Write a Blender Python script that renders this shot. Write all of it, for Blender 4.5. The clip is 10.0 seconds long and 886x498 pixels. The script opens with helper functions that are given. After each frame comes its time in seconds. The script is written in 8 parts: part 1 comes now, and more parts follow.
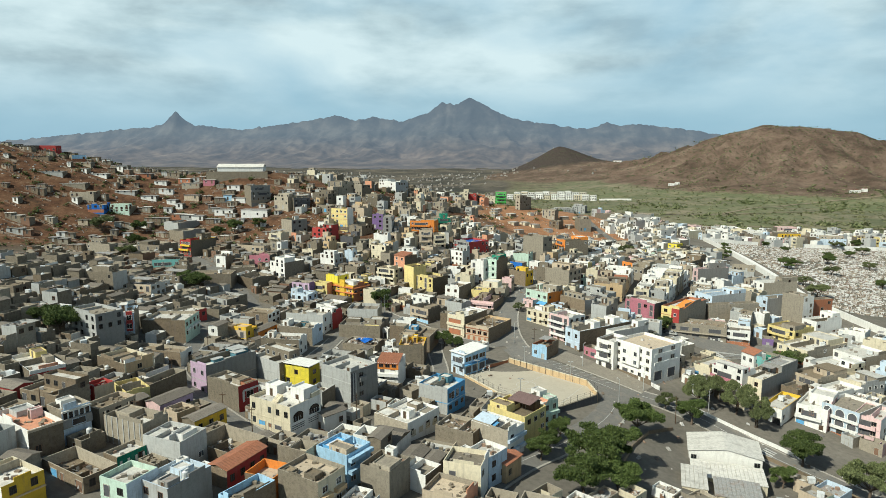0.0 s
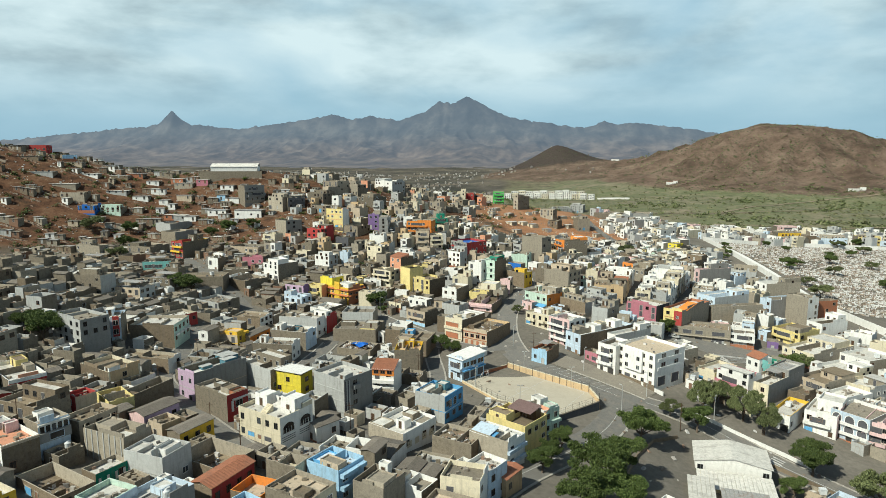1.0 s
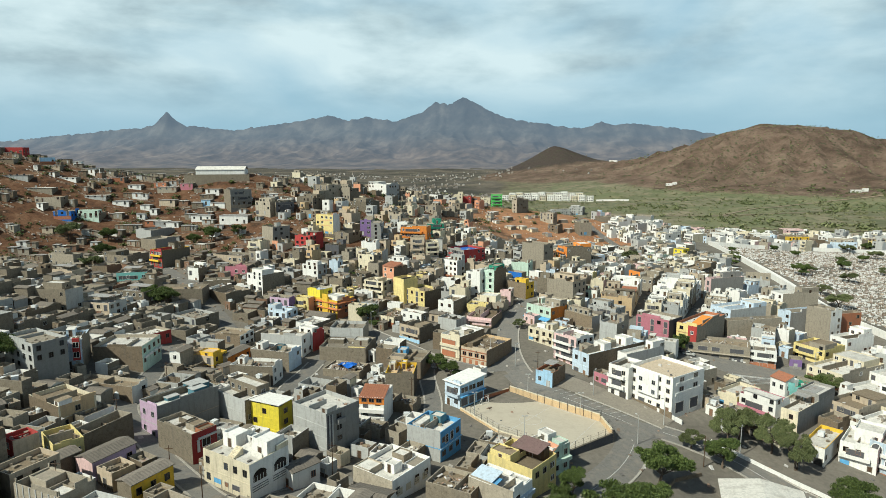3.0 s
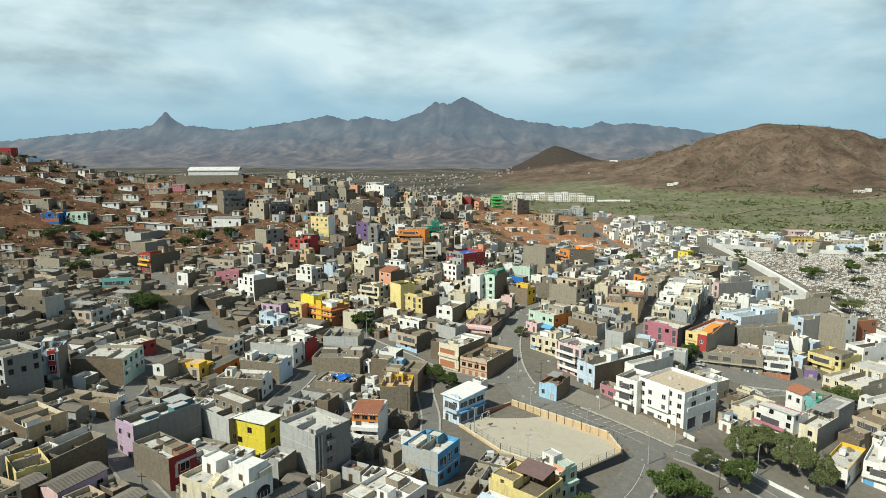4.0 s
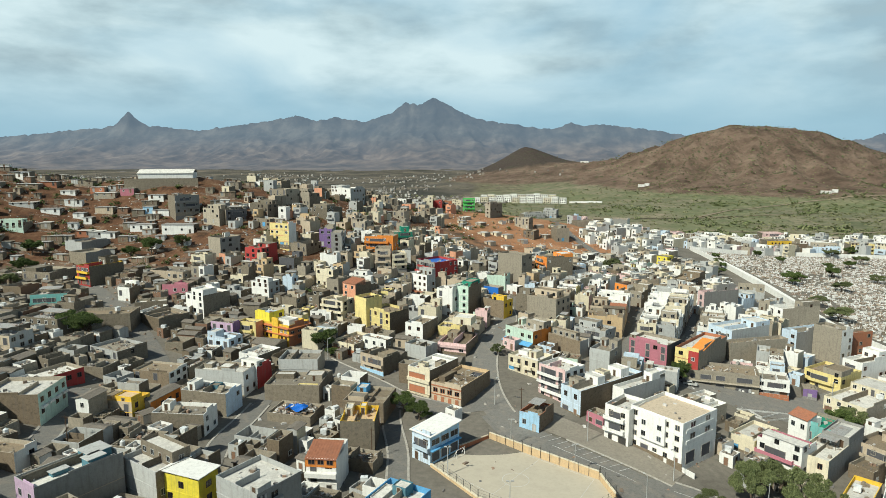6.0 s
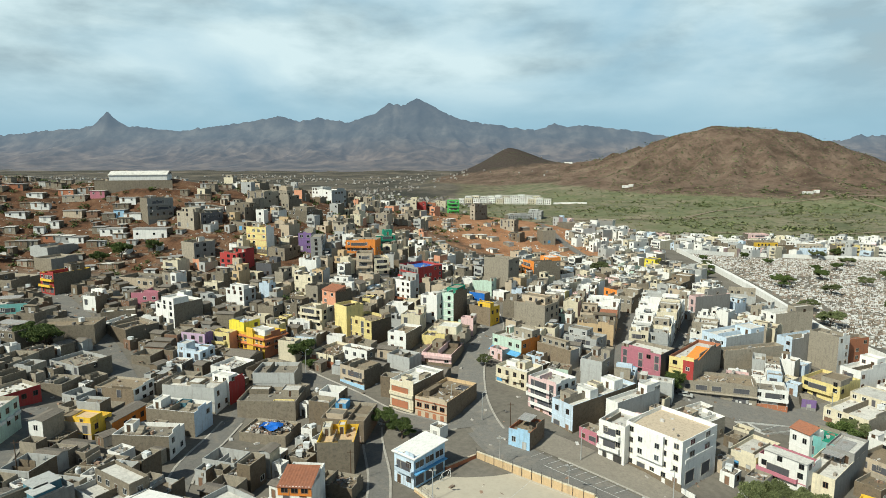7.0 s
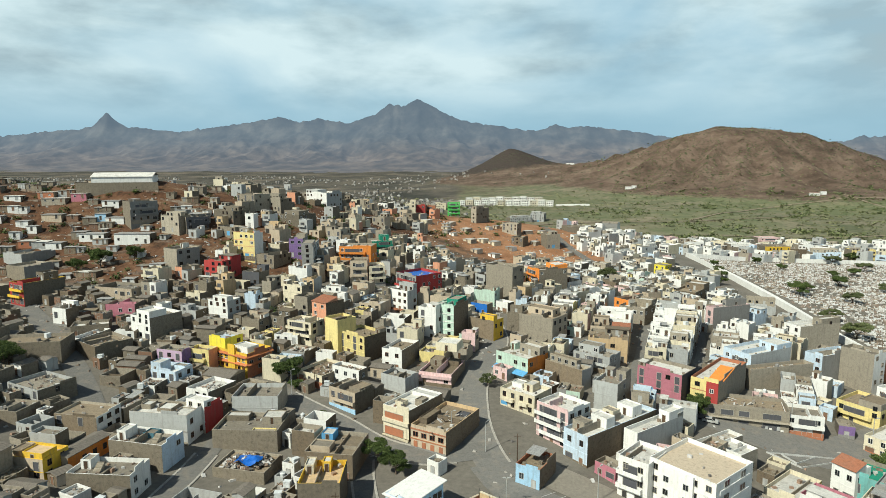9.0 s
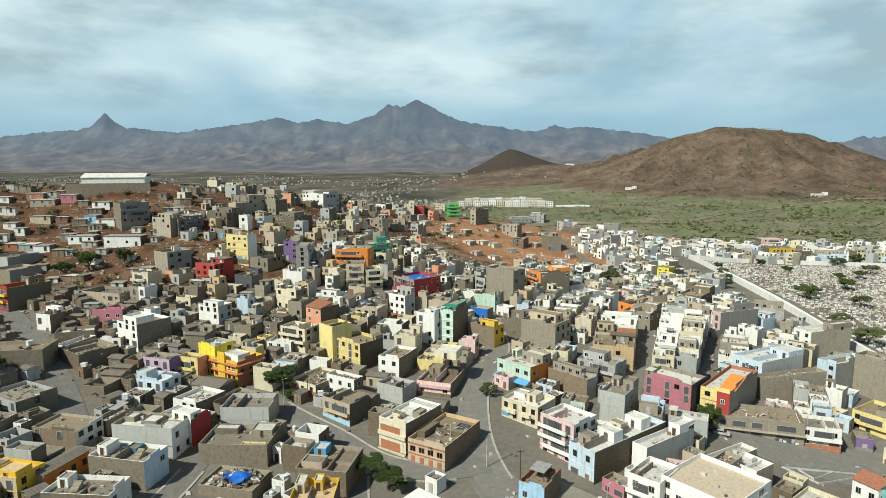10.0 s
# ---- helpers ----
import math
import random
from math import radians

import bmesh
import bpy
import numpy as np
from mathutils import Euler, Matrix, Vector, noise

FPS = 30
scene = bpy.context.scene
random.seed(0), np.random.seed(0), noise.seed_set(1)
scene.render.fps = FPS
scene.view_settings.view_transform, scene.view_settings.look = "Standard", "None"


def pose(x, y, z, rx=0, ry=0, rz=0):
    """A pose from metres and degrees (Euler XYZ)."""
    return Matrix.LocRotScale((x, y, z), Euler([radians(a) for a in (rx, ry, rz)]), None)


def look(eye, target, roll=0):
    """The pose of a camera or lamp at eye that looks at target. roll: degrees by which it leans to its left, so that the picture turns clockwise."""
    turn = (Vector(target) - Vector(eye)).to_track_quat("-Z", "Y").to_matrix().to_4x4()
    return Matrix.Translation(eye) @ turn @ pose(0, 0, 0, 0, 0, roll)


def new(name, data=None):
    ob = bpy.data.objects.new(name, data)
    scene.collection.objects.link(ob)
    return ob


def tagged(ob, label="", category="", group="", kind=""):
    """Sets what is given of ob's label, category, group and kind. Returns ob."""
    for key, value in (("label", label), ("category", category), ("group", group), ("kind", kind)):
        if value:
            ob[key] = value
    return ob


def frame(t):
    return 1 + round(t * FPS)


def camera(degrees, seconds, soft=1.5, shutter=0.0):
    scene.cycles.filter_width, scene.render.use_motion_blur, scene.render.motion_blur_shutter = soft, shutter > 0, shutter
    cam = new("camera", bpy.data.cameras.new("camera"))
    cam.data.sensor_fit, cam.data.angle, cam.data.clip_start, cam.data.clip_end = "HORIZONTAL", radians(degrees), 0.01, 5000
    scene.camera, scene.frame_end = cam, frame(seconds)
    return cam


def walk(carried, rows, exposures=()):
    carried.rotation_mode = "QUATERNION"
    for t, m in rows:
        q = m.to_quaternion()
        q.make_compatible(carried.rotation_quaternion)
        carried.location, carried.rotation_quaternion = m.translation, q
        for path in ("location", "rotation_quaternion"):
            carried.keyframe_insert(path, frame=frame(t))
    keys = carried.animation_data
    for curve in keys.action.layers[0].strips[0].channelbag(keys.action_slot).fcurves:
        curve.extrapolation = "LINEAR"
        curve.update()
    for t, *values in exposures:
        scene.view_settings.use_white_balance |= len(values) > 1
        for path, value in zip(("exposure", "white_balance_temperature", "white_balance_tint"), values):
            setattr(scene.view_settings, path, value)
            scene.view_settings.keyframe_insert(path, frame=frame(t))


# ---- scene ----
cam = camera(70.4, 10.0, 0.5)
PATH = [
    (0, (4.863, -4.386, 68.575), (4.746, -2.412, 68.277), 0.1),
    (0.5, (4.865, -1.765, 68.536), (4.752, 0.209, 68.236), 0.0),
    (1, (4.697, 1.888, 68.613), (4.588, 3.862, 68.312), 0.0),
    (1.5, (4.564, 6.133, 68.799), (4.458, 8.107, 68.499), -0.0),
    (2, (4.473, 10.761, 69.02), (4.369, 12.736, 68.721), -0.1),
    (2.5, (4.222, 15.859, 69.149), (4.121, 17.834, 68.851), -0.1),
    (4, (4.016, 31.306, 69.66), (3.918, 33.281, 69.361), -0.1),
    (4.5, (3.932, 36.589, 69.775), (3.835, 38.564, 69.476), -0.1),
    (5, (3.783, 41.805, 69.905), (3.708, 43.781, 69.607), -0.1),
    (5.5, (3.858, 47.248, 69.898), (3.813, 49.225, 69.601), -0.1),
    (7, (3.983, 62.795, 70.095), (4.026, 64.773, 69.801), -0.1),
    (7.5, (4.208, 67.947, 70.03), (4.25, 69.925, 69.737), -0.1),
    (8, (4.388, 72.572, 70.092), (4.43, 74.55, 69.799), -0.1),
    (8.5, (4.612, 76.913, 70.007), (4.653, 78.892, 69.716), -0.1),
    (9, (4.816, 80.895, 70.05), (4.857, 82.873, 69.759), -0.1),
    (9.5, (4.999, 84.697, 69.932), (5.041, 86.676, 69.642), -0.1),
    (10, (5.048, 88.725, 69.81), (5.092, 90.704, 69.521), -0.1),
]
walk(cam, [(t, look(eye, target, roll)) for t, eye, target, roll in PATH], [(0, -0.04, 5900, -2), (10, -0.04, 5900, -2)])

# ---- light ----
SUN_FROM = Vector((-0.62, -0.52, 0.82)).normalized()
sun_elevation = math.asin(SUN_FROM.z)
sun_azimuth = math.atan2(SUN_FROM.x, SUN_FROM.y)
sun = new("sun", bpy.data.lights.new("sun", "SUN"))
sun.data.energy, sun.data.angle, sun.data.color = 5.9, radians(0.6), (1.0, 0.90, 0.76)
sun.matrix_world = look(SUN_FROM * 300, (0, 0, 0))


def node(tree, kind, x=0, **values):
    n = tree.nodes.new(kind)
    for key, value in values.items():
        if key in n.inputs:
            n.inputs[key].default_value = value
    return n


def math_node(tree, op, a, b=None):
    n = tree.nodes.new("ShaderNodeMath")
    n.operation = op
    for slot, v in enumerate((a, b)):
        if v is None:
            continue
        if isinstance(v, (int, float)):
            n.inputs[slot].default_value = v
        else:
            tree.links.new(v, n.inputs[slot])
    return n.outputs[0]


def ramp(tree, fac, stops):
    n = tree.nodes.new("ShaderNodeValToRGB")
    els = n.color_ramp.elements
    while len(els) < len(stops):
        els.new(0.5)
    for e, (p, c) in zip(els, stops):
        e.position = p
        e.color = (*c, 1) if not isinstance(c, (int, float)) else (c, c, c, 1)
    tree.links.new(fac, n.inputs[0])
    return n.outputs[0]


def mix(tree, fac, a, b, how="MIX"):
    n = tree.nodes.new("ShaderNodeMixRGB")
    n.blend_type = how
    for slot, v in enumerate((fac, a, b)):
        if isinstance(v, (int, float)):
            n.inputs[slot].default_value = v if slot == 0 else (v, v, v, 1)
        elif isinstance(v, tuple):
            n.inputs[slot].default_value = (*v, 1)
        else:
            tree.links.new(v, n.inputs[slot])
    return n.outputs[0]


world = bpy.data.worlds.new("world")
scene.world = world
world.use_nodes = True
wt = world.node_tree
wt.nodes.clear()
sky = wt.nodes.new("ShaderNodeTexSky")
sky.sky_type, sky.sun_disc = "NISHITA", False
sky.sun_elevation, sky.sun_rotation = sun_elevation, sun_azimuth
sky.air_density, sky.dust_density, sky.altitude = 1.2, 2.0, 70
way = wt.nodes.new("ShaderNodeTexCoord").outputs["Generated"]
split = wt.nodes.new("ShaderNodeSeparateXYZ")
wt.links.new(way, split.inputs[0])
bands = wt.nodes.new("ShaderNodeMapping")
bands.inputs["Scale"].default_value, bands.inputs["Location"].default_value = (1.0, 1.0, 2.9), (2.3, 0.4, 0.15)
wt.links.new(way, bands.inputs[0])
broad = node(wt, "ShaderNodeTexNoise", Scale=4.6, Detail=8.0, Roughness=0.53, Distortion=0.1)
wt.links.new(bands.outputs[0], broad.inputs["Vector"])
cover_noise = node(wt, "ShaderNodeTexNoise", Scale=2.2, Detail=6.0, Roughness=0.5, Distortion=0.3)
wt.links.new(bands.outputs[0], cover_noise.inputs["Vector"])
tone = ramp(wt, broad.outputs[0], [(0.35, (0.45, 0.52, 0.55)), (0.45, (0.61, 0.69, 0.71)), (0.52, (0.73, 0.80, 0.81)), (0.60, (0.82, 0.88, 0.88))])
low = ramp(wt, split.outputs[2], [(0.0, 0.06), (0.045, 0.12), (0.125, 0.92), (0.25, 1.0), (0.36, 0.06)])
gaps = ramp(wt, cover_noise.outputs[0], [(0.34, 0.30), (0.52, 1.0)])
cover = math_node(wt, "MULTIPLY", low, gaps)
dim = mix(wt, 1.0, sky.outputs[0], 0.05, "MULTIPLY")
haze = ramp(wt, split.outputs[2], [(0.0, 0.75), (0.25, 0.75), (0.45, 0.06)])
veil = mix(wt, haze, dim, (0.44, 0.65, 0.80))
out = mix(wt, cover, veil, tone)
back = node(wt, "ShaderNodeBackground", Strength=1.0)
wt.links.new(out, back.inputs[0])
wo = wt.nodes.new("ShaderNodeOutputWorld")
wt.links.new(back.outputs[0], wo.inputs[0])

# ---- shape of the land ----
HUMP_X = (-405, -330, -255, -180, -105, -30, 45, 120, 195, 270)
HUMPS = {
    80: (0.5, 1.0, 6.0, 10.3, 10.2, 8.7, 4.2, -2.9, 0.1, 0.4),
    155: (7.8, 4.0, 8.7, 12.1, 2.9, -0.2, 3.0, -7.1, 0.7, 1.1),
    230: (25.2, 9.1, 10.7, 15.8, 0.3, -1.2, 6.2, -0.0, 3.4, 2.1),
    305: (24.6, 8.0, 2.1, 2.5, 7.4, 3.7, 4.2, 4.5, -2.3, -1.3),
    380: (33.8, 29.1, 17.1, -1.7, 15.8, 9.9, 6.7, 4.1, 3.4, -1.3),
    455: (21.1, 24.2, 23.7, 25.4, 21.4, 7.7, -1.3, -2.8, 5.4, 0.9),
    530: (2.6, 10.1, 7.4, 3.4, 16.9, 11.6, 5.4, 8.4, -0.9, 2.0),
    605: (0.2, 2.1, -3.8, -1.5, 15.4, 8.8, 10.7, 10.2, -1.1, -1.0),
    680: (-0.2, -1.0, -2.0, 6.3, 7.2, 5.6, 6.5, -3.7, 1.3, 0.8),
}


def fade(v, a, b):
    u = np.clip((v - a) / (b - a), 0, 1)
    return u * u * (3 - 2 * u)


def wave(x, y, s, seed=0.0):
    """Smooth made-up relief between -1 and 1."""
    x, y = x / s + seed * 1.7, y / s - seed
    return (np.sin(x + 1.3 * np.sin(y * 0.9 + seed)) * np.cos(y * 1.1 + 1.1 * np.sin(x * 0.8)) + 0.5 * np.sin(2.1 * x + 0.7 * y + seed) * np.cos(1.9 * y - 0.6 * x)) / 1.5


def ground(x, y):
    """Height of the ground at a place."""
    x, y = np.asarray(x, float), np.asarray(y, float)
    z = np.full(np.broadcast(x, y).shape, -12.0)
    for cy, amps in HUMPS.items():
        for cx, a in zip(HUMP_X, amps):
            z = z + a * np.exp(-((x - cx) ** 2 + (y - cy) ** 2) / 7200.0)
    z = z + 8.5 * np.exp(-((x + 162) / 40) ** 2 - ((y - 438) / 26) ** 2) - 3.5 * np.exp(-((x - 70) ** 2 + (y - 150) ** 2) / 480.0)
    far = fade(np.hypot(x, y), 600, 1000)
    z = z + far * (4 * wave(x, y, 160, 2) + 1.5 * wave(x, y, 47, 5)) + 14 * fade(y, 1500, 3600)
    # the broad brown hill and the small dark one before it
    u, v = (x - 735) / np.where(x > 735, 345, 345), (y - 1570) / 300
    r = np.sqrt(u * u + v * v)
    gully = np.abs(np.sin(np.arctan2(v, u) * 13 + 1.5 * wave(x, y, 120, 3)))
    big = 146 * np.exp(-1.05 * r ** 2.2) * (1 + 0.05 * wave(x, y, 90, 4)) - 20 * gully * np.exp(-((r - 0.8) / 0.45) ** 2) + 5 * np.exp(-1.0 * r ** 2) * wave(x, y, 31, 6) + 26 * np.exp(-((x - 1080) / 260) ** 2 - ((y - 1700) / 200) ** 2)
    small = 82 * np.exp(-(np.hypot((x - 249) / 125, (y - 2000) / 180) ** 1.4)) + 26 * np.exp(-((x - 350) / 230) ** 2 - ((y - 1960) / 240) ** 2) + 8 * np.exp(-((x - 250) / 320) ** 2 - ((y - 1700) / 200) ** 2)
    return z + np.where(r < 3, big, 0) + small

# ---- materials ----
def material(name, base, grain=8.0, vary=0.18, rough=0.85, stain=(0.25, 0.22, 0.19), stains=0.35, bump=0.25, metal=0.0, streak=True, per_thing=0.12, patchy=0.3):
    """A matt, weathered surface: broad stains, drips down the wall, fine grain and a little difference from thing to thing."""
    m = bpy.data.materials.new(name)
    m.use_nodes = True
    t = m.node_tree
    b = t.nodes["Principled BSDF"]
    co = t.nodes.new("ShaderNodeTexCoord").outputs["Object"]
    fine = node(t, "ShaderNodeTexNoise", Scale=grain, Detail=6.0, Roughness=0.65)
    t.links.new(co, fine.inputs["Vector"])
    place = t.nodes.new("ShaderNodeNewGeometry").outputs["Position"]
    squash = t.nodes.new("ShaderNodeMapping")
    squash.inputs["Scale"].default_value = (1.6, 1.6, 0.22) if streak else (0.5, 0.5, 0.5)
    t.links.new(place, squash.inputs[0])
    wide = node(t, "ShaderNodeTexNoise", Scale=0.8, Detail=7.0, Roughness=0.65)
    t.links.new(squash.outputs[0], wide.inputs["Vector"])
    shade = ramp(t, fine.outputs[0], [(0.25, 1 - vary), (0.75, 1 + vary * 0.4)])
    colour = mix(t, 1.0, tuple(0.9 * v for v in base), shade, "MULTIPLY")
    patch = node(t, "ShaderNodeTexNoise", Scale=1.3, Detail=8.0, Roughness=0.74, Distortion=0.2)
    t.links.new(place, patch.inputs["Vector"])
    colour = mix(t, 1.0, colour, ramp(t, patch.outputs[0], [(0.32, 1 - patchy), (0.50, 1.0), (0.68, 1 + 0.35 * patchy)]), "MULTIPLY")
    dirt = ramp(t, wide.outputs[0], [(0.50, 0.0), (0.72, stains)])
    colour = mix(t, dirt, colour, tuple(s * (0.5 + 0.5 * c) for s, c in zip(stain, base)))
    rnd = t.nodes.new("ShaderNodeObjectInfo").outputs["Random"]
    colour = mix(t, 1.0, colour, ramp(t, rnd, [(0.0, 1 - per_thing), (1.0, 1 + per_thing * 0.5)]), "MULTIPLY")
    t.links.new(colour, b.inputs["Base Color"])
    b.inputs["Roughness"].default_value, b.inputs["Metallic"].default_value = rough, metal
    b.inputs["Specular IOR Level"].default_value = 0.25
    if bump:
        n = node(t, "ShaderNodeBump", Strength=bump, Distance=0.05)
        t.links.new(fine.outputs[0], n.inputs["Height"])
        t.links.new(n.outputs[0], b.inputs["Normal"])
    return m


PAINTS = {
    "white": (0.84, 0.82, 0.77), "cream": (0.72, 0.64, 0.47), "sand": (0.55, 0.45, 0.33), "yellow": (0.80, 0.66, 0.28), "petrol": (0.09, 0.20, 0.25), "ochre": (0.62, 0.45, 0.26), "gold": (0.78, 0.50, 0.05), "lemon": (0.80, 0.66, 0.06),
    "orange": (0.78, 0.27, 0.05), "salmon": (0.74, 0.36, 0.22), "red": (0.42, 0.055, 0.05), "pink": (0.52, 0.20, 0.25), "rose": (0.78, 0.55, 0.53), "lilac": (0.58, 0.42, 0.56),
    "violet": (0.25, 0.16, 0.36), "blue": (0.14, 0.38, 0.66), "skyblue": (0.40, 0.60, 0.78), "paleblue": (0.60, 0.70, 0.80), "royal": (0.03, 0.16, 0.55), "teal": (0.22, 0.50, 0.47), "green": (0.12, 0.52, 0.12),
    "darkgreen": (0.03, 0.25, 0.16), "mint": (0.58, 0.72, 0.60), "terracotta": (0.42, 0.17, 0.09), "brown": (0.24, 0.14, 0.09), "grey": (0.30, 0.29, 0.27), "palegrey": (0.47, 0.47, 0.45), "dark": (0.10, 0.10, 0.11),
}
WORDS = {"raw": "bare grey concrete block", "lemon": "bright yellow", "gold": "deep yellow", "skyblue": "sky blue", "paleblue": "pale blue", "royal": "strong blue", "darkgreen": "dark green", "palegrey": "pale grey", "dark": "dark grey", "rawlight": "bare pale concrete", "rawbrown": "bare brown block"}
MATS = {k: material("paint_" + k, v, grain=5, vary=0.12, stains=0.3 if k == "white" else 0.5, per_thing=0.16 if k != "white" else 0.08, patchy=0.10 if k == "white" else 0.17) for k, v in PAINTS.items()}
MATS["raw"] = material("bare_block", (0.262, 0.222, 0.165), grain=6, vary=0.3, stains=0.6, per_thing=0.35, patchy=0.42)
MATS["rawlight"] = material("bare_concrete", (0.395, 0.345, 0.268), grain=4, vary=0.2, stains=0.5, per_thing=0.3)
MATS["rawbrown"] = material("bare_brown_block", (0.225, 0.174, 0.118), grain=6, vary=0.3, stains=0.55, per_thing=0.35, patchy=0.42)
MATS["deck"] = material("roof_concrete", (0.30, 0.262, 0.205), grain=2, vary=0.25, stains=0.6, streak=False, per_thing=0.35)
MATS["deckwhite"] = material("roof_limewash", (0.66, 0.63, 0.57), grain=2, vary=0.15, stains=0.5, streak=False, per_thing=0.2)
MATS["deckbrown"] = material("roof_dusty", (0.285, 0.225, 0.152), grain=2, vary=0.25, stains=0.5, streak=False, per_thing=0.35)
MATS["tin"] = material("corrugated_tin", (0.40, 0.39, 0.37), grain=3, vary=0.3, rough=0.7, stain=(0.35, 0.16, 0.07), stains=0.6, streak=False)
MATS["tile"] = material("roof_tile", (0.36, 0.15, 0.085), grain=9, vary=0.35, stains=0.3, streak=False)
MATS["tilegrey"] = material("weathered_roof_tile", (0.23, 0.20, 0.165), grain=9, vary=0.4, stains=0.5, streak=False, per_thing=0.25)
MATS["wood"] = material("dark_wood", (0.10, 0.06, 0.035), grain=9, vary=0.3, rough=0.6)
MATS["iron"] = material("iron", (0.09, 0.085, 0.08), grain=9, vary=0.3, rough=0.5, metal=0.4)
MATS["asphalt"] = material("asphalt", (0.20, 0.19, 0.172), grain=3, vary=0.2, stains=0.5, patchy=0.22, stain=(0.50, 0.42, 0.33), streak=False, rough=0.9)
MATS["kerb"] = material("kerb_stone", (0.42, 0.39, 0.34), grain=3, vary=0.2, streak=False)
MATS["marking"] = material("road_paint", (0.60, 0.59, 0.56), grain=3, vary=0.3, streak=False)
MATS["court"] = material("court_floor", (0.55, 0.49, 0.385), grain=0.8, vary=0.08, stains=0.2, patchy=0.08, streak=False)
MATS["paving"] = material("dusty_paving", (0.27, 0.24, 0.195), grain=1.5, vary=0.2, stains=0.4, patchy=0.2, streak=False)
MATS["purple_sheet"] = material("purple_sheet", (0.20, 0.13, 0.12), grain=3, vary=0.2, streak=False)
MATS["eave"] = material("orange_tile", (0.55, 0.19, 0.07), grain=9, vary=0.3, stains=0.3, streak=False)
MATS["bark"] = material("bark", (0.12, 0.09, 0.065), grain=7, vary=0.35)
MATS["rubble"] = material("rubble", (0.33, 0.29, 0.24), grain=5, vary=0.35, streak=False)
MATS["tarp_blue"] = material("blue_tarpaulin", (0.03, 0.16, 0.62), grain=3, vary=0.2, rough=0.4, streak=False)
MATS["plastic"] = material("white_plastic", (0.75, 0.76, 0.75), grain=3, vary=0.08, rough=0.4, stains=0.2)
MATS["rubber"] = material("rubber", (0.03, 0.03, 0.03), grain=6, vary=0.2)


def glass_material():
    m = bpy.data.materials.new("window_glass")
    m.use_nodes = True
    b = m.node_tree.nodes["Principled BSDF"]
    rnd = m.node_tree.nodes.new("ShaderNodeObjectInfo").outputs["Random"]
    m.node_tree.links.new(ramp(m.node_tree, rnd, [(0, (0.006, 0.007, 0.008)), (0.85, (0.02, 0.022, 0.025)), (1, (0.07, 0.08, 0.09))]), b.inputs["Base Color"])
    b.inputs["Roughness"].default_value = 0.15
    return m


def leaf_material(name, dark, light):
    m = bpy.data.materials.new(name)
    m.use_nodes = True
    t = m.node_tree
    b = t.nodes["Principled BSDF"]
    isl = t.nodes.new("ShaderNodeNewGeometry").outputs["Random Per Island"]
    rnd = t.nodes.new("ShaderNodeObjectInfo").outputs["Random"]
    c = mix(t, 1.0, ramp(t, isl, [(0, dark), (1, light)]), ramp(t, rnd, [(0, 0.75), (1, 1.15)]), "MULTIPLY")
    t.links.new(c, b.inputs["Base Color"])
    b.inputs["Roughness"].default_value = 0.6
    b.inputs["Specular IOR Level"].default_value = 0.2
    return m


MATS["glass"] = glass_material()
MATS["leaf"] = leaf_material("leaves", (0.040, 0.062, 0.018), (0.125, 0.160, 0.044))
MATS["scrubleaf"] = leaf_material("scrub_leaves", (0.135, 0.140, 0.068), (0.25, 0.25, 0.125))
MATS["dryleaf"] = leaf_material("dry_leaves", (0.075, 0.088, 0.036), (0.17, 0.19, 0.078))


def spotted(name, colours):
    """For joined small pieces: each island takes one of the colours."""
    m = bpy.data.materials.new(name)
    m.use_nodes = True
    t = m.node_tree
    isl = t.nodes.new("ShaderNodeNewGeometry").outputs["Random Per Island"]
    c = ramp(t, isl, [(i / len(colours), c) for i, c in enumerate(colours)])
    c.node.color_ramp.interpolation = "CONSTANT"
    co = t.nodes.new("ShaderNodeTexCoord").outputs["Object"]
    fine = node(t, "ShaderNodeTexNoise", Scale=1.5, Detail=5.0)
    t.links.new(co, fine.inputs["Vector"])
    c = mix(t, 1.0, c, ramp(t, fine.outputs[0], [(0.3, 0.75), (0.7, 1.05)]), "MULTIPLY")
    t.links.new(c, t.nodes["Principled BSDF"].inputs["Base Color"])
    t.nodes["Principled BSDF"].inputs["Roughness"].default_value = 0.85
    return m


MATS["tomb"] = spotted("tomb_stone", [(0.70, 0.69, 0.66), (0.40, 0.36, 0.31), (0.28, 0.21, 0.16), (0.74, 0.73, 0.70), (0.50, 0.46, 0.42), (0.18, 0.14, 0.10), (0.42, 0.34, 0.26), (0.74, 0.72, 0.68)])
MATS["fartown"] = spotted("far_house_walls", [(0.46, 0.44, 0.40), (0.30, 0.28, 0.25), (0.20, 0.18, 0.16), (0.36, 0.34, 0.31), (0.16, 0.14, 0.12), (0.26, 0.22, 0.18), (0.22, 0.20, 0.18)])
MATS["terrace"] = spotted("terrace_stone", [(0.20, 0.14, 0.10), (0.27, 0.20, 0.145), (0.14, 0.095, 0.065), (0.32, 0.26, 0.20), (0.18, 0.115, 0.075)])
MATS["scrap"] = spotted("scrap", [(0.40, 0.37, 0.33), (0.20, 0.15, 0.11), (0.55, 0.53, 0.50), (0.30, 0.20, 0.14), (0.15, 0.14, 0.13)])


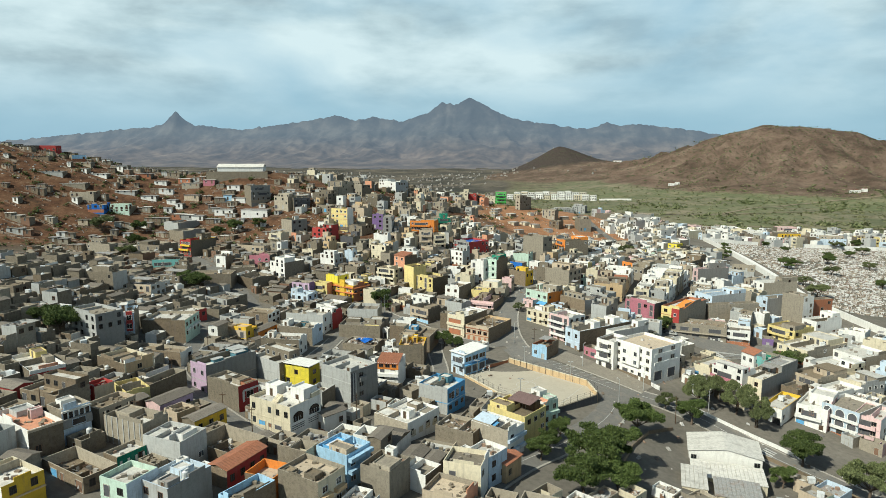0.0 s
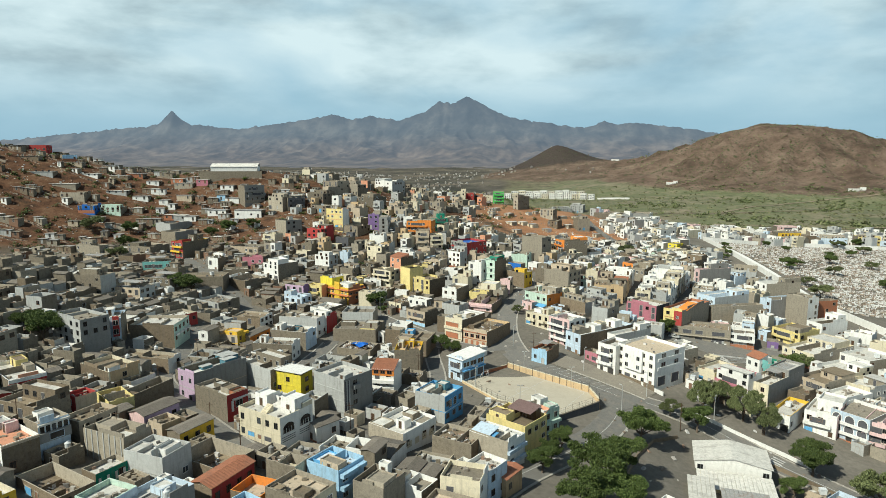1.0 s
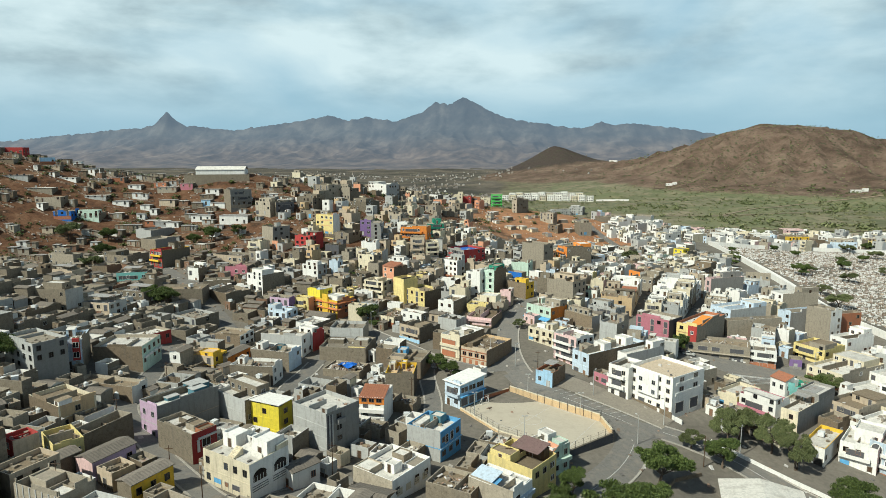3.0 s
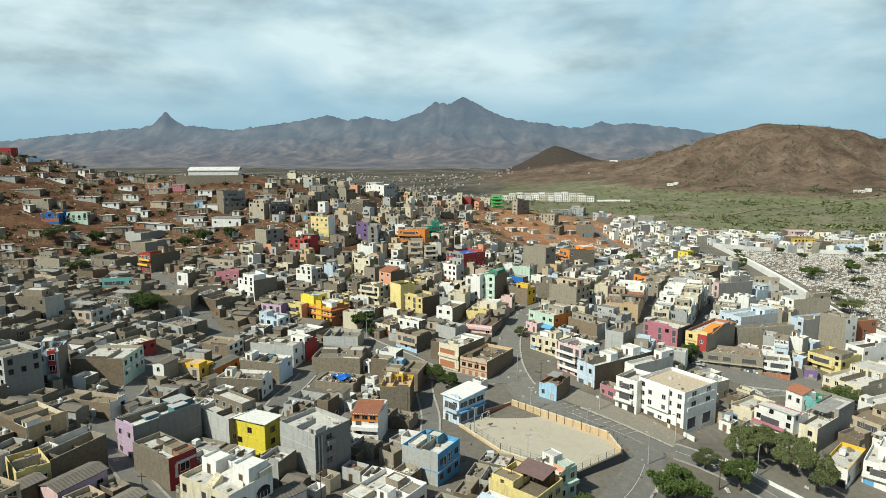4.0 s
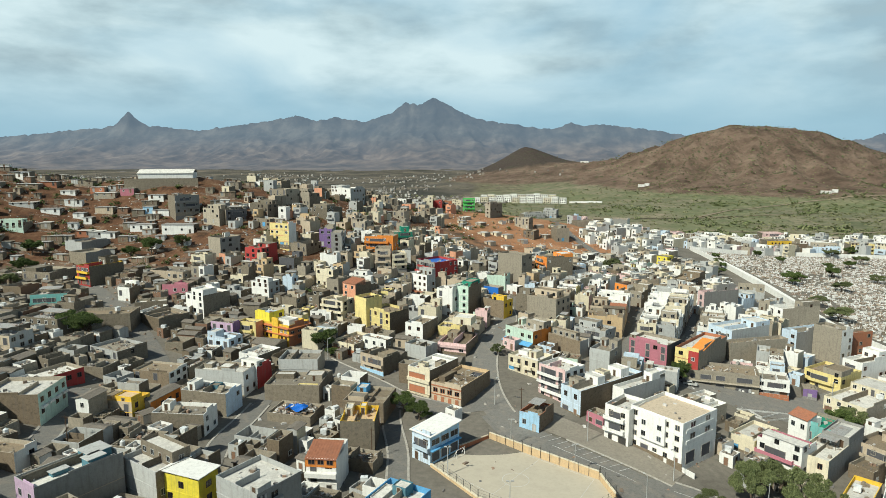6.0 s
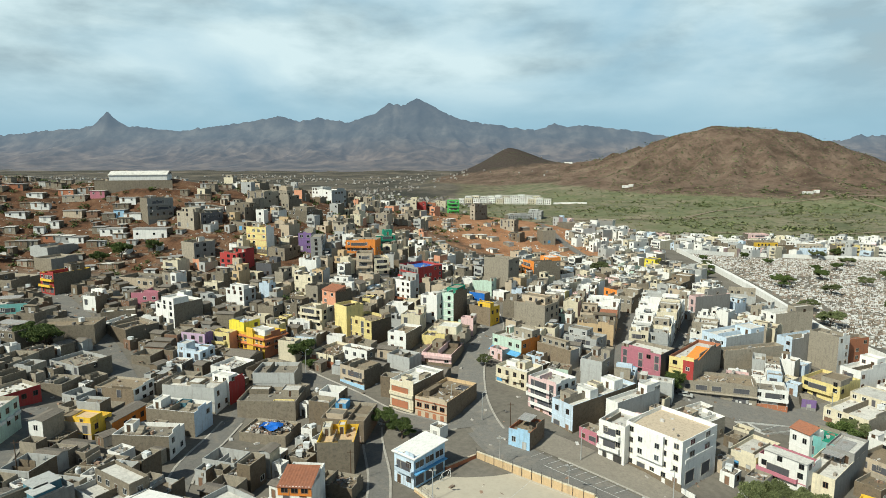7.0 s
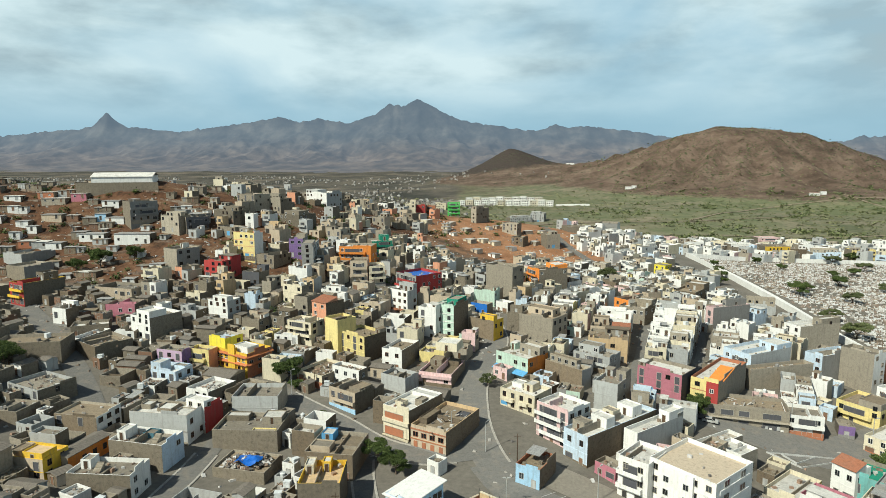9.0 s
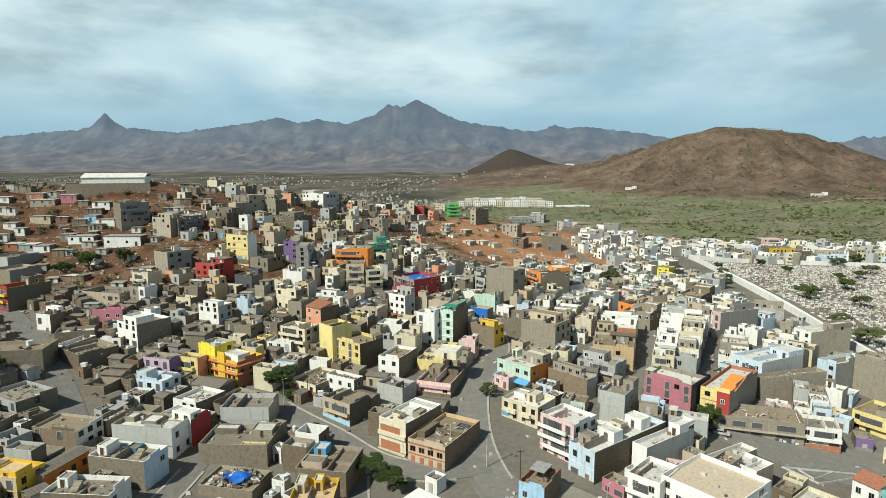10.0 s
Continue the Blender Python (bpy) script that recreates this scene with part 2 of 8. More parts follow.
def soil_material():
    m = bpy.data.materials.new("soil")
    m.use_nodes = True
    t = m.node_tree
    b = t.nodes["Principled BSDF"]
    place = t.nodes.new("ShaderNodeNewGeometry").outputs["Position"]

    def noise_at(scale, detail=7.0, rough=0.6):
        n = node(t, "ShaderNodeTexNoise", Scale=scale, Detail=detail, Roughness=rough)
        t.links.new(place, n.inputs["Vector"])
        return n.outputs[0]

    def weight(name):
        a = t.nodes.new("ShaderNodeAttribute")
        a.attribute_name = name
        return a.outputs["Fac"]

    big, mid, small = noise_at(0.012), noise_at(0.06), noise_at(0.7, 8, 0.7)
    dust = ramp(t, mid, [(0.3, (0.085, 0.066, 0.048)), (0.7, (0.15, 0.118, 0.086))])
    # red soil kept darker, with cloud shade over the left hill put in
    red = ramp(t, noise_at(0.10, 10, 0.74), [(0.36, (0.045, 0.030, 0.021)), (0.48, (0.110, 0.056, 0.032)), (0.58, (0.145, 0.082, 0.048)), (0.68, (0.23, 0.165, 0.110))])
    paved = ramp(t, mid, [(0.3, (0.14, 0.126, 0.105)), (0.7, (0.20, 0.18, 0.15))])
    scrub = ramp(t, noise_at(0.022, 10, 0.78), [(0.36, (0.270, 0.225, 0.155)), (0.44, (0.205, 0.180, 0.122)), (0.52, (0.155, 0.153, 0.092)), (0.64, (0.092, 0.102, 0.054))])
    hill = ramp(t, noise_at(0.02, 9, 0.7), [(0.34, (0.070, 0.049, 0.036)), (0.50, (0.138, 0.096, 0.071)), (0.66, (0.200, 0.148, 0.110))])

    def edge(w):
        return ramp(t, math_node(t, "ADD", w, math_node(t, "MULTIPLY", math_node(t, "SUBTRACT", mid, 0.5), 0.9)), [(0.35, 0.0), (0.65, 1.0)])

    c = mix(t, edge(weight("paved")), dust, paved)
    c = mix(t, edge(weight("red")), c, red)
    scrub = mix(t, ramp(t, noise_at(0.0045, 5, 0.55), [(0.46, 0.0), (0.60, 0.45)]), scrub, ramp(t, noise_at(0.05, 8, 0.75), [(0.4, (0.115, 0.145, 0.058)), (0.6, (0.165, 0.190, 0.085))]))
    c = mix(t, edge(weight("scrub")), c, scrub)
    c = mix(t, edge(weight("hill")), c, hill)
    # the knoll takes a brighter, sunlit copy of the red soil
    c = mix(t, edge(weight("ochre")), c, ramp(t, mid, [(0.3, (0.24, 0.112, 0.056)), (0.7, (0.40, 0.225, 0.125))]))
    c = mix(t, edge(weight("plain")), c, ramp(t, noise_at(0.006, 9, 0.7), [(0.38, (0.050, 0.048, 0.040)), (0.5, (0.095, 0.084, 0.068)), (0.62, (0.175, 0.145, 0.112))]))
    c = mix(t, edge(weight("dark_hill")), c, ramp(t, small, [(0.3, (0.044, 0.036, 0.031)), (0.7, (0.078, 0.060, 0.050))]))
    dots = node(t, "ShaderNodeTexVoronoi", Scale=0.055)
    t.links.new(place, dots.inputs["Vector"])
    plants = math_node(t, "MULTIPLY", ramp(t, dots.outputs["Distance"], [(0.16, 1.0), (0.30, 0.0)]), math_node(t, "MULTIPLY", ramp(t, big, [(0.42, 0.15), (0.6, 0.9)]), weight("plants")))
    c = mix(t, plants, c, (0.055, 0.065, 0.030))
    c = mix(t, 1.0, c, ramp(t, small, [(0.25, 0.70), (0.75, 1.15)]), "MULTIPLY")
    specks = node(t, "ShaderNodeTexVoronoi", Scale=0.14)
    t.links.new(place, specks.inputs["Vector"])
    bushes = math_node(t, "MULTIPLY", ramp(t, specks.outputs["Distance"], [(0.18, 0.9), (0.36, 0.0)]), math_node(t, "MULTIPLY", ramp(t, noise_at(0.015, 6, 0.6), [(0.42, 0.1), (0.58, 1.0)]), math_node(t, "ADD", weight("hill"), math_node(t, "MULTIPLY", weight("scrub"), 0.75))))
    c = mix(t, bushes, c, (0.060, 0.062, 0.036))
    t.links.new(c, b.inputs["Base Color"])
    b.inputs["Roughness"].default_value = 0.95
    b.inputs["Specular IOR Level"].default_value = 0.1
    n = node(t, "ShaderNodeBump", Strength=0.6, Distance=0.6)
    t.links.new(mid, n.inputs["Height"])
    n2 = node(t, "ShaderNodeBump", Strength=0.5, Distance=0.15)
    t.links.new(small, n2.inputs["Height"])
    t.links.new(n.outputs[0], n2.inputs["Normal"])
    n3 = node(t, "ShaderNodeBump", Strength=0.8, Distance=14.0)
    t.links.new(math_node(t, "MULTIPLY", noise_at(0.018, 8, 0.62), math_node(t, "ADD", weight("hill"), math_node(t, "MULTIPLY", weight("red"), 0.5))), n3.inputs["Height"])
    t.links.new(n3.outputs[0], n.inputs["Normal"])
    t.links.new(n2.outputs[0], b.inputs["Normal"])
    return m


MATS["soil"] = soil_material()


# ---- mesh helpers ----
class Shape:
    """Gathers boxes and faces, each with the number of its material."""

    def __init__(self):
        self.v, self.f, self.m = [], [], []

    def face(self, pts, mat=0):
        n = len(self.v)
        self.v += [tuple(p) for p in pts]
        self.f.append(tuple(range(n, n + len(pts))))
        self.m.append(mat)

    def box(self, x0, x1, y0, y1, z0, z1, mat=0, turn=None, bottom=True):
        p = [(x0, y0, z0), (x1, y0, z0), (x1, y1, z0), (x0, y1, z0), (x0, y0, z1), (x1, y0, z1), (x1, y1, z1), (x0, y1, z1)]
        if turn is not None:
            p = [tuple(turn @ Vector(q)) for q in p]
        n = len(self.v)
        self.v += p
        faces = [(0, 1, 5, 4), (1, 2, 6, 5), (2, 3, 7, 6), (3, 0, 4, 7), (4, 5, 6, 7)] + ([(3, 2, 1, 0)] if bottom else [])
        self.f += [tuple(n + i for i in q) for q in faces]
        self.m += [mat] * len(faces)

    def crate(self, x0, x1, y0, y1, z0, z1, floor, th=0.14, mat=0, deck=1):
        """Four walls in one piece with a rim on top and a deck sunk between them."""
        n = len(self.v)
        for e, zs in ((0, (z0, z1)), (th, (z1, floor))):
            for z in zs:
                self.v += [(x0 + e, y0 + e, z), (x1 - e, y0 + e, z), (x1 - e, y1 - e, z), (x0 + e, y1 - e, z)]
        for level in range(3):
            for i in range(4):
                j = (i + 1) % 4
                self.f.append((n + 4 * level + i, n + 4 * level + j, n + 4 * level + 4 + j, n + 4 * level + 4 + i))
                self.m.append(mat)
        self.f.append((n + 12, n + 13, n + 14, n + 15))
        self.m.append(deck)

    def tube(self, a, b, r0, r1=None, sides=7, mat=0):
        a, b = Vector(a), Vector(b)
        q = (b - a).to_track_quat("Z", "Y")
        n = len(self.v)
        for c, r in ((a, r0), (b, r0 if r1 is None else r1)):
            self.v += [tuple(c + q @ Vector((r * math.cos(2 * math.pi * i / sides), r * math.sin(2 * math.pi * i / sides), 0))) for i in range(sides)]
        for i in range(sides):
            j = (i + 1) % sides
            self.f.append((n + i, n + j, n + sides + j, n + sides + i))
            self.m.append(mat)
        self.f.append(tuple(n + sides + i for i in range(sides)))
        self.m.append(mat)

    def mesh(self, name, mats, smooth=False):
        me = bpy.data.meshes.new(name)
        me.from_pydata(self.v, [], self.f)
        for m in mats:
            me.materials.append(MATS[m])
        me.polygons.foreach_set("material_index", self.m)
        if smooth:
            me.polygons.foreach_set("use_smooth", [True] * len(me.polygons))
        me.update()
        return me


def part(name, shape, mats, parent=None, label="", at=None, smooth=False):
    """Links a shape (or a mesh already made) as one object under a thing."""
    if hasattr(shape, "made"):
        me = shape.mesh()
    else:
        me = shape if isinstance(shape, bpy.types.Mesh) else shape.mesh(name, mats, smooth)
    ob = new(name, me)
    if parent is not None:
        ob.parent = parent
    if at is not None:
        ob.matrix_basis = at
    return tagged(ob, label)


# ---- the ground ----
def spread(stops):
    out = []
    for a, b, step in stops:
        out += list(np.arange(a, b, step))
    return np.array(out + [stops[-1][1]])


def build_ground():
    xs = spread([(-4800, -1500, 220), (-1500, -480, 60), (-480, 480, 6), (480, 1500, 18), (1500, 2600, 60), (2600, 4800, 220)])
    ys = spread([(-900, -60, 60), (-60, 760, 6), (760, 2300, 18), (2300, 3200, 60), (3200, 4900, 170)])
    gx, gy = np.meshgrid(xs, ys)
    z = ground(gx, gy)
    rough = fade(z, 4, 25) * (1 - fade(gy, 700, 900))
    z = z + rough * (0.7 * wave(gx, gy, 9, 1) + 0.3 * wave(gx, gy, 3.7, 2))
    nx, ny = len(xs), len(ys)
    verts = np.stack([gx, gy, z], -1).reshape(-1, 3)
    i = np.arange(nx * ny).reshape(ny, nx)
    faces = np.stack([i[:-1, :-1], i[:-1, 1:], i[1:, 1:], i[1:, :-1]], -1).reshape(-1, 4)
    me = bpy.data.meshes.new("ground")
    me.from_pydata(verts.tolist(), [], faces.tolist())
    me.polygons.foreach_set("use_smooth", [True] * len(me.polygons))
    me.materials.append(MATS["soil"])
    town = (1 - fade(gy, 330, 480)) * (1 - fade(z, 12, 26))
    right = fade(gx, 40, 120) * (1 - fade(gy, 560, 640))
    red = fade(z, 14, 24) * (1 - fade(gy, 700, 860)) * fade(gy, 270, 330)
    red = np.maximum(red, np.exp(-((gx - 70) / 90) ** 2 - ((gy - 560) / 110) ** 2) * 1.1)
    scrub = fade(gy, 610, 680) * (1 - 0.4 * fade(gy, 1250, 1500)) * np.maximum(fade(gx - 0.1 * gy, -160, 60), 0.85)
    u, v = (gx - 735) / 350, (gy - 1570) / np.where(gy < 1570, 355, 300)
    hill = np.maximum(1 - fade(np.hypot(u, v), 1.15, 1.5), 1 - fade(np.hypot((gx - 330) / 250, (gy - 1850) / 260), 1.0, 1.6))
    plain = fade(gy, 640, 760) * (1 - fade(gx - 0.1 * gy, -130, -20)) * (1 - hill)
    ochre = 1.2 * np.exp(-((gx - 70) / 90) ** 2 - ((gy - 560) / 110) ** 2)
    # weight of the darker colour on the small hill
    dark_hill = 1 - fade(np.hypot((gx - 249) / 180, (gy - 2000) / 200), 0.7, 1.4)
    hill = np.maximum(hill, 0.35 * fade(gy, 1300, 1700))
    plants = np.clip(hill + 0.8 * fade(gy, 700, 1000) + 0.15 * red, 0, 1)
    for name, w in (("paved", np.maximum(town, right)), ("red", red), ("scrub", scrub), ("hill", hill), ("dark_hill", dark_hill), ("plain", plain), ("ochre", ochre), ("plants", plants)):
        me.attributes.new(name, "FLOAT", "POINT").data.foreach_set("value", np.clip(w, 0, 1).astype(np.float32).ravel())
    tagged(new("ground", me), "dusty grey and red earth ground rising into hills", "ground", kind="structure")


build_ground()


# ---- the far range ----
def ridge(x):
    """Height of the skyline of the far range."""
    z = 128 + 160 * np.exp(-((x + 500) / 1700) ** 2)
    for c, h, slope in ((-2900, 168, 0.10), (-2550, 192, 0.10), (-2155, 366, 0.95), (-2155, 314, 0.34), (-2120, 276, 0.09), (-1230, 296, 0.14), (-1014, 332, 0.20), (-742, 322, 0.16), (-262, 424, 0.75), (-215, 420, 0.75), (-240, 398, 0.36), (-170, 410, 0.9), (-130, 414, 0.9),
                        (-72, 456, 0.55), (-30, 428, 0.5), (-72, 408, 0.31), (-72, 342, 0.13), (866, 285, 0.35), (1080, 275, 0.13), (1487, 206, 0.10), (2999, 214, 0.45), (3146, 206, 0.12)):
        z = np.maximum(z, h - np.abs(x - c) * slope)
    return z


def build_mountains():
    xs, us = np.linspace(-4700, 4700, 900), np.linspace(0, 1, 70)
    gx, gu = np.meshgrid(xs, us)
    jag = 7 * wave(gx, gx * 0.3, 31, 2) + 7 * np.abs(wave(gx, gx * 0.2, 19, 4)) + 4 * wave(gx, gx, 7, 1)
    broad = np.mean([ridge(gx + o) for o in range(-280, 281, 40)], 0)
    front = 1 - gu
    gy = 4420 - 1900 * front ** 1.3
    fall = 0.20 * (1 - front) + 0.80 * (1 - front) ** 3.0
    top = broad + (ridge(gx) - broad) * fall ** 2.5 + jag * fall ** 9
    ways = gx + 120 * wave(gx, gy, 420, 7)
    spur = np.abs(wave(ways, gy * 0.55, 170, 1.0)) * 46 + np.abs(wave(ways, gy * 0.5, 58, 3.0)) * 20 + np.abs(wave(ways, gy * 0.8, 23, 5.0)) * 9
    z = -14 + (top + 14) * fall - spur * np.sin(np.pi * np.clip(fall, 0, 1)) * np.clip(top / 250, 0.2, 1.3)
    verts = np.stack([gx, gy, z], -1).reshape(-1, 3)
    i = np.arange(gx.size).reshape(gx.shape)
    faces = np.stack([i[:-1, :-1], i[:-1, 1:], i[1:, 1:], i[1:, :-1]], -1).reshape(-1, 4)
    me = bpy.data.meshes.new("backdrop")
    me.from_pydata(verts.tolist(), [], faces.tolist())
    me.polygons.foreach_set("use_smooth", [True] * len(me.polygons))
    m = bpy.data.materials.new("far_range")
    m.use_nodes = True
    t = m.node_tree
    b = t.nodes["Principled BSDF"]
    place = t.nodes.new("ShaderNodeNewGeometry").outputs["Position"]
    n = node(t, "ShaderNodeTexNoise", Scale=0.007, Detail=10.0, Roughness=0.68)
    t.links.new(place, n.inputs["Vector"])
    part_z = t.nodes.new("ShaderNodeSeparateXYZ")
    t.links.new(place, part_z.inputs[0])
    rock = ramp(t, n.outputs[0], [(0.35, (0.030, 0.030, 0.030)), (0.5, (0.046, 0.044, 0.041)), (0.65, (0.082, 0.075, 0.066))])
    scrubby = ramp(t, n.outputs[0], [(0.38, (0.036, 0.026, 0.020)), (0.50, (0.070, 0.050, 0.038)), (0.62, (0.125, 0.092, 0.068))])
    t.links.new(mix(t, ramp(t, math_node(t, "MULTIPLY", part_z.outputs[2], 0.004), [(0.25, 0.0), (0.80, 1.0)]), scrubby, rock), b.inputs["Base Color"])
    b.inputs["Roughness"].default_value = 1.0
    # haze put in as a bluish glow that grows with the distance
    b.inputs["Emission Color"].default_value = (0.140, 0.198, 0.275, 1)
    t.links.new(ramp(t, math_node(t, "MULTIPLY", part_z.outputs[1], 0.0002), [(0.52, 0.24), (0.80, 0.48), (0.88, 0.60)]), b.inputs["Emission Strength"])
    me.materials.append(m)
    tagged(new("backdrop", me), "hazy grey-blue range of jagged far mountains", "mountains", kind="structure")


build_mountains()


# ---- windows, doors, roof things: shared shapes ----
SHARED = {}


class Kit:
    """A shape that many things share, with its materials and, once asked for, its mesh."""

    def __init__(self, name, shape, mats):
        self.name, self.shape, self.mats, self.made = name, shape, mats, None

    def mesh(self):
        if self.made is None:
            self.made = self.shape.mesh(self.name, self.mats)
        return self.made


def plate(s, xs, zs, holes, front, deep, rear=0.1):
    """A plate in one piece, cut into cells by xs and zs; the cells named in holes lie back at deep and take the second material."""
    def at(i, k, y):
        s.v.append((xs[i], y, zs[k]))
        return len(s.v) - 1

    grid = {(i, k): at(i, k, front) for i in range(len(xs)) for k in range(len(zs))}
    for i in range(len(xs) - 1):
        for k in range(len(zs) - 1):
            q = [grid[i, k], grid[i + 1, k], grid[i + 1, k + 1], grid[i, k + 1]]
            if (i, k) in holes:
                r = [at(a, b, deep) for a, b in ((i, k), (i + 1, k), (i + 1, k + 1), (i, k + 1))]
                for n in range(4):
                    s.f.append((q[n], q[(n + 1) % 4], r[(n + 1) % 4], r[n]))
                    s.m.append(0)
                s.f.append(tuple(r))
                s.m.append(1)
            else:
                s.f.append(tuple(q))
                s.m.append(0)
    ix, iz = len(xs) - 1, len(zs) - 1
    rim = [(i, 0) for i in range(ix)] + [(ix, k) for k in range(iz)] + [(i, iz) for i in range(ix, 0, -1)] + [(0, k) for k in range(iz, 0, -1)]
    back = [at(i, k, rear) for i, k in rim]
    for n in range(len(rim)):
        m = (n + 1) % len(rim)
        s.f.append((grid[rim[m]], grid[rim[n]], back[n], back[m]))
        s.m.append(0)


def window_mesh(w, h, frame_mat="white", style=0):
    key = ("window", w, h, frame_mat, style)
    if key not in SHARED:
        s, r = Shape(), 0.07
        if style == 2:
            plate(s, (-w / 2 - r, -w / 2, w / 2, w / 2 + r), (-r * 1.6, 0, h, h + r), {(1, 1)}, -0.07, -0.012)
        else:
            plate(s, (-w / 2 - r, -w / 2, -0.03, 0.03, w / 2, w / 2 + r), (-r * 1.6, 0, h, h + r), {(1, 1), (3, 1)}, -0.07, -0.012)
        SHARED[key] = Kit("window", s, (frame_mat, "glass"))
    return SHARED[key]


def door_mesh(w, h, mat):
    key = ("door", w, h, mat)
    if key not in SHARED:
        s = Shape()
        plate(s, (-w / 2 - 0.1, -w / 2, w / 2, w / 2 + 0.1), (-0.02, 0.02, h, h + 0.1), {(1, 1)}, -0.08, -0.02)
        SHARED[key] = Kit("door", s, ("kerb", mat))
    return SHARED[key]


class Bulk:
    """Joins the geometry of many far houses into one object."""

    def __init__(self):
        self.shape, self.mats = Shape(), []

    def take(self, shape, mats, m):
        slots = []
        for k in mats:
            if k not in self.mats:
                self.mats.append(k)
            slots.append(self.mats.index(k))
        n = len(self.shape.v)
        v = np.array(shape.v) @ np.array(m.to_3x3()).T + np.array(m.translation)
        self.shape.v += v.tolist()
        self.shape.f += [tuple(n + i for i in q) for q in shape.f]
        self.shape.m += [slots[i] for i in shape.m]

    def finish(self, name, label, category):
        return tagged(part(name, self.shape, self.mats), label, category, kind="stuff")


def tank_mesh(style):
    key = ("tank", style)
    if key not in SHARED:
        s = Shape()
        if style == 0:
            s.box(-0.75, 0.75, -0.6, 0.6, 0.25, 1.55, 0)
            s.box(-0.8, 0.8, -0.65, 0.65, 1.5, 1.62, 0)
            for x in (-0.6, 0.35):
                s.box(x, x + 0.25, -0.55, 0.55, 0, 0.25, 1)
        else:
            s.tube((0, 0, 0), (0, 0, 1.25), 0.58, 0.58, 12)
            s.tube((0, 0, 1.25), (0, 0, 1.5), 0.58, 0.2, 12)
            s.tube((0, 0, 1.5), (0, 0, 1.58), 0.2, 0.2, 8)
        SHARED[key] = Kit("water_tank", s, ("plastic" if style != 2 else "grey", "raw"))
    return SHARED[key]


def side_pose(w, d, side, along, z):
    """The pose of a thing on a wall: its own -y points out of the wall."""
    if side == 0:
        return pose(along, -d / 2, z)
    if side == 1:
        return pose(w / 2, along, z, 0, 0, 90)
    if side == 2:
        return pose(-along, d / 2, z, 0, 0, 180)
    return pose(-w / 2, -along, z, 0, 0, -90)


FOOT = []
HEIGHTS = []
NUMBER_WORD = {1: "single-storey", 2: "two-storey", 3: "three-storey", 4: "four-storey", 5: "five-storey"}


make_part = part
CLUTTER = Bulk()


def house(x, y, yaw, w, d, h, front="raw", right="raw", left=None, back="raw", floors=2, parapet=0.55, deck="deck", top="", win=(1, 1), z=None, group="town houses", label="", trim="", small=False, bulk=None):
    """A flat-roofed house: walls with a parapet, roof deck, windows, door and what stands on the roof.
    top: letters for what the roof carries: s stairhead, t tank, c column stubs, u upper room, m tin shelter, j scrap, r tiled slope, g tiled gable, x open to the sky, p railing; win: whether front and right wall have windows."""
    rng = random.Random(int(x * 13.7) * 7919 + int(y * 11.3))
    base = float(ground(x, y)) if z is None else z
    left = left or "raw"
    here = pose(x, y, base, 0, 0, yaw)
    ob = None
    if bulk is None:
        kind = "farmhouse" if "farms" in group else "shack" if small else "house"
        ob = new(kind)
        ob.matrix_basis = here
        word = WORDS.get(front, front)
        tagged(ob, label or (f"small {WORDS.get(front, front)} shack with a pale {'sheet metal' if deck == 'tin' else 'flat'} roof" if small else f"{NUMBER_WORD.get(floors, 'tall')} {word} house with {'tiled' if 'r' in top or 'g' in top else 'fallen' if 'x' in top else 'flat'} roof{' and balconies' if 'b' in top else ' and parapet'}"), kind, group)

    def part(name, shape, mats, parent, at=None):
        if bulk is None:
            return make_part(name, shape, mats, parent, at=at)
        if hasattr(shape, "made"):
            shape, mats = shape.shape, shape.mats
        bulk.take(shape, mats, here @ at if at is not None else here)

    FOOT.append((x, y, 0.5 * math.hypot(w, d), yaw, w, d))
    HEIGHTS.append((x, y, w, d, base + h))
    a, b, th = w / 2, d / 2, 0.18
    mats = [front, right, back, left]
    edge = trim or (front if front in ("white", "cream", "palegrey", "rose", "paleblue", "yellow") else "rawlight")
    names = list(dict.fromkeys(mats + [edge]))
    ix = [names.index(m) for m in mats]
    cap = names.index(edge)
    s = Shape()
    low, high = -5.0, h + parapet
    ring = ((-a, -b), (a, -b), (a, b), (-a, b))
    inner = ((-a + th, -b + th), (a - th, -b + th), (a - th, b - th), (-a + th, b - th))
    for i in range(4):
        p, q, pi, qi = ring[i], ring[(i + 1) % 4], inner[i], inner[(i + 1) % 4]
        s.face(((*p, low), (*q, low), (*q, high), (*p, high)), ix[i])
        s.face(((*p, high), (*q, high), (*qi, high), (*pi, high)), cap)
        s.face(((*qi, -0.5 if "x" in top else h - 0.9), (*pi, -0.5 if "x" in top else h - 0.9), (*pi, high), (*qi, high)), cap)
    # the band of a floor slab or ledge round the painted walls
    fh = h / floors
    part("wall", s, names, ob)
    if not small and bulk is None and not front.startswith("raw"):
        for f in range(1, floors):
            k = Shape()
            k.box(-a - 0.05, a + 0.05, -b - 0.07, -b + 0.05, f * fh - 0.16, f * fh + 0.02)
            part("ledge", k, (trim or front,), ob)
        if rng.random() < 0.6:
            k = Shape()
            k.box(-a - 0.03, a + 0.03, -b - 0.04, -b + 0.05, -1.0, rng.choice((0.6, 0.9, 1.1)))
            part("plinth", k, (rng.choice(("grey", "rawbrown", "terracotta", "rawlight", front)),), ob)
    if "x" in top:
        h = 0.6
    elif not small:
        h -= min(0.5, 0.15 * h)
    r = Shape()
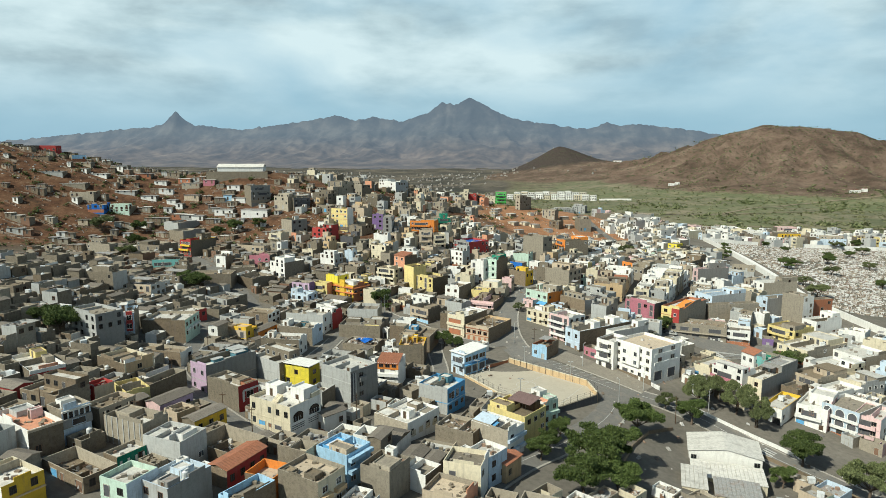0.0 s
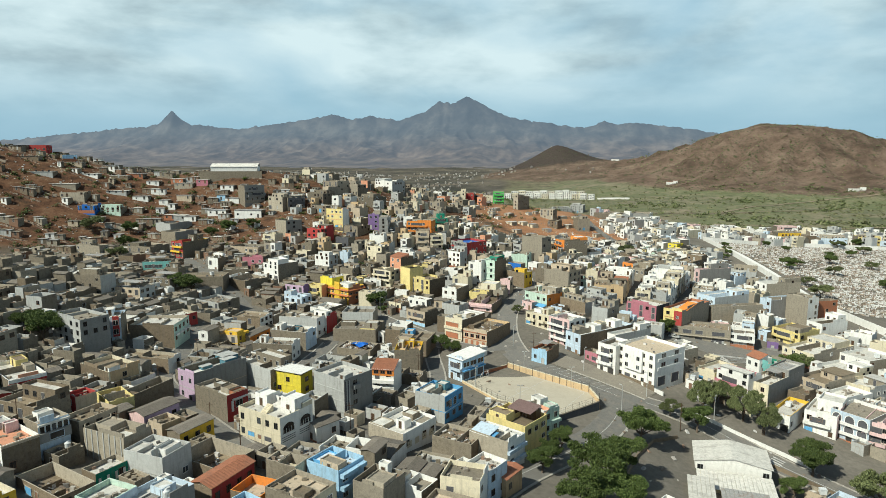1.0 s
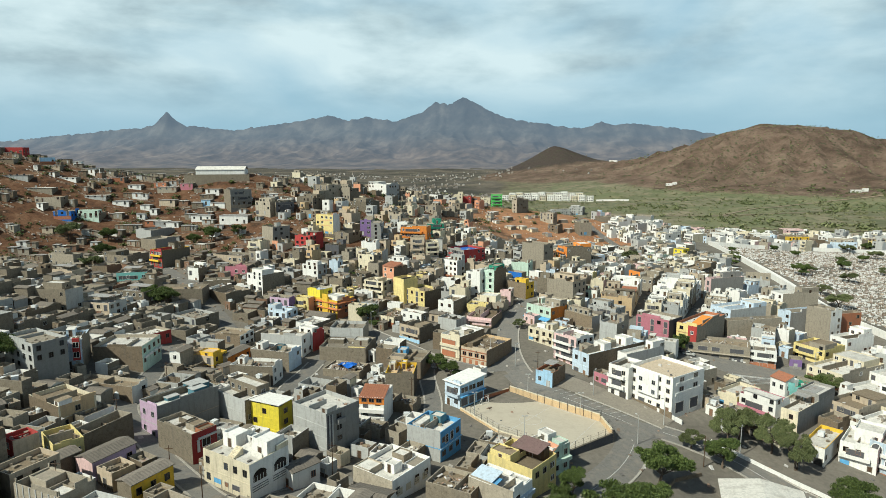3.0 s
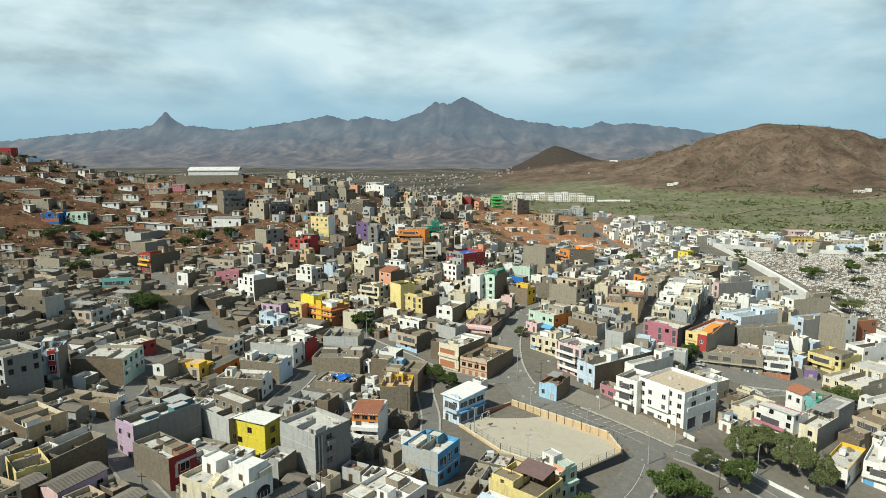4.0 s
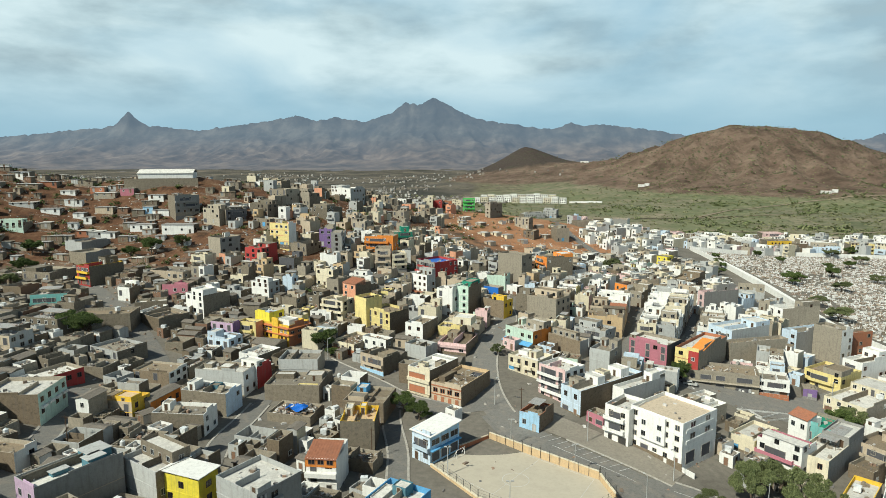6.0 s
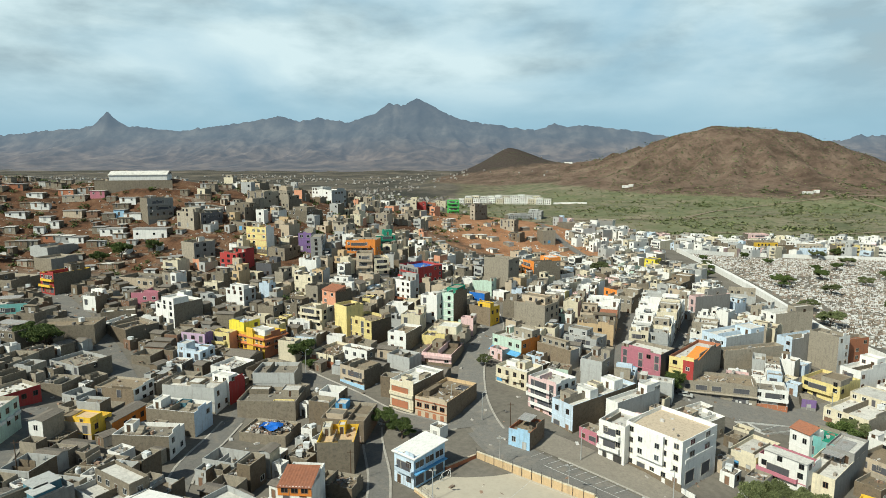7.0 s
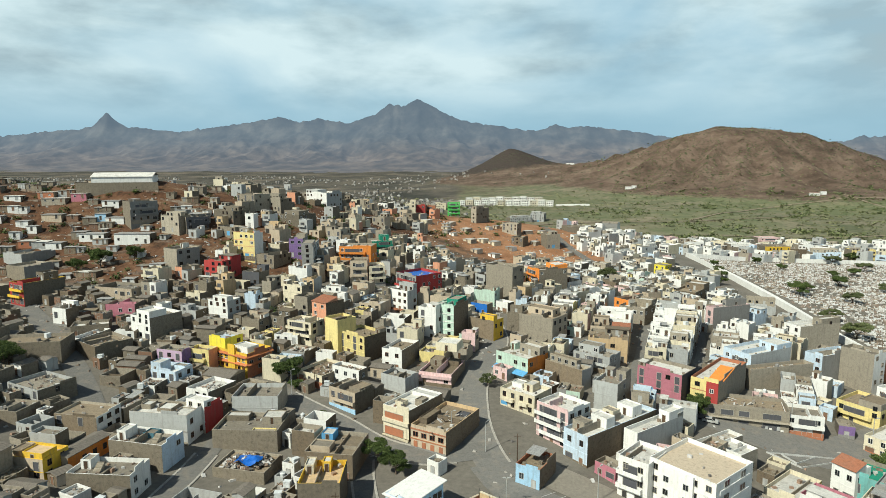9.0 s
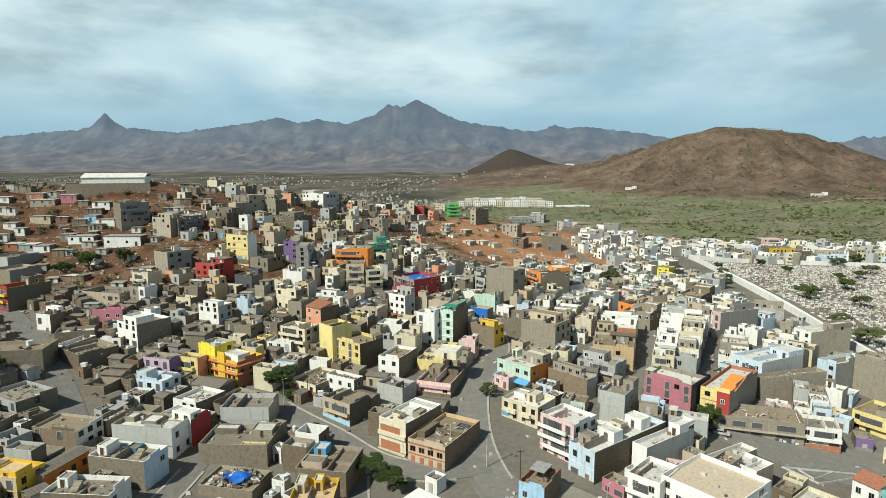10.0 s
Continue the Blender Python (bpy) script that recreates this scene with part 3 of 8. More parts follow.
    if small:
        r.box(-a - 0.2, a + 0.2, -b - 0.35, b + 0.15, high, high + 0.08, 0)
    else:
        r.box(-a + th, a - th, -b + th, b - th, h - 0.25, h, 0)
    part("roof", r, (deck,), ob)
    frames = rng.choice(("white", "wood", "iron", "brown", "palegrey", "rawlight"))
    # openings
    for side, length in ((0, w), (1, d), (3, d)):
        on = win[0] if side == 0 else win[1] if side == 1 else (win[2] if len(win) > 2 else 0)
        if not on:
            continue
        cols = max(1, int(length / (2.7 if not small else 3.4)))
        pitch = length / cols
        door_at = rng.randrange(cols) if side == 0 else -1
        swap = side == 0 and floors > 1 and not small and rng.random() < 0.35
        ww, wh = rng.choice(((1.1, 1.2), (1.3, 1.15), (1.0, 1.3)))
        if small:
            ww, wh = 0.9, 0.95
        for f in range(floors):
            for c in range(cols):
                at = -length / 2 + (c + 0.5) * pitch
                if f == 0 and c == door_at:
                    part("door", door_mesh(1.0, 2.05, rng.choice(("wood", "iron", "brown", "palegrey"))), (), ob, at=side_pose(w, d, side, at, 0.02))
                elif f == 0 and side == 0 and not small and pitch > 2.5 and rng.random() < 0.22:
                    part("garage_door", door_mesh(2.1, 2.15, rng.choice(("dark", "iron", "brown", "blue"))), (), ob, at=side_pose(w, d, side, at, 0.02))
                elif swap and f > 0 and c % 2 == 0:
                    part("balcony_door", door_mesh(1.3, 2.1, "dark"), (), ob, at=side_pose(w, d, side, at, f * fh + 0.05))
                elif rng.random() < (0.68 if side == 0 else 0.5) * on * (0.55 if mats[side].startswith("raw") else 1.0):
                    part("window", window_mesh(ww, wh, frames), (), ob, at=side_pose(w, d, side, at, f * fh + 0.38 * fh))
        if side == 0 and floors > 1 and ("b" in top or (not mats[0].startswith("raw") and rng.random() < 0.3)):
            for f in range(1, floors):
                k, bw = Shape(), length * 0.42
                at = (-0.22 if rng.random() < 0.5 else 0.22) * length
                k.box(-bw, bw, -1.0, 0.02, -0.14, 0.04, 0)
                k.box(-bw, bw, -1.0, -0.9, 0.04, 0.85, 0)
                k.box(-bw, -bw + 0.1, -0.9, 0, 0.04, 0.85, 0)
                k.box(bw - 0.1, bw, -0.9, 0, 0.04, 0.85, 0)
                spot = side_pose(w, d, 0, min(max(at, -a + bw), a - bw), f * fh)
                balcony = part("balcony", k, (trim or front,), ob, at=spot)
                # flat dark panel stands for the shade in the balcony recess
                part("balcony_door", door_mesh(round(bw * 1.1, 1), 2.05, "dark"), (), ob, at=spot @ pose(0, 0, 0.06))
    # the roof
    if "u" in top:
        uw, ud, uh = w * rng.uniform(0.4, 0.95), d * rng.uniform(0.3, 0.6), rng.uniform(2.2, 2.75)
        x0, y0 = rng.choice((-a + 0.01, a - uw - 0.01)), rng.choice((b - ud - 0.01, b - ud - 0.01, -b + 0.01))
        k, skin = Shape(), rng.choice((front, front, front, right, "rawlight"))
        lid = rng.random()
        if lid < 0.25:
            k.box(x0, x0 + uw, y0, y0 + ud, h, h + uh, 0)
            k.box(x0 - 0.1, x0 + uw + 0.1, y0 - 0.35, y0 + ud + 0.1, h + uh, h + uh + 0.1, 1)
        else:
            k.crate(x0, x0 + uw, y0, y0 + ud, h, h + uh + (0.3 if lid < 0.7 else 0.75), h + uh)
        up = part("upper_room", k, (skin, deck if lid < 0.7 else "deckwhite"), ob)
        n = max(1, int(uw / 2.4))
        for i in range(n):
            at = x0 + uw * (i + 0.5) / n
            if i == n // 2 and y0 > 0:
                part("door", door_mesh(0.9, 1.95, rng.choice(("wood", "dark", "palegrey"))), (), up, at=pose(at, y0, h + 0.02))
            elif rng.random() < 0.7:
                part("window", window_mesh(1.05, 1.1, frames), (), up, at=pose(at, y0, h + 0.85))
        if ud > 2.6 and rng.random() < 0.5:
            part("window", window_mesh(1.05, 1.1, frames), (), up, at=pose(x0 + uw, y0 + ud / 2, h + 0.85, 0, 0, 90))
    if "s" in top:
        k, sw, sd = Shape(), rng.uniform(1.7, 2.3), rng.uniform(2.2, 3.0)
        x0, y0 = rng.choice((-a + 0.01, a - sw - 0.01)), rng.choice((b - sd - 0.01, -b + 0.3))
        k.box(x0, x0 + sw, y0, y0 + sd, h, h + 2.1, 0)
        k.face(((x0 - 0.1, y0 - 0.15, h + 2.12), (x0 + sw + 0.1, y0 - 0.15, h + 2.12), (x0 + sw + 0.1, y0 + sd + 0.1, h + 2.35), (x0 - 0.1, y0 + sd + 0.1, h + 2.35)), 1)
        up = part("stairhead", k, (rng.choice((front, front, "rawlight", "white")), deck), ob)
        part("door", door_mesh(0.85, 1.95, "wood"), (), up, at=pose(x0 + sw / 2, y0, h + 0.02))
    if "c" in top:
        for cx, cy in ((-a + 0.3, -b + 0.3), (a - 0.3, -b + 0.3), (a - 0.3, b - 0.3), (-a + 0.3, b - 0.3)):
            k = Shape()
            k.box(-0.13, 0.13, -0.13, 0.13, -0.3, 0.75, 0)
            for ex in (-0.08, 0.08):
                k.tube((ex, 0.05, 0.7), (ex * 1.4, 0.06, 1.5), 0.012, 0.012, 4, 1)
            part("column", k, ("rawlight", "iron"), ob, at=pose(cx, cy, high))
    if "m" in top:
        k = Shape()
        mw, md = w * 0.6, d * 0.5
        n = max(6, int(mw / 0.35))
        for i in range(n + 1):
            dz = 2.2 + 0.07 * (i % 2)
            k.v += [(-mw / 2 + mw * i / n, -md / 2, dz), (-mw / 2 + mw * i / n, md / 2, dz + 0.25)]
        k.f, k.m = [(2 * i, 2 * i + 2, 2 * i + 3, 2 * i + 1) for i in range(n)], [0] * n
        put = pose(rng.uniform(-0.1, 0.1) * w, 0.15 * d, h)
        cover = part("roof_shelter", k, ("tin",), ob, at=put)
        for px in (-mw / 2 + 0.1, mw / 2 - 0.1):
            for py in (-md / 2 + 0.1, md / 2 - 0.1):
                k = Shape()
                k.tube((px, py, 0), (px, py, 2.25), 0.05, 0.05, 5)
                part("post", k, ("wood",), cover)  if bulk is None else None
    if "r" in top:
        k = Shape()
        n = max(8, int(w / 0.3))
        for i in range(n + 1):
            xx, dz = -a - 0.15 + (w + 0.3) * i / n, 0.05 * (i % 2)
            k.v += [(xx, -b - 0.3, high - 0.22), (xx, -b - 0.3, high - 0.1 + dz), (xx, b * 0.3, high + 1.3 + dz)]
        for i in range(n):
            p, q = 3 * i, 3 * i + 3
            k.f += [(p, q, q + 1, p + 1), (p + 1, q + 1, q + 2, p + 2)]
            k.m += [0, 0]
        part("tiled_roof", k, ("tile",), ob)
        k = Shape()
        k.face(((a, b * 0.3, high + 1.3), (a, b * 0.3, h), (-a, b * 0.3, h), (-a, b * 0.3, high + 1.3)), 1)
        for e in (-a, a):
            k.face(((e, -b, high - 0.1), (e, b * 0.3, h), (e, b * 0.3, high + 1.3)), 1)
        part("gable", k, ("tile", front), ob)
    if "x" in top:
        for at in (rng.uniform(-0.3, 0.0), rng.uniform(0.1, 0.35)):
            k = Shape()
            if w > d:
                k.box(at * w, at * w + 0.17, -b + th, b * rng.uniform(0, 1) - th, 0, high * rng.uniform(0.5, 0.98))
            else:
                k.box(-a + th, a * rng.uniform(0, 1) - th, at * d, at * d + 0.17, 0, high * rng.uniform(0.5, 0.98))
            part("inner_wall", k, (right,), ob)
    if "g" in top:
        k, e = Shape(), 0.3
        along, across = (a, b) if w >= d else (b, a)
        n, rise = max(8, int(along * 2 / 0.32)), 0.32 * across
        for i in range(n + 1):
            u, dz = -along - e + (2 * along + 2 * e) * i / n, 0.06 * (i % 2)
            rows = ((u, -across - e, high - 0.1), (u, -across - e, high + 0.02 + dz), (u, 0, high + rise + dz), (u, across + e, high + 0.02 + dz), (u, across + e, high - 0.1))
            k.v += rows if w >= d else [(-q, p, r) for p, q, r in rows]
        for i in range(n):
            for j in range(4):
                k.f.append((5 * i + j, 5 * i + 5 + j, 5 * i + 6 + j, 5 * i + 1 + j))
                k.m.append(0)
        part("tiled_roof", k, (deck if deck.startswith("tile") else "tilegrey",), ob)
        k = Shape()
        for u in (-along + 0.02, along - 0.02):
            tri = ((u, -across, high), (u, across, high), (u, 0, high + rise))
            k.face(tri if w >= d else [(-q, p, r) for p, q, r in tri])
        part("gable", k, (front,), ob)
    if "j" in top or "x" in top:
        k = Shape()
        for _ in range(26):
            q = pose(rng.gauss(0, w * 0.2), rng.gauss(0, d * 0.2), h + rng.uniform(0.05, 0.6), rng.uniform(-40, 40), rng.uniform(-40, 40), rng.uniform(0, 180))
            e = rng.uniform(0.15, 0.9)
            k.box(-e, e, -0.2 * e - 0.05, 0.2 * e + 0.05, -0.06, 0.06, 0, q)
        CLUTTER.take(k, ("scrap",), here)
    if "p" in top:
        k = Shape()
        for zz in (0.35, 0.7):
            for (p, q) in ((ring[0], ring[1]), (ring[1], ring[2])):
                k.tube((*p, high + zz), (*q, high + zz), 0.025, 0.025, 4)
        n = int(w / 1.5) + 1
        for i in range(n + 1):
            k.tube((-a + w * i / n, -b + 0.09, high), (-a + w * i / n, -b + 0.09, high + 0.7), 0.025, 0.025, 4)
        part("railing", k, ("iron",), ob)
    if not small and "g" not in top and "x" not in top and "r" not in top and min(w, d) > 4.5:
        if rng.random() < 0.6:
            k, c0, hh = Shape(), rng.uniform(-0.25, 0.25) * w, rng.uniform(0.7, 2.0)
            k.box(c0, c0 + 0.16, -b + th, rng.uniform(0, 1) * (b - th), h, h + hh)
            part("roof_wall", k, (rng.choice((front, "raw", "rawlight")),), ob)
        if rng.random() < 0.5:
            k, c0, e0 = Shape(), rng.uniform(-0.4, 0.1) * w, rng.uniform(0.3, 0.9)
            k.box(c0, min(c0 + w * rng.uniform(0.25, 0.6), a), -b, -b + th, high, high + e0)
            part("parapet", k, (front,), ob)
        if rng.random() < 0.5:
            k, c0, e0 = Shape(), rng.uniform(-0.45, 0.1) * d, rng.uniform(0.3, 1.2)
            k.box(a - th, a, c0, min(c0 + d * rng.uniform(0.25, 0.6), b), high, high + e0)
            part("parapet", k, (right,), ob)
    if not small and "g" not in top:
        k = Shape()
        for _ in range(rng.randrange(6, 20)):
            e = rng.uniform(0.1, 0.5)
            q = pose(rng.uniform(-0.42, 0.42) * w, rng.uniform(-0.42, 0.42) * d, h, 0, 0, rng.uniform(0, 90))
            k.box(-e, e, -e * rng.uniform(0.3, 1), e * 0.6, 0, e * rng.uniform(0.4, 1.8), 0, q, False)
        CLUTTER.take(k, (rng.choice(("scrap", "scrap", "rubble", "raw")),), here)
    if "t" in top:
        for _ in range(top.count("t")):
            kit = tank_mesh(rng.choice((0, 0, 1, 2)))
            at = pose(rng.uniform(-0.3, 0.3) * w, rng.uniform(-0.1, 0.3) * d, h, 0, 0, rng.uniform(0, 90))
            if bulk is None:
                tank = new("water_tank", kit.mesh())
                tank.matrix_basis = here @ at
                tagged(tank, "pale plastic water tank on a flat roof", "water tank", "roof water tanks")
            else:
                bulk.take(kit.shape, kit.mats, here @ at)
    return ob


# ---- roads, kerbs and the ball court ----
def smooth_line(pts, step=3.0):
    pts = [Vector(p) for p in pts]
    out = []
    for i in range(len(pts) - 1):
        a, b, c, d = pts[max(i - 1, 0)], pts[i], pts[i + 1], pts[min(i + 2, len(pts) - 1)]
        n = max(2, int((c - b).length / step))
        for k in range(n):
            u = k / n
            out.append(0.5 * ((2 * b) + (c - a) * u + (2 * a - 5 * b + 4 * c - d) * u * u + (3 * b - a - 3 * c + d) * u ** 3))
    return out + [pts[-1]]


def ribbon(pts, off0, off1, lift, cells=1, thick=0.0):
    """A strip that follows the ground between two distances from a line (positive to the left)."""
    s, rows = Shape(), []
    for i, p in enumerate(pts):
        d = (pts[min(i + 1, len(pts) - 1)] - pts[max(i - 1, 0)]).normalized()
        n = Vector((-d.y, d.x))
        rows.append([p + n * (off0 + (off1 - off0) * k / cells) for k in range(cells + 1)])
    for a, b in zip(rows, rows[1:]):
        for k in range(cells):
            q = [(*v, float(ground(v.x, v.y)) + lift) for v in (a[k], b[k], b[k + 1], a[k + 1])]
            s.face(q[::-1])
            if thick:
                for e, f in ((0, 1), (2, 3)):
                    lo = [(*q[j][:2], q[j][2] - thick) for j in (e, f)]
                    s.face((q[e], q[f], lo[1], lo[0]))
    return s


ROADS = []


def road(name, pts, width, kerbs=(1, 1), label="worn grey asphalt street"):
    line = smooth_line(pts)
    lift = 0.08 + 0.006 * len(ROADS)
    ROADS.append((line, width))
    h = width / 2
    tagged(part(name, ribbon(line, -h, h, lift, 4), ("asphalt",)), label, "road", kind="structure")
    for side, on in ((1, kerbs[0]), (-1, kerbs[1])):
        if on:
            a, b = sorted((side * h, side * (h + 0.55)))
            tagged(part("pavement", ribbon(line[3:-3], a, b, 0.2, 1, 0.2), ("kerb",)), "pale raised concrete kerb beside the street", "kerb", kind="structure")
    return line


main_line = road("road_main", ((2, 112), (12, 129), (20.5, 140), (29.5, 151), (39.5, 165), (46, 178), (49, 188)), 8.5, (0, 1))
court_line = road("road_court", ((50, 181), (47, 187.3), (40, 193.5), (30, 202.3), (23.5, 210), (19, 221)), 11.0, (0, 0))
road("road_north", ((24, 209), (19.5, 220), (17, 233), (16.5, 246), (18, 264), (23, 281), (28, 296), (28, 311), (27, 330)), 8.0, (0, 1))
right_line = road("road_right", ((45, 186), (56, 186), (71, 177), (80, 167), (89, 157), (98, 146), (110, 132)), 7.5, (1, 1))
road("road_plaza", ((80, 252), (88, 243), (98, 235), (110, 231), (130, 239)), 15, (0, 0))
road("road_left", ((-99, 222), (-91, 192), (-87, 174), (-77, 161), (-54, 138), (-41, 129), (-32, 137), (-22, 147)), 5.0, (1, 1))
road("road_mid", ((-45, 263), (-32, 252), (-20, 242), (-8, 230), (4, 225), (19, 227)), 7.5, (1, 1))
road("road_lane", ((-12, 232), (-11, 217), (-8, 200), (-6, 180), (2, 166)), 4.5, (1, 1))
road("road_back", ((-49, 236), (-51, 219), (-53, 202), (-50, 185)), 5.0, (1, 1))
road("road_hillfoot", ((-172, 340), (-151, 318), (-122, 287), (-104, 267), (-92, 252), (-82, 238)), 6.5, (0, 0))
road("road_alley", ((58, 247), (62, 256), (64.7, 263), (71, 275), (77.6, 289), (87, 313), (98, 342), (103, 356)), 3.6, (0, 0), "narrow grey lane between two rows of houses")
road("road_gap", ((82, 262), (86, 269.5), (97.5, 288), (108, 310), (111.5, 321)), 2.8, (0, 0), "narrow shaded lane between white houses")
road("road_dirt", ((120, 470), (108, 500), (100, 540), (98, 590), (110, 640)), 6.0, (0, 0), "pale dusty track over red earth")
for k, (line, i0, i1, off) in enumerate(((court_line, 2, 10, -1.5), (right_line, 3, 22, 0.0), (main_line, 4, 24, -0.2))):
    tagged(part("road_marking", ribbon(line[i0:i1], off - 0.08, off + 0.08, 0.11), ("marking",)), "worn white line painted on the asphalt", "road marking", kind="structure")
for i in range(6):
    d = Vector((0.67, -0.74))
    o = Vector((84.0, 162.6)) + Vector((-d.y, d.x)) * (i * 1.05 - 2.8)
    s = Shape()
    a, b, n = o - d * 1.6, o + d * 1.6, Vector((-d.y, d.x)) * 0.25
    s.face([(*v, float(ground(v.x, v.y)) + 0.115) for v in (a - n, b - n, b + n, a + n)])
    tagged(part("zebra_stripe", s, ("marking",)), "white stripe of a pedestrian crossing", "road marking", kind="structure")
# parking bays and the paved strip before the houses beside the court road
OUT, ALONG = Vector((0.66, 0.75)), Vector((0.75, -0.66))
for i in range(10):
    o, e = OUT * 178.2 + ALONG * (-114 + 2.45 * i), OUT * 174.4 + ALONG * (-115.4 + 2.45 * i)
    n = ALONG * 0.07
    s = Shape()
    s.face([(*v, float(ground(v.x, v.y)) + 0.19) for v in (o - n, e - n, e + n, o + n)])
    tagged(part("bay_line", s, ("marking",)), "faded white line of a parking bay", "road marking", kind="structure")
strip_line = smooth_line([OUT * 183 + ALONG * v for v in (-124, -110, -100, -88, -82)])
tagged(part("pavement", ribbon(strip_line, -4.4, 5.0, 0.14, 3), ("paving",)), "dusty paved strip before white houses", "pavement", kind="structure")
tagged(part("pavement", ribbon(strip_line[4:], -4.8, -4.4, 0.26, 1, 0.2), ("kerb",)), "pale kerb round the parking bays", "kerb", kind="structure")


def court():
    """The walled ball court: level floor with a cut corner, ochre walls, mesh fence on posts, a goal, floodlight masts."""
    z = -3.3
    d, c, b, a, f, e, n = [Vector(p) for p in ((27, 166.8), (40.2, 177.6), (38.9, 186.3), (15.2, 206.8), (7.6, 200.8), (0.6, 192.8), (11, 178.0))]
    ring = (d, c, b, a, f, e, n)
    s = Shape()
    s.face([(p.x, p.y, z) for p in ring])
    for p, q in zip(ring, ring[1:] + ring[:1]):
        s.face(((p.x, p.y, z - 4), (q.x, q.y, z - 4), (q.x, q.y, z), (p.x, p.y, z)))
    tagged(part("court_floor", s, ("court",)), "pale sandy concrete floor of a ball court", "court floor", kind="structure")

    def strip(s, p, q, wide, z0, z1, mat=0, out=0.0):
        u = (q - p).normalized()
        o = Vector((u.y, -u.x))
        c4 = [p + o * out, q + o * out, q + o * (out + wide), p + o * (out + wide)]
        lo, hi = [(*v, z0) for v in c4], [(*v, z1) for v in c4]
        for k in range(4):
            s.face((lo[(k + 1) % 4], lo[k], hi[k], hi[(k + 1) % 4]), mat)
        s.face(hi[::-1], mat)

    ln = Shape()
    inner = [p.lerp(Vector((20.5, 187)), 0.07) for p in (d, b, a, e)]
    for p, q in zip(inner, inner[1:] + inner[:1]):
        strip(ln, p, q, 0.1, z + 0.004, z + 0.01)
    strip(ln, d.lerp(e, 0.5) * 0.96 + a.lerp(b, 0.5) * 0.04, a.lerp(b, 0.5) * 0.96 + d.lerp(e, 0.5) * 0.04, 0.1, z + 0.004, z + 0.01)
    for i in range(20):
        p, q = [Vector((19.9 + 3 * math.cos(i * 0.314 + k), 186.4 + 3 * math.sin(i * 0.314 + k))) for k in (0, 0.314)]
        strip(ln, p, q, 0.1, z + 0.012, z + 0.018)
    tagged(part("court_line", ln, ("marking",)), "faint white lines on the court", "court marking", kind="structure")
    wall = new("court_wall")
    tagged(wall, "low ochre and white wall round the ball court", "wall", kind="structure")
    for name, p, q, hh, mats in (("end_wall", d, c, 0.75, ("dark", "raw")), ("corner_wall", c, b, 1.5, ("ochre", "cream")), ("long_wall", b, a, 1.9, ("ochre", "cream")), ("far_end_wall", a, f, 1.2, ("terracotta", "sand")),
                                 ("near_wall", e, n, 0.6, ("ochre", "cream")), ("near_end_wall", n, d, 0.6, ("sand", "cream"))):
        k = Shape()
        strip(k, p, q, 0.4, z - 4, z + hh)
        strip(k, p, q, 0.5, z + hh, z + hh + 0.14, 1, -0.05)
        part(name, k, mats, wall)
    fence = new("mesh_fence")
    tagged(fence, "thin rusty wire mesh fence on posts", "fence")
    for p, q, z0 in ((e, n, 0.6), (n, d, 0.6), (d, c, 0.75), (c, b, 1.5), (b, a, 1.0)):
        m = max(2, int((q - p).length / 2.5))
        u = (q - p).normalized() * 0.2
        side = Vector((u.y, -u.x)) * (-0.6 if p is b else 1.0)
        for i in range(m + 1):
            v = p.lerp(q, i / m) + side
            k = Shape()
            k.tube((v.x, v.y, z + z0 - 0.9), (v.x, v.y, z + max(z0 + 1.9, 2.3)), 0.055, 0.055, 6)
            part("post", k, ("iron",), fence)
        for zz in (0.6, 1.2, 1.85):
            if p is b:
                continue
            k = Shape()
            k.tube((*(p + side), z + z0 + zz), (*(q + side), z + z0 + zz), 0.02, 0.02, 4)
            part("rail", k, ("iron",), fence)
    g = new("goal")
    g.matrix_basis = pose(7.6, 197.6, z + 0.004, 0, 0, 49)
    tagged(g, "white steel football goal", "goal")
    for name, p, q in (("post", (-1.5, 0, 0), (-1.5, 0, 2)), ("post", (1.5, 0, 0), (1.5, 0, 2)), ("crossbar", (-1.55, 0, 2), (1.55, 0, 2)), ("stay", (-1.5, 0.9, 0), (-1.5, 0, 2)), ("stay", (1.5, 0.9, 0), (1.5, 0, 2))):
        k = Shape()
        k.tube(p, q, 0.06, 0.06, 6)
        part(name, k, ("white",), g)
    for x, y in ((4.4, 188.5), (17.2, 173.5), (20.5, 203.0), (34.3, 191.0)):
        mast(x, y, 7.0, "floodlight_mast", "tall grey floodlight mast beside the ball court", 2)


def mast(x, y, h, name, label, heads=1, yaw=0.0, mat="raw", wooden=False):
    ob = new(name)
    ob.matrix_basis = pose(x, y, float(ground(x, y)) - 0.1, 0, 0, yaw)
    tagged(ob, label, name.replace("_", " "), label.split(" beside")[0] + "s")
    k = Shape()
    k.tube((0, 0, 0), (0, 0, h), 0.13, 0.07, 8)
    part("pole", k, ("wood" if wooden else "palegrey",), ob)
    if wooden:
        k = Shape()
        k.box(-0.8, 0.8, -0.05, 0.05, h - 0.7, h - 0.58)
        part("crossarm", k, ("wood",), ob)
        return
    for i in range(heads):
        k = Shape()
        e = (i - (heads - 1) / 2) * 1.0 + (0.9 if heads == 1 else 0)
        k.tube((0, 0, h - 0.1), (e, 0, h + 0.15), 0.05, 0.04, 6)
        part("arm", k, ("palegrey",), ob)
        k = Shape()
        k.box(e - 0.32, e + 0.32, -0.16, 0.16, h + 0.1, h + 0.26)
        part("lamp_head", k, ("palegrey",), ob)


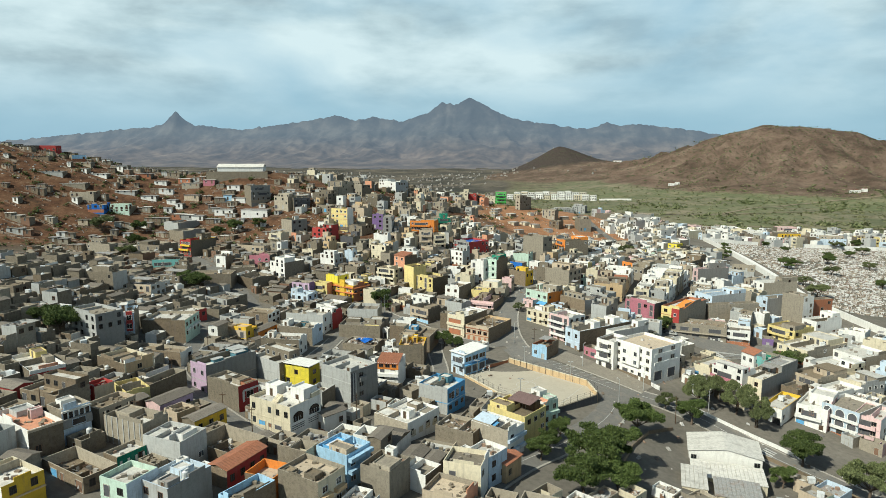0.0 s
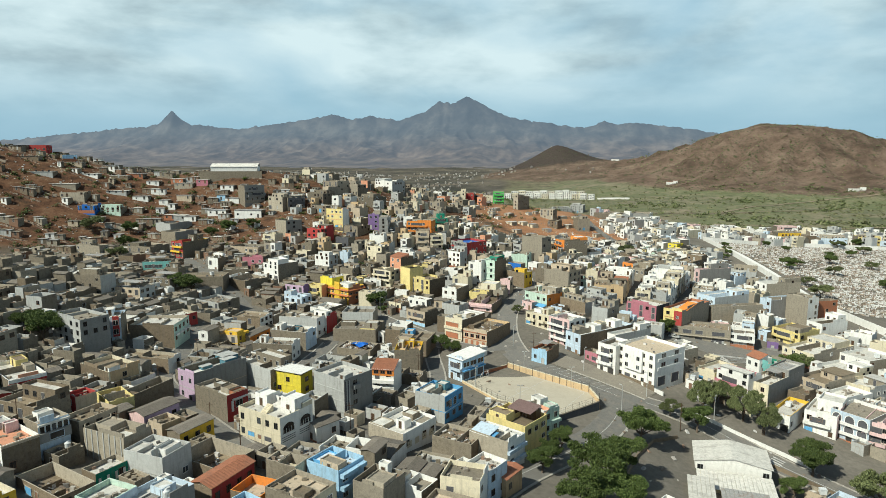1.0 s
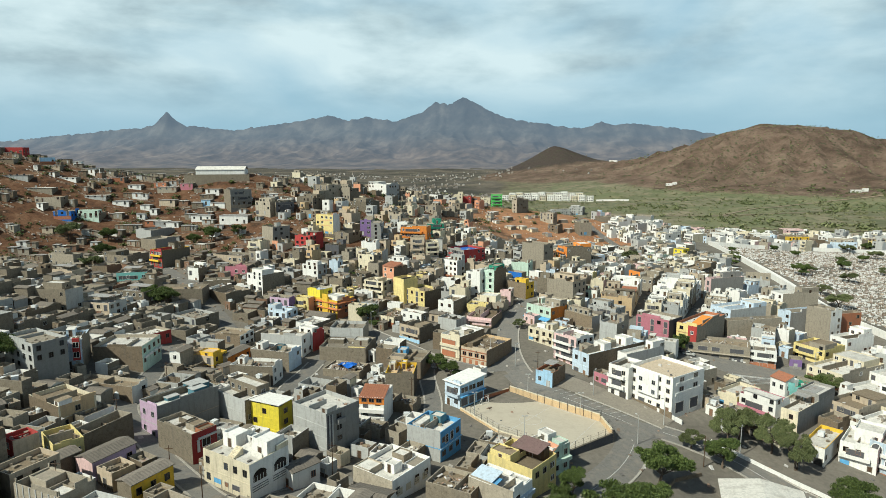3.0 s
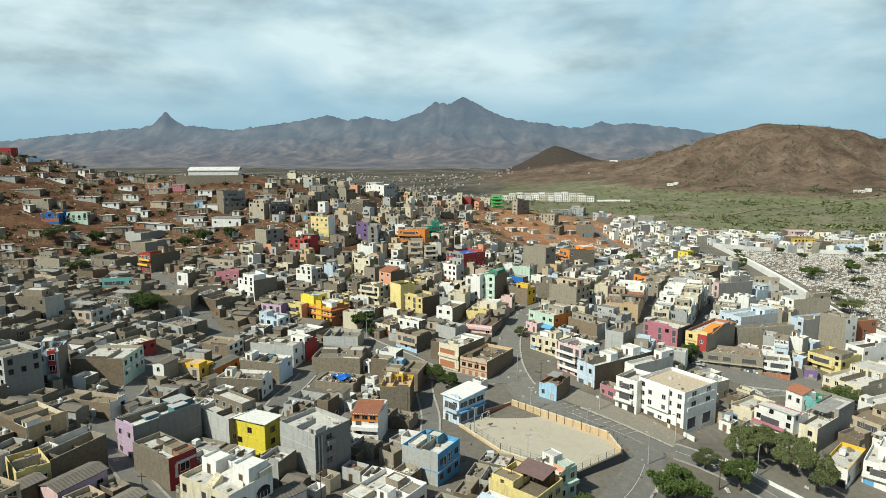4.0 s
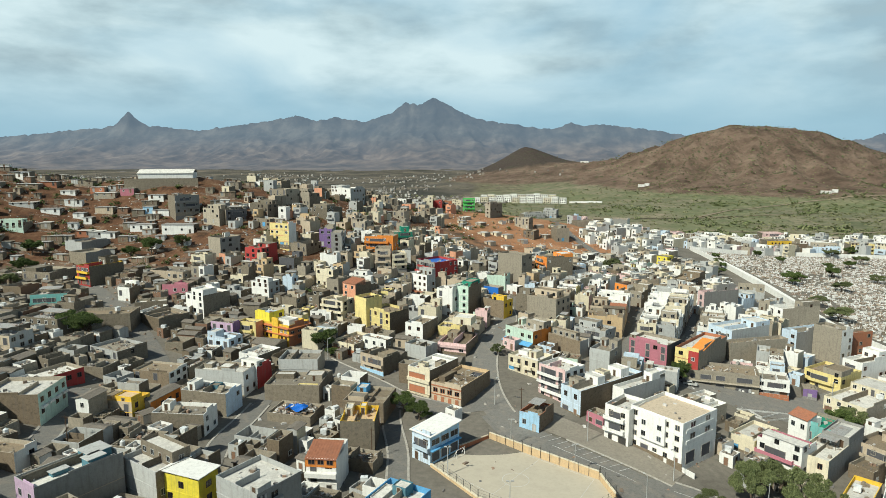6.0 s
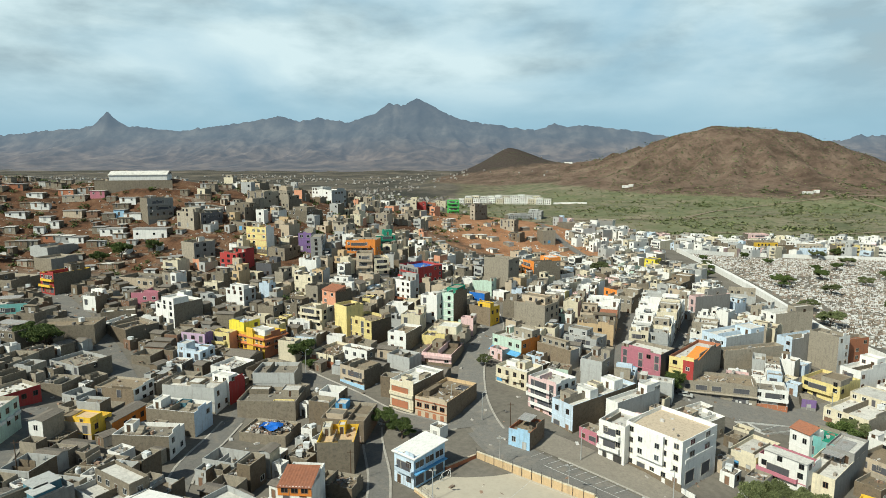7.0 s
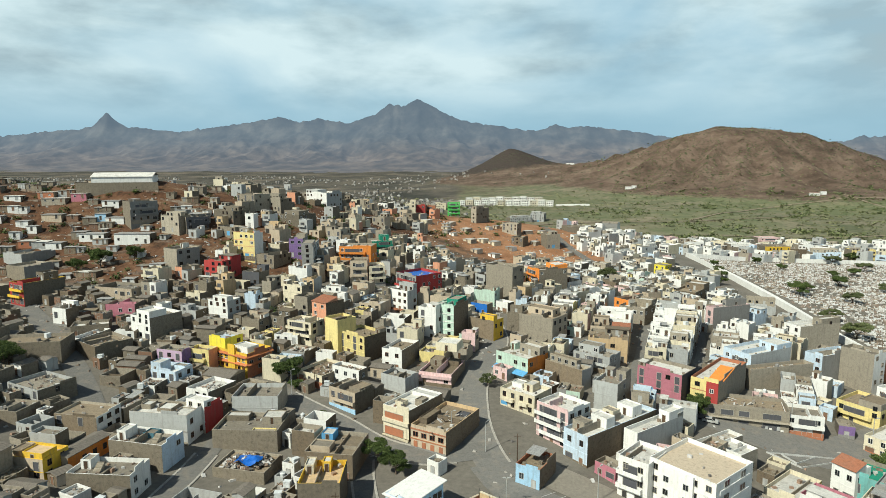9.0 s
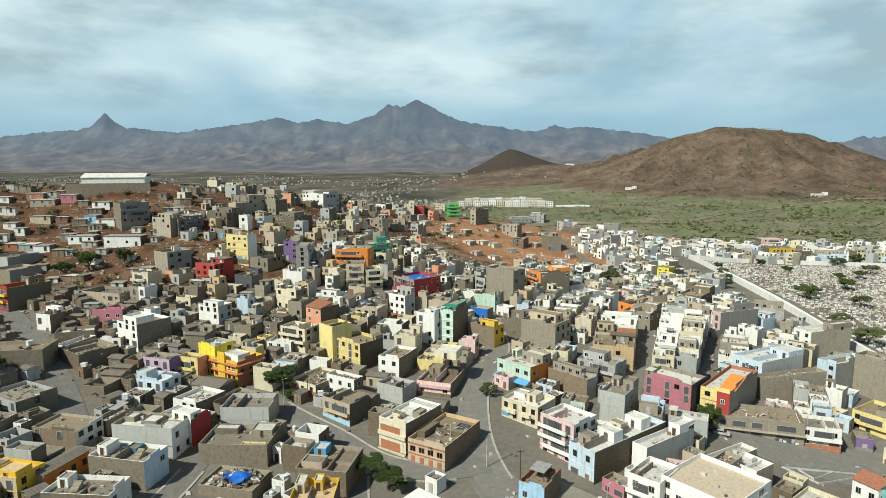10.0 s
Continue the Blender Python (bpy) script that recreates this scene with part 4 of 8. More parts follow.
court()
for x, y, yaw in ((57.3, 190.2, 200), (40.6, 205.9, 40), (18.2, 226, 30), (47, 178, 120), (74, 179.5, 60), (92, 159.5, 60), (10, 232, 0), (30, 303, 0), (-36, 258, 0), (122, 236, 0), (104, 243, 0)):
    mast(x, y, 8.0, "street_lamp", "grey steel street lamp beside the road", 1, yaw)
for x, y in ((-56, 135), (-46, 127), (-80, 158), (-84, 190), (87, 176), (62, 172), (-26, 146), (-14, 196), (-30, 262), (25, 219), (-90, 120), (12, 152), (-70, 122)):
    mast(x, y, 8.5, "utility_pole", "weathered wooden utility pole beside the street", wooden=True)


# ---- trees ----
def tree_meshes(seed, lean=1.0, flat=0.62, leaves=16000, size=0.185):
    """Trunk with limbs, and a broken crown of many small leaves, for a tree about 8 m high."""
    rng = random.Random(seed)
    t = Shape()
    fork = Vector((rng.uniform(-0.3, 0.3), rng.uniform(-0.3, 0.3), 2.4))
    t.tube((0, 0, -0.6), (0.05, 0, 1.2), 0.36, 0.27, 9)
    t.tube((0.05, 0, 1.2), fork, 0.27, 0.2, 9)
    clumps = []
    for i in range(8):
        a = i * 0.785 + rng.uniform(-0.3, 0.3)
        r = rng.uniform(1.8, 3.8) * lean
        e = Vector((r * math.cos(a), r * math.sin(a), rng.uniform(4.2, 6.6)))
        mid = fork.lerp(e, 0.5) + Vector((0, 0, -0.3))
        t.tube(fork, mid, 0.14, 0.09, 6)
        t.tube(mid, e, 0.09, 0.03, 5)
        clumps.append((e, rng.uniform(1.0, 1.7)))
        for _ in range(3):
            f = e + Vector((rng.uniform(-1.7, 1.7), rng.uniform(-1.7, 1.7), rng.uniform(-0.8, 1.1)))
            t.tube(mid, f, 0.05, 0.02, 4)
            clumps.append((f, rng.uniform(0.6, 1.25)))
    for _ in range(4):
        clumps.append((Vector((rng.gauss(0, 1.2), rng.gauss(0, 1.2), rng.uniform(6.2, 7.4))), rng.uniform(0.8, 1.4)))
    v, f = [], []
    total = sum(r * r for _, r in clumps)
    for c, r in clumps:
        for _ in range(int(leaves * r * r / total)):
            d = Vector((rng.gauss(0, 1), rng.gauss(0, 1), rng.gauss(0, 1))).normalized()
            p = c + Vector((d.x, d.y, d.z * flat)) * r * rng.uniform(0.45, 1.08)
            q = Euler((rng.uniform(0, 6.3), rng.uniform(0, 6.3), rng.uniform(0, 6.3))).to_matrix()
            s = size * rng.uniform(0.6, 1.3)
            n = len(v)
            v += [tuple(p + q @ Vector(o)) for o in ((-s, -0.35 * s, 0), (0, -0.5 * s, 0.12 * s), (s, 0, 0), (0, 0.5 * s, 0.12 * s))]
            f.append((n, n + 1, n + 2, n + 3))
    crown = Shape()
    crown.v, crown.f, crown.m = v, f, [0] * len(f)
    return t, crown


TREES = []
for seed, leafy in ((1, "leaf"), (2, "leaf"), (3, "dryleaf"), (4, "leaf")):
    a, b = tree_meshes(seed)
    TREES.append((a.mesh("trunk", ("bark",), True), b.mesh("crown", (leafy,))))


def tree(x, y, size=1.0, kind=None, tall=1.0, name="tree", label="broad green street tree with a loose open crown", group="street trees"):
    rng = random.Random(int(x * 31) + int(y * 17))
    kind = rng.randrange(len(TREES)) if kind is None else kind
    ob = new(name)
    ob.matrix_basis = pose(x, y, float(ground(x, y)), 0, 0, rng.uniform(0, 360)) @ Matrix.Diagonal((size, size, size * tall, 1))
    tagged(ob, label, "tree", group)
    part("trunk", TREES[kind][0], (), ob)
    part("crown", TREES[kind][1], (), ob)
    FOOT.append((x, y, 2.0, 0, 3, 3))


for x, y, s in ((47.4, 159.1, 1.3), (61.4, 179.7, 0.6), (67, 173, 1.0), (32.5, 130, 1.45), (38.5, 139.5, 1.15), (27, 119.5, 1.2), (35, 123, 1.0), (25.6, 148.3, 0.72), (19.7, 134.8, 0.78), (22.5, 141.5, 0.65), (91.2, 157.7, 1.2), (81, 146.6, 0.7), (99, 141.8, 1.35)):
    tree(x, y, s)
for x, y, s in ((72.5, 184, 0.9), (77, 187.5, 0.85), (83.5, 182.5, 0.95), (86.5, 176, 0.9)):
    tree(x, y, s, 2, 1.35, "tree", "tall feathery grey-green tree before white houses", "tall trees")
for x, y, s in ((-8, 222.8, 0.78), (-3.4, 217.6, 0.72), (-24.3, 240.1, 0.6), (-38.2, 265.7, 1.1), (-35.3, 261, 0.5), (79.8, 246.4, 0.8), (52, 372, 1.0), (106, 435, 1.2), (-117, 256, 1.2), (-122, 258, 1.1), (-178, 307, 1.0), (-124, 176, 1.35),
                (-132, 181, 1.0), (116, 221, 0.9), (121, 224, 0.8), (-53, 379, 0.9), (-139, 354, 1.15), (-147, 349, 0.9), (-126, 358, 0.9), (-196, 352, 1.1), (-215, 347, 1.3), (-186, 330, 1.1), (22, 262, 0.5)):
    tree(x, y, s, None, 0.9, "tree", "bushy dark green tree between houses", "garden trees")
for x, y, s in ((239, 521, 0.9), (241, 492, 0.8), (203, 407, 1.25), (246, 440, 1.1), (284, 482, 0.9), (306, 504, 1.1), (184, 333, 1.2), (304, 536, 1.2), (329, 550, 1.3), (196, 494, 0.7), (170, 429, 0.8), (262, 470, 0.8), (226, 398, 1.0),
                (268, 430, 0.9), (190, 360, 0.9), (215, 420, 0.7), (188, 470, 0.7), (182, 452, 0.7), (296, 450, 1.1), (240, 370, 1.0)):
    tree(x, y, s, None, 0.75, "tree", "low spreading dark green tree in a cemetery", "cemetery trees")


# ---- cemetery ----
def cemetery():
    wall = new("cemetery_wall")
    tagged(wall, "long whitewashed wall round the cemetery", "wall", kind="structure")
    corners = ((186, 236), (176, 268), (171, 318), (181, 416), (196, 541), (262, 546), (345, 536), (420, 520))
    for p, q in zip(corners, corners[1:]):
        n = int(math.dist(p, q) / 8)
        for i in range(n):
            a, b = Vector(p).lerp(Vector(q), i / n), Vector(p).lerp(Vector(q), (i + 1) / n)
            za, zb = float(ground(a.x, a.y)), float(ground(b.x, b.y))
            o = (b - a).normalized()
            o = Vector((-o.y, o.x)) * 0.25
            k = Shape()
            c = [a - o, b - o, b + o, a + o]
            zs = (za, zb, zb, za)
            lo, hi = [(*v, zz - 1) for v, zz in zip(c, zs)], [(*v, zz + 3.2) for v, zz in zip(c, zs)]
            for j in range(4):
                k.face((lo[j], lo[(j + 1) % 4], hi[(j + 1) % 4], hi[j]))
            k.face(hi)
            part("wall_panel", k, ("white",), wall)
    path_line = smooth_line(((190, 238), (180, 268), (175, 318), (185, 416), (199, 536)))
    tagged(part("cemetery_path", ribbon(path_line, -5.0, -0.3, 0.1, 1), ("white",)), "pale paved path inside the cemetery wall", "path", kind="structure")
    rng = random.Random(5)
    s = Shape()
    for row in range(142):
        y = 300 + row * 1.66
        x = 174 + max(0, (y - 318)) * 0.1 + 7
        while x < min(420, 0.86 * y + 60):
            x += rng.uniform(1.6, 2.5)
            if rng.random() < 0.14 + 0.5 * (float(wave(np.array(x), np.array(y), 14, 2)) > 0.35) or (row % 12 == 0) or int(x / 2) % 19 == 0:
                continue
            z = float(ground(x, y))
            q = pose(x + rng.uniform(-0.2, 0.2), y + rng.uniform(-0.3, 0.3), z, 0, 0, rng.uniform(-8, 8) - 8)
            hh = rng.uniform(0.25, 0.65)
            s.box(-0.70, 0.70, -0.34, 0.34, -0.4, hh, 0, q, False)
            if rng.random() < 0.75:
                s.box(0.52, 0.70, -0.32, 0.32, hh, hh + rng.uniform(0.3, 0.8), 0, q, False)
            if rng.random() < 0.3:
                s.box(0.44, 0.50, -0.06, 0.06, hh, hh + 1.4, 0, q, False)
    tagged(part("tombs", s, ("tomb",)), "rows of small white and grey tombs with headstones", "tombs", kind="stuff")


cemetery()


# ---- large single buildings ----
def hall():
    """The long low hall with a shallow pale roof beside the road."""
    ob = new("hall")
    ob.matrix_basis = pose(70.5, 158.0, -12.6, 0, 0, -16)
    tagged(ob, "white hall with a shallow pale gabled roof", "hall")
    w, d, h, r = 17.5, 11.0, 4.2, 1.5
    a, b = w / 2, d / 2
    s = Shape()
    s.box(-a, a, -b, b, -3, h, 0)
    for y in (-b, b):
        s.face([(-a, y, h), (a, y, h), (0, y, h + r)] if y < 0 else [(a, y, h), (-a, y, h), (0, y, h + r)], 0)
    part("wall", s, ("white",), ob)
    for side in (-1, 1):
        k = Shape()
        n = 26
        for i in range(n + 1):
            yy, dz = -b - 0.35 + (d + 0.7) * i / n, 0.035 * (i % 2)
            k.v += [(0, yy, h + r + 0.12 + dz), (side * (a + 0.4), yy, h + 0.04 + dz), (side * (a + 0.4), yy, h - 0.12)]
        for i in range(n):
            p, q = 3 * i, 3 * i + 3
            k.f += [(p, p + 1, q + 1, q), (p + 1, p + 2, q + 2, q + 1)]
            k.m += [0, 0]
        part("roof_slope", k, ("deckwhite",), ob)
    for x in (-a + 1.2, a - 1.2):
        part("window", window_mesh(1.3, 1.3, "palegrey"), (), ob, at=pose(x, -b, 1.9))
    FOOT.append((70.5, 158, 13, -16, 17.5, 11))


hall()


def low_hall(x, y, yaw, w, d, h, roof="tin", wall="cream"):
    ob = new("hall_annex")
    ob.matrix_basis = pose(x, y, float(ground(x, y)) - 0.3, 0, 0, yaw)
    tagged(ob, "low cream annex with a flat ribbed metal roof", "annex")
    s = Shape()
    s.box(-w / 2, w / 2, -d / 2, d / 2, -3, h)
    part("wall", s, (wall,), ob)
    k = Shape()
    n = int(w / 0.9)
    for i in range(n):
        x0, x1 = -w / 2 - 0.2 + (w + 0.4) * i / n, -w / 2 - 0.2 + (w + 0.4) * (i + 1) / n
        k.box(x0, x1 - 0.06, -d / 2 - 0.2, d / 2 + 0.2, h, h + 0.1 + 0.05 * (i % 2))
    part("roof", k, (roof,), ob)
    FOOT.append((x, y, 0.5 * math.hypot(w, d), yaw, w, d))


low_hall(67.5, 147.0, -16, 17.0, 9.0, 2.6, "deckwhite")
low_hall(66.0, 137.0, -16, 10.0, 9, 2.4)
low_hall(56.5, 139, -16, 5.5, 11, 2.2, "deckwhite")
low_hall(79, 131, -16, 11, 8, 2.2)


def warehouse():
    ob = new("warehouse")
    ob.matrix_basis = pose(-164, 435, 54.0, 0, 0, 11)
    tagged(ob, "long warehouse with a pale metal roof on the hilltop", "warehouse")
    s = Shape()
    s.box(-15.4, 15.4, -7, 7, -12, 5.9)
    part("wall", s, ("white",), ob)
    k = Shape()
    n = 60
    for i in range(n + 1):
        xx, dz = -15.8 + 31.6 * i / n, 0.06 * (i % 2)
        k.v += [(xx, -7.4, 5.3), (xx, -7.4, 5.6 + dz), (xx, 0, 7.7 + dz), (xx, 7.4, 5.6 + dz)]
    for i in range(n):
        for j in range(3):
            k.f.append((4 * i + j, 4 * i + 4 + j, 4 * i + 5 + j, 4 * i + 1 + j))
            k.m.append(0)
    part("roof", k, ("deckwhite",), ob)
    y = Shape()
    y.box(-22, 19, -11, -10.7, -12, 2.6)
    y.box(-22, -21.7, -10.7, 8, -12, 2.6)
    part("yard_wall", y, ("raw",), ob)
    FOOT.append((-160, 439, 28, 11, 52, 24))


warehouse()


def hotel():
    """The long white terraced block at the foot of the far plain."""
    for i in range(22):
        row, n = divmod(i, 12)
        x, y = 60 + n * 12.9 + 14 * row, 1146 - n * 3.4 + 30 * row
        ob = new("apartment_block")
        ob.matrix_basis = pose(x, y, float(ground(x, y)) + 0.5 + 3.5 * row, 0, 0, -14)
        tagged(ob, "long white balconied apartment block on the plain", "apartment block", "white apartment blocks")
        h = (9.4, 10.6, 8.8)[n % 3]
        s = Shape()
        s.box(-5.6, 5.6, -6, 6, -8, h)
        part("wall", s, ("cream" if n % 4 == 1 else "white",), ob)
        for f in range(3):
            for c in (-3.6, 0, 3.6):
                part("window", window_mesh(2.0, 1.6, "white", 2), (), ob, at=pose(c, -6, 0.8 + f * 2.9))
        k = Shape()
        k.box(-5.8, 5.8, -6.2, 6.2, h, h + 0.4)
        part("roof", k, ("deckwhite",), ob)


hotel()


# ---- walls, islands, cars and tarpaulins ----
def low_wall(pts, h, mat, label, thick=0.35):
    ob = new("garden_wall")
    tagged(ob, label, "wall", kind="structure")
    for p, q in zip(pts, pts[1:]):
        n = max(1, int(math.dist(p, q) / 5))
        for i in range(n):
            a, b = Vector(p).lerp(Vector(q), i / n), Vector(p).lerp(Vector(q), (i + 1) / n)
            o = (b - a).normalized()
            o = Vector((-o.y, o.x)) * thick / 2
            k = Shape()
            c = [a - o, b - o, b + o, a + o]
            zs = [float(ground(v.x, v.y)) for v in (a, b, b, a)]
            lo, hi = [(*v, z - 1.5) for v, z in zip(c, zs)], [(*v, z + h) for v, z in zip(c, zs)]
            for j in range(4):
                k.face((lo[j], lo[(j + 1) % 4], hi[(j + 1) % 4], hi[j]))
            k.face(hi)
            part("wall_panel", k, (mat,), ob)


low_wall(((80, 163), (87, 156), (97, 143), (104, 132)), 1.0, "rawbrown", "low brown stone wall beside the road")
low_wall(((36, 131), (45, 152), (52, 163), (60, 168)), 0.9, "rawbrown", "low brown stone wall round a dusty yard")
low_wall(((68, 184), (78, 175), (88, 166), (93, 160)), 1.0, "white", "low whitewashed garden wall beside the road")
low_wall(((52, 207), (58, 198), (63, 192)), 1.3, "white", "low white wall before a tall white house")


def island():
    s = Shape()
    for pts, rim in ((((90.1, 229.7), (111.5, 228.7), (95.8, 223.8)), 0.045), (((93.6, 229.2), (102.6, 228.9), (95.6, 225.5)), 0.09)):
        top = [Vector(p) for p in pts]
        c = sum(top, Vector((0, 0))) / 3
        for i in range(3):
            a, b = top[i], top[(i + 1) % 3]
            ai, bi = a.lerp(c, rim), b.lerp(c, rim)
            q = [(*v, float(ground(v.x, v.y)) + 0.42) for v in (a, b, bi, ai)]
            s.face(q[::-1])
            for e, f in ((0, 1), (3, 2)):
                s.face([q[e], q[f], (*q[f][:2], q[f][2] - 0.6), (*q[e][:2], q[e][2] - 0.6)])
    tagged(part("traffic_island", s, ("marking",)), "white kerb of a three-sided traffic island", "traffic island", kind="structure")


island()


def car(x, y, yaw, paint, label):
    ob = new("car")
    ob.matrix_basis = pose(x, y, float(ground(x, y)) + 0.1, 0, 0, yaw)
    tagged(ob, label, "car", "parked cars")
    s = Shape()
    prof = ((-2.1, 0.35), (-2.1, 0.85), (-1.75, 0.98), (-1.2, 1.45), (0.45, 1.45), (1.15, 0.98), (1.95, 0.85), (2.1, 0.6), (2.1, 0.35))
    l, r = [(px, -0.82, pz) for px, pz in prof], [(px, 0.82, pz) for px, pz in prof]
    n = len(prof)
    s.face(l)
    s.face(r[::-1])
    for i in range(n):
        j = (i + 1) % n
        s.face((l[j], l[i], r[i], r[j]), 1 if i in (2, 4) else 0)
    part("body", s, (paint, "glass"), ob)
    for side in (-1, 1):
        k = Shape()
        y0 = side * 0.83
        k.face([(-1.55, y0, 1.0), (0.95, y0, 1.0), (0.4, y0, 1.38), (-1.15, y0, 1.38)][::-side])
        part("side_window", k, ("glass",), ob)
    for wx in (-1.3, 1.3):
        for wy in (-0.84, 0.66):
            k = Shape()
            k.tube((wx, wy, 0.32), (wx, wy + 0.18, 0.32), 0.32, 0.32, 12)
            part("wheel", k, ("rubber",), ob)


car(81.5, 243, -30, "palegrey", "pale grey car parked by a wall")
car(78.5, 245.5, -30, "dark", "dark car parked by a wall")
car(84.8, 379, 20, "white", "white car on open ground")
car(169.5, 337, 80, "red", "red car beside the cemetery wall")
car(-108, 262, 40, "grey", "grey car in a narrow street")


def tarpaulin(x, y, yaw, w, d, z, mat, label):
    rng = random.Random(int(x * 7 + y))
    s = Shape()
    nx, ny = 9, 7
    for j in range(ny):
        for i in range(nx):
            s.v.append((w * (i / (nx - 1) - 0.5), d * (j / (ny - 1) - 0.5), 0.35 + rng.uniform(-0.2, 0.25) + 0.5 * math.sin(i * 0.9) * math.cos(j * 0.8)))
    s.f = [(j * nx + i, j * nx + i + 1, (j + 1) * nx + i + 1, (j + 1) * nx + i) for j in range(ny - 1) for i in range(nx - 1)]
    s.m = [0] * len(s.f)
    tagged(part("tarpaulin", s, (mat,), at=pose(x, y, z, 0, 0, yaw)), label, "tarpaulin")


tarpaulin(-37.6, 219.0, -10, 5.4, 4.0, 0.25, "tarp_blue", "crumpled blue tarpaulin over a rubble heap")


def heap(x, y, r, h, n, label, up=0.0):
    rng = random.Random(int(x))
    s = Shape()
    z = float(ground(x, y)) + up
    for _ in range(n):
        a, q = rng.uniform(0, 6.3), rng.random() ** 0.5
        e = rng.uniform(0.15, 0.6)
        m = pose(x + r * q * math.cos(a), y + r * q * math.sin(a) * 0.7, z + h * (1 - q) * rng.random() + 0.1, rng.uniform(-40, 40), rng.uniform(-40, 40), rng.uniform(0, 180))
        s.box(-e, e, -e * 0.6, e * 0.6, -e * 0.4, e * 0.4, 0, m)
    tagged(part("rubble_heap", s, ("scrap",)), label, "rubble", kind="stuff")


house(-38, 220, -14, 13, 9, 2.3, "raw", "raw", floors=1, deck="deckbrown", top="", win=(0, 0), parapet=0.3)
heap(-38, 220, 5.6, 1.0, 190, "heap of broken blocks and rubbish on a walled platform", 2.3)
heap(-60, 112, 4, 1.2, 60, "broken blocks and stones in a ruin")
heap(62, 235, 4, 1.0, 50, "broken blocks on waste ground")


# ---- houses placed one by one ----
lilac_house = house(-68.6, 166.2, -33, 7.5, 16.5, 8.2, "lilac", "grey", floors=2, deck="deckwhite", win=(1.6,0), trim="palegrey", z=2.3)
arch_house = house(-42.3, 139.7, -29, 13.7, 10.2, 7.0, "cream", "white", floors=2, deck="deckwhite", top="s", win=(1,0), z=2.8)
lemon_house = house(-46.6, 168.8, -22, 8.9, 5.2, 8.4, "lemon", "lemon", floors=3, deck="deckwhite", win=(0.4,1), z=-0.7)
grey_tower = house(-31.3, 163.1, -35, 11.8, 10.3, 10.8, "palegrey", "grey", floors=4, deck="deckwhite", top="s", win=(0,0), z=-0.6)
orange_house = house(-22.6, 185.0, -6, 6.8, 10.0, 7.6, "white", "white", floors=3, deck="deck", top="r", trim="white", win=(1,0), z=-3.1)
house(-31.8, 142.2, -40, 4.0, 6.7, 3.4, "white", "white", floors=1, deck="tilegrey", top="g", z=1.5)
house(-55.2, 173.3, -34, 12.1, 8.2, 8.6, "palegrey", "raw", floors=3, deck="deckwhite", top="u", win=(0,1), z=-0.1)
house(-58.4, 130.4, -25, 4.0, 9.2, 3.2, "raw", "gold", floors=1, deck="tilegrey", top="g", win=(0,1.5), z=5.6)
house(-116.2, 181.9, -29, 16.2, 8.8, 10.2, "palegrey", "grey", floors=4, deck="deck", z=9.6)
bay_house = house(-112.3, 193.1, 22, 5.4, 11.0, 7.9, "paleblue", "raw", floors=3, deck="deckwhite", top="s", win=(1.3,0), z=8.8)
house(-94.7, 180.1, -13, 19.1, 5.6, 2.8, "rawbrown", "white", floors=1, deck="deckbrown", top="c", win=(0,1), z=5.3)
house(-106.6, 222.6, -30, 9.0, 11.5, 3.1, "rawlight", "red", floors=1, deck="deckwhite", win=(0,1.7), trim="rawlight", z=6.4)
house(-84.4, 156.0, -22, 4.0, 7.5, 4.0, "raw", "white", floors=1, deck="deck", z=6.0)
house(-77.6, 147.6, -19, 4.5, 12.9, 5.4, "rawbrown", "rawbrown", floors=2, deck="deckbrown", top="x", win=(0,0), z=5.4)
house(-70.3, 137.4, -24, 5.2, 9.6, 3.4, "rose", "lilac", floors=1, deck="tilegrey", top="g", win=(0,1.6), trim="white", z=6.2)
house(-81.5, 140.6, -42, 9.0, 5.6, 4.0, "yellow", "yellow", floors=1, deck="deckbrown", z=7.2)
house(-93.1, 129.2, -19, 12.0, 8.3, 5.0, "rawbrown", "raw", floors=2, deck="deckbrown", top="ut", z=9.8)
white_block = house(62.1, 205.1, -53, 15.0, 14.9, 10.8, "white", "white", floors=4, deck="sand", win=(1.7,0), z=-4.9)
house(51.5, 209.8, -45, 6.9, 9.7, 9.4, "white", "white", floors=3, deck="deckwhite", top="b", z=-4.1)
house(46.1, 216.0, -52, 5.7, 4.0, 3.0, "pink", "pink", floors=1, deck="deck", z=-3.2)
long_house = house(50.1, 229.5, -54, 7.4, 27.0, 7.4, "paleblue", "rawbrown", floors=2, deck="deckwhite", top="t", win=(1,0), z=-2.7)
house(28.7, 214.8, -35, 5.9, 8.7, 4.4, "skyblue", "rawbrown", floors=1, deck="deckbrown", top="m", win=(1,0), trim="terracotta", z=-2.9)
rose_house = house(38.7, 233.2, -50, 10.0, 9.0, 9.6, "rose", "white", floors=4, deck="deckwhite", top="b", trim="white", win=(1,1), z=-2.0)
veranda_house = house(1.5, 199.2, -42, 6.1, 10.5, 7.0, "paleblue", "skyblue", floors=2, deck="deckwhite", win=(1,0), z=-3.4)
house(85.9, 210.7, -53, 6.9, 12.9, 4.0, "cream", "yellow", floors=1, deck="deckwhite", z=-7.1)
house(89.8, 202.0, -55, 11.1, 7.4, 6.4, "white", "white", floors=2, deck="deckwhite", top="u", trim="pink", z=-8.1)
house(102.2, 204.0, -50, 7.4, 24.0, 6.6, "cream", "grey", floors=2, deck="deckwhite", top="utm", win=(1,0), z=-9.7)
house(105.9, 213.5, -49, 6.7, 10.4, 7.2, "teal", "white", floors=2, deck="darkgreen", z=-8.8)
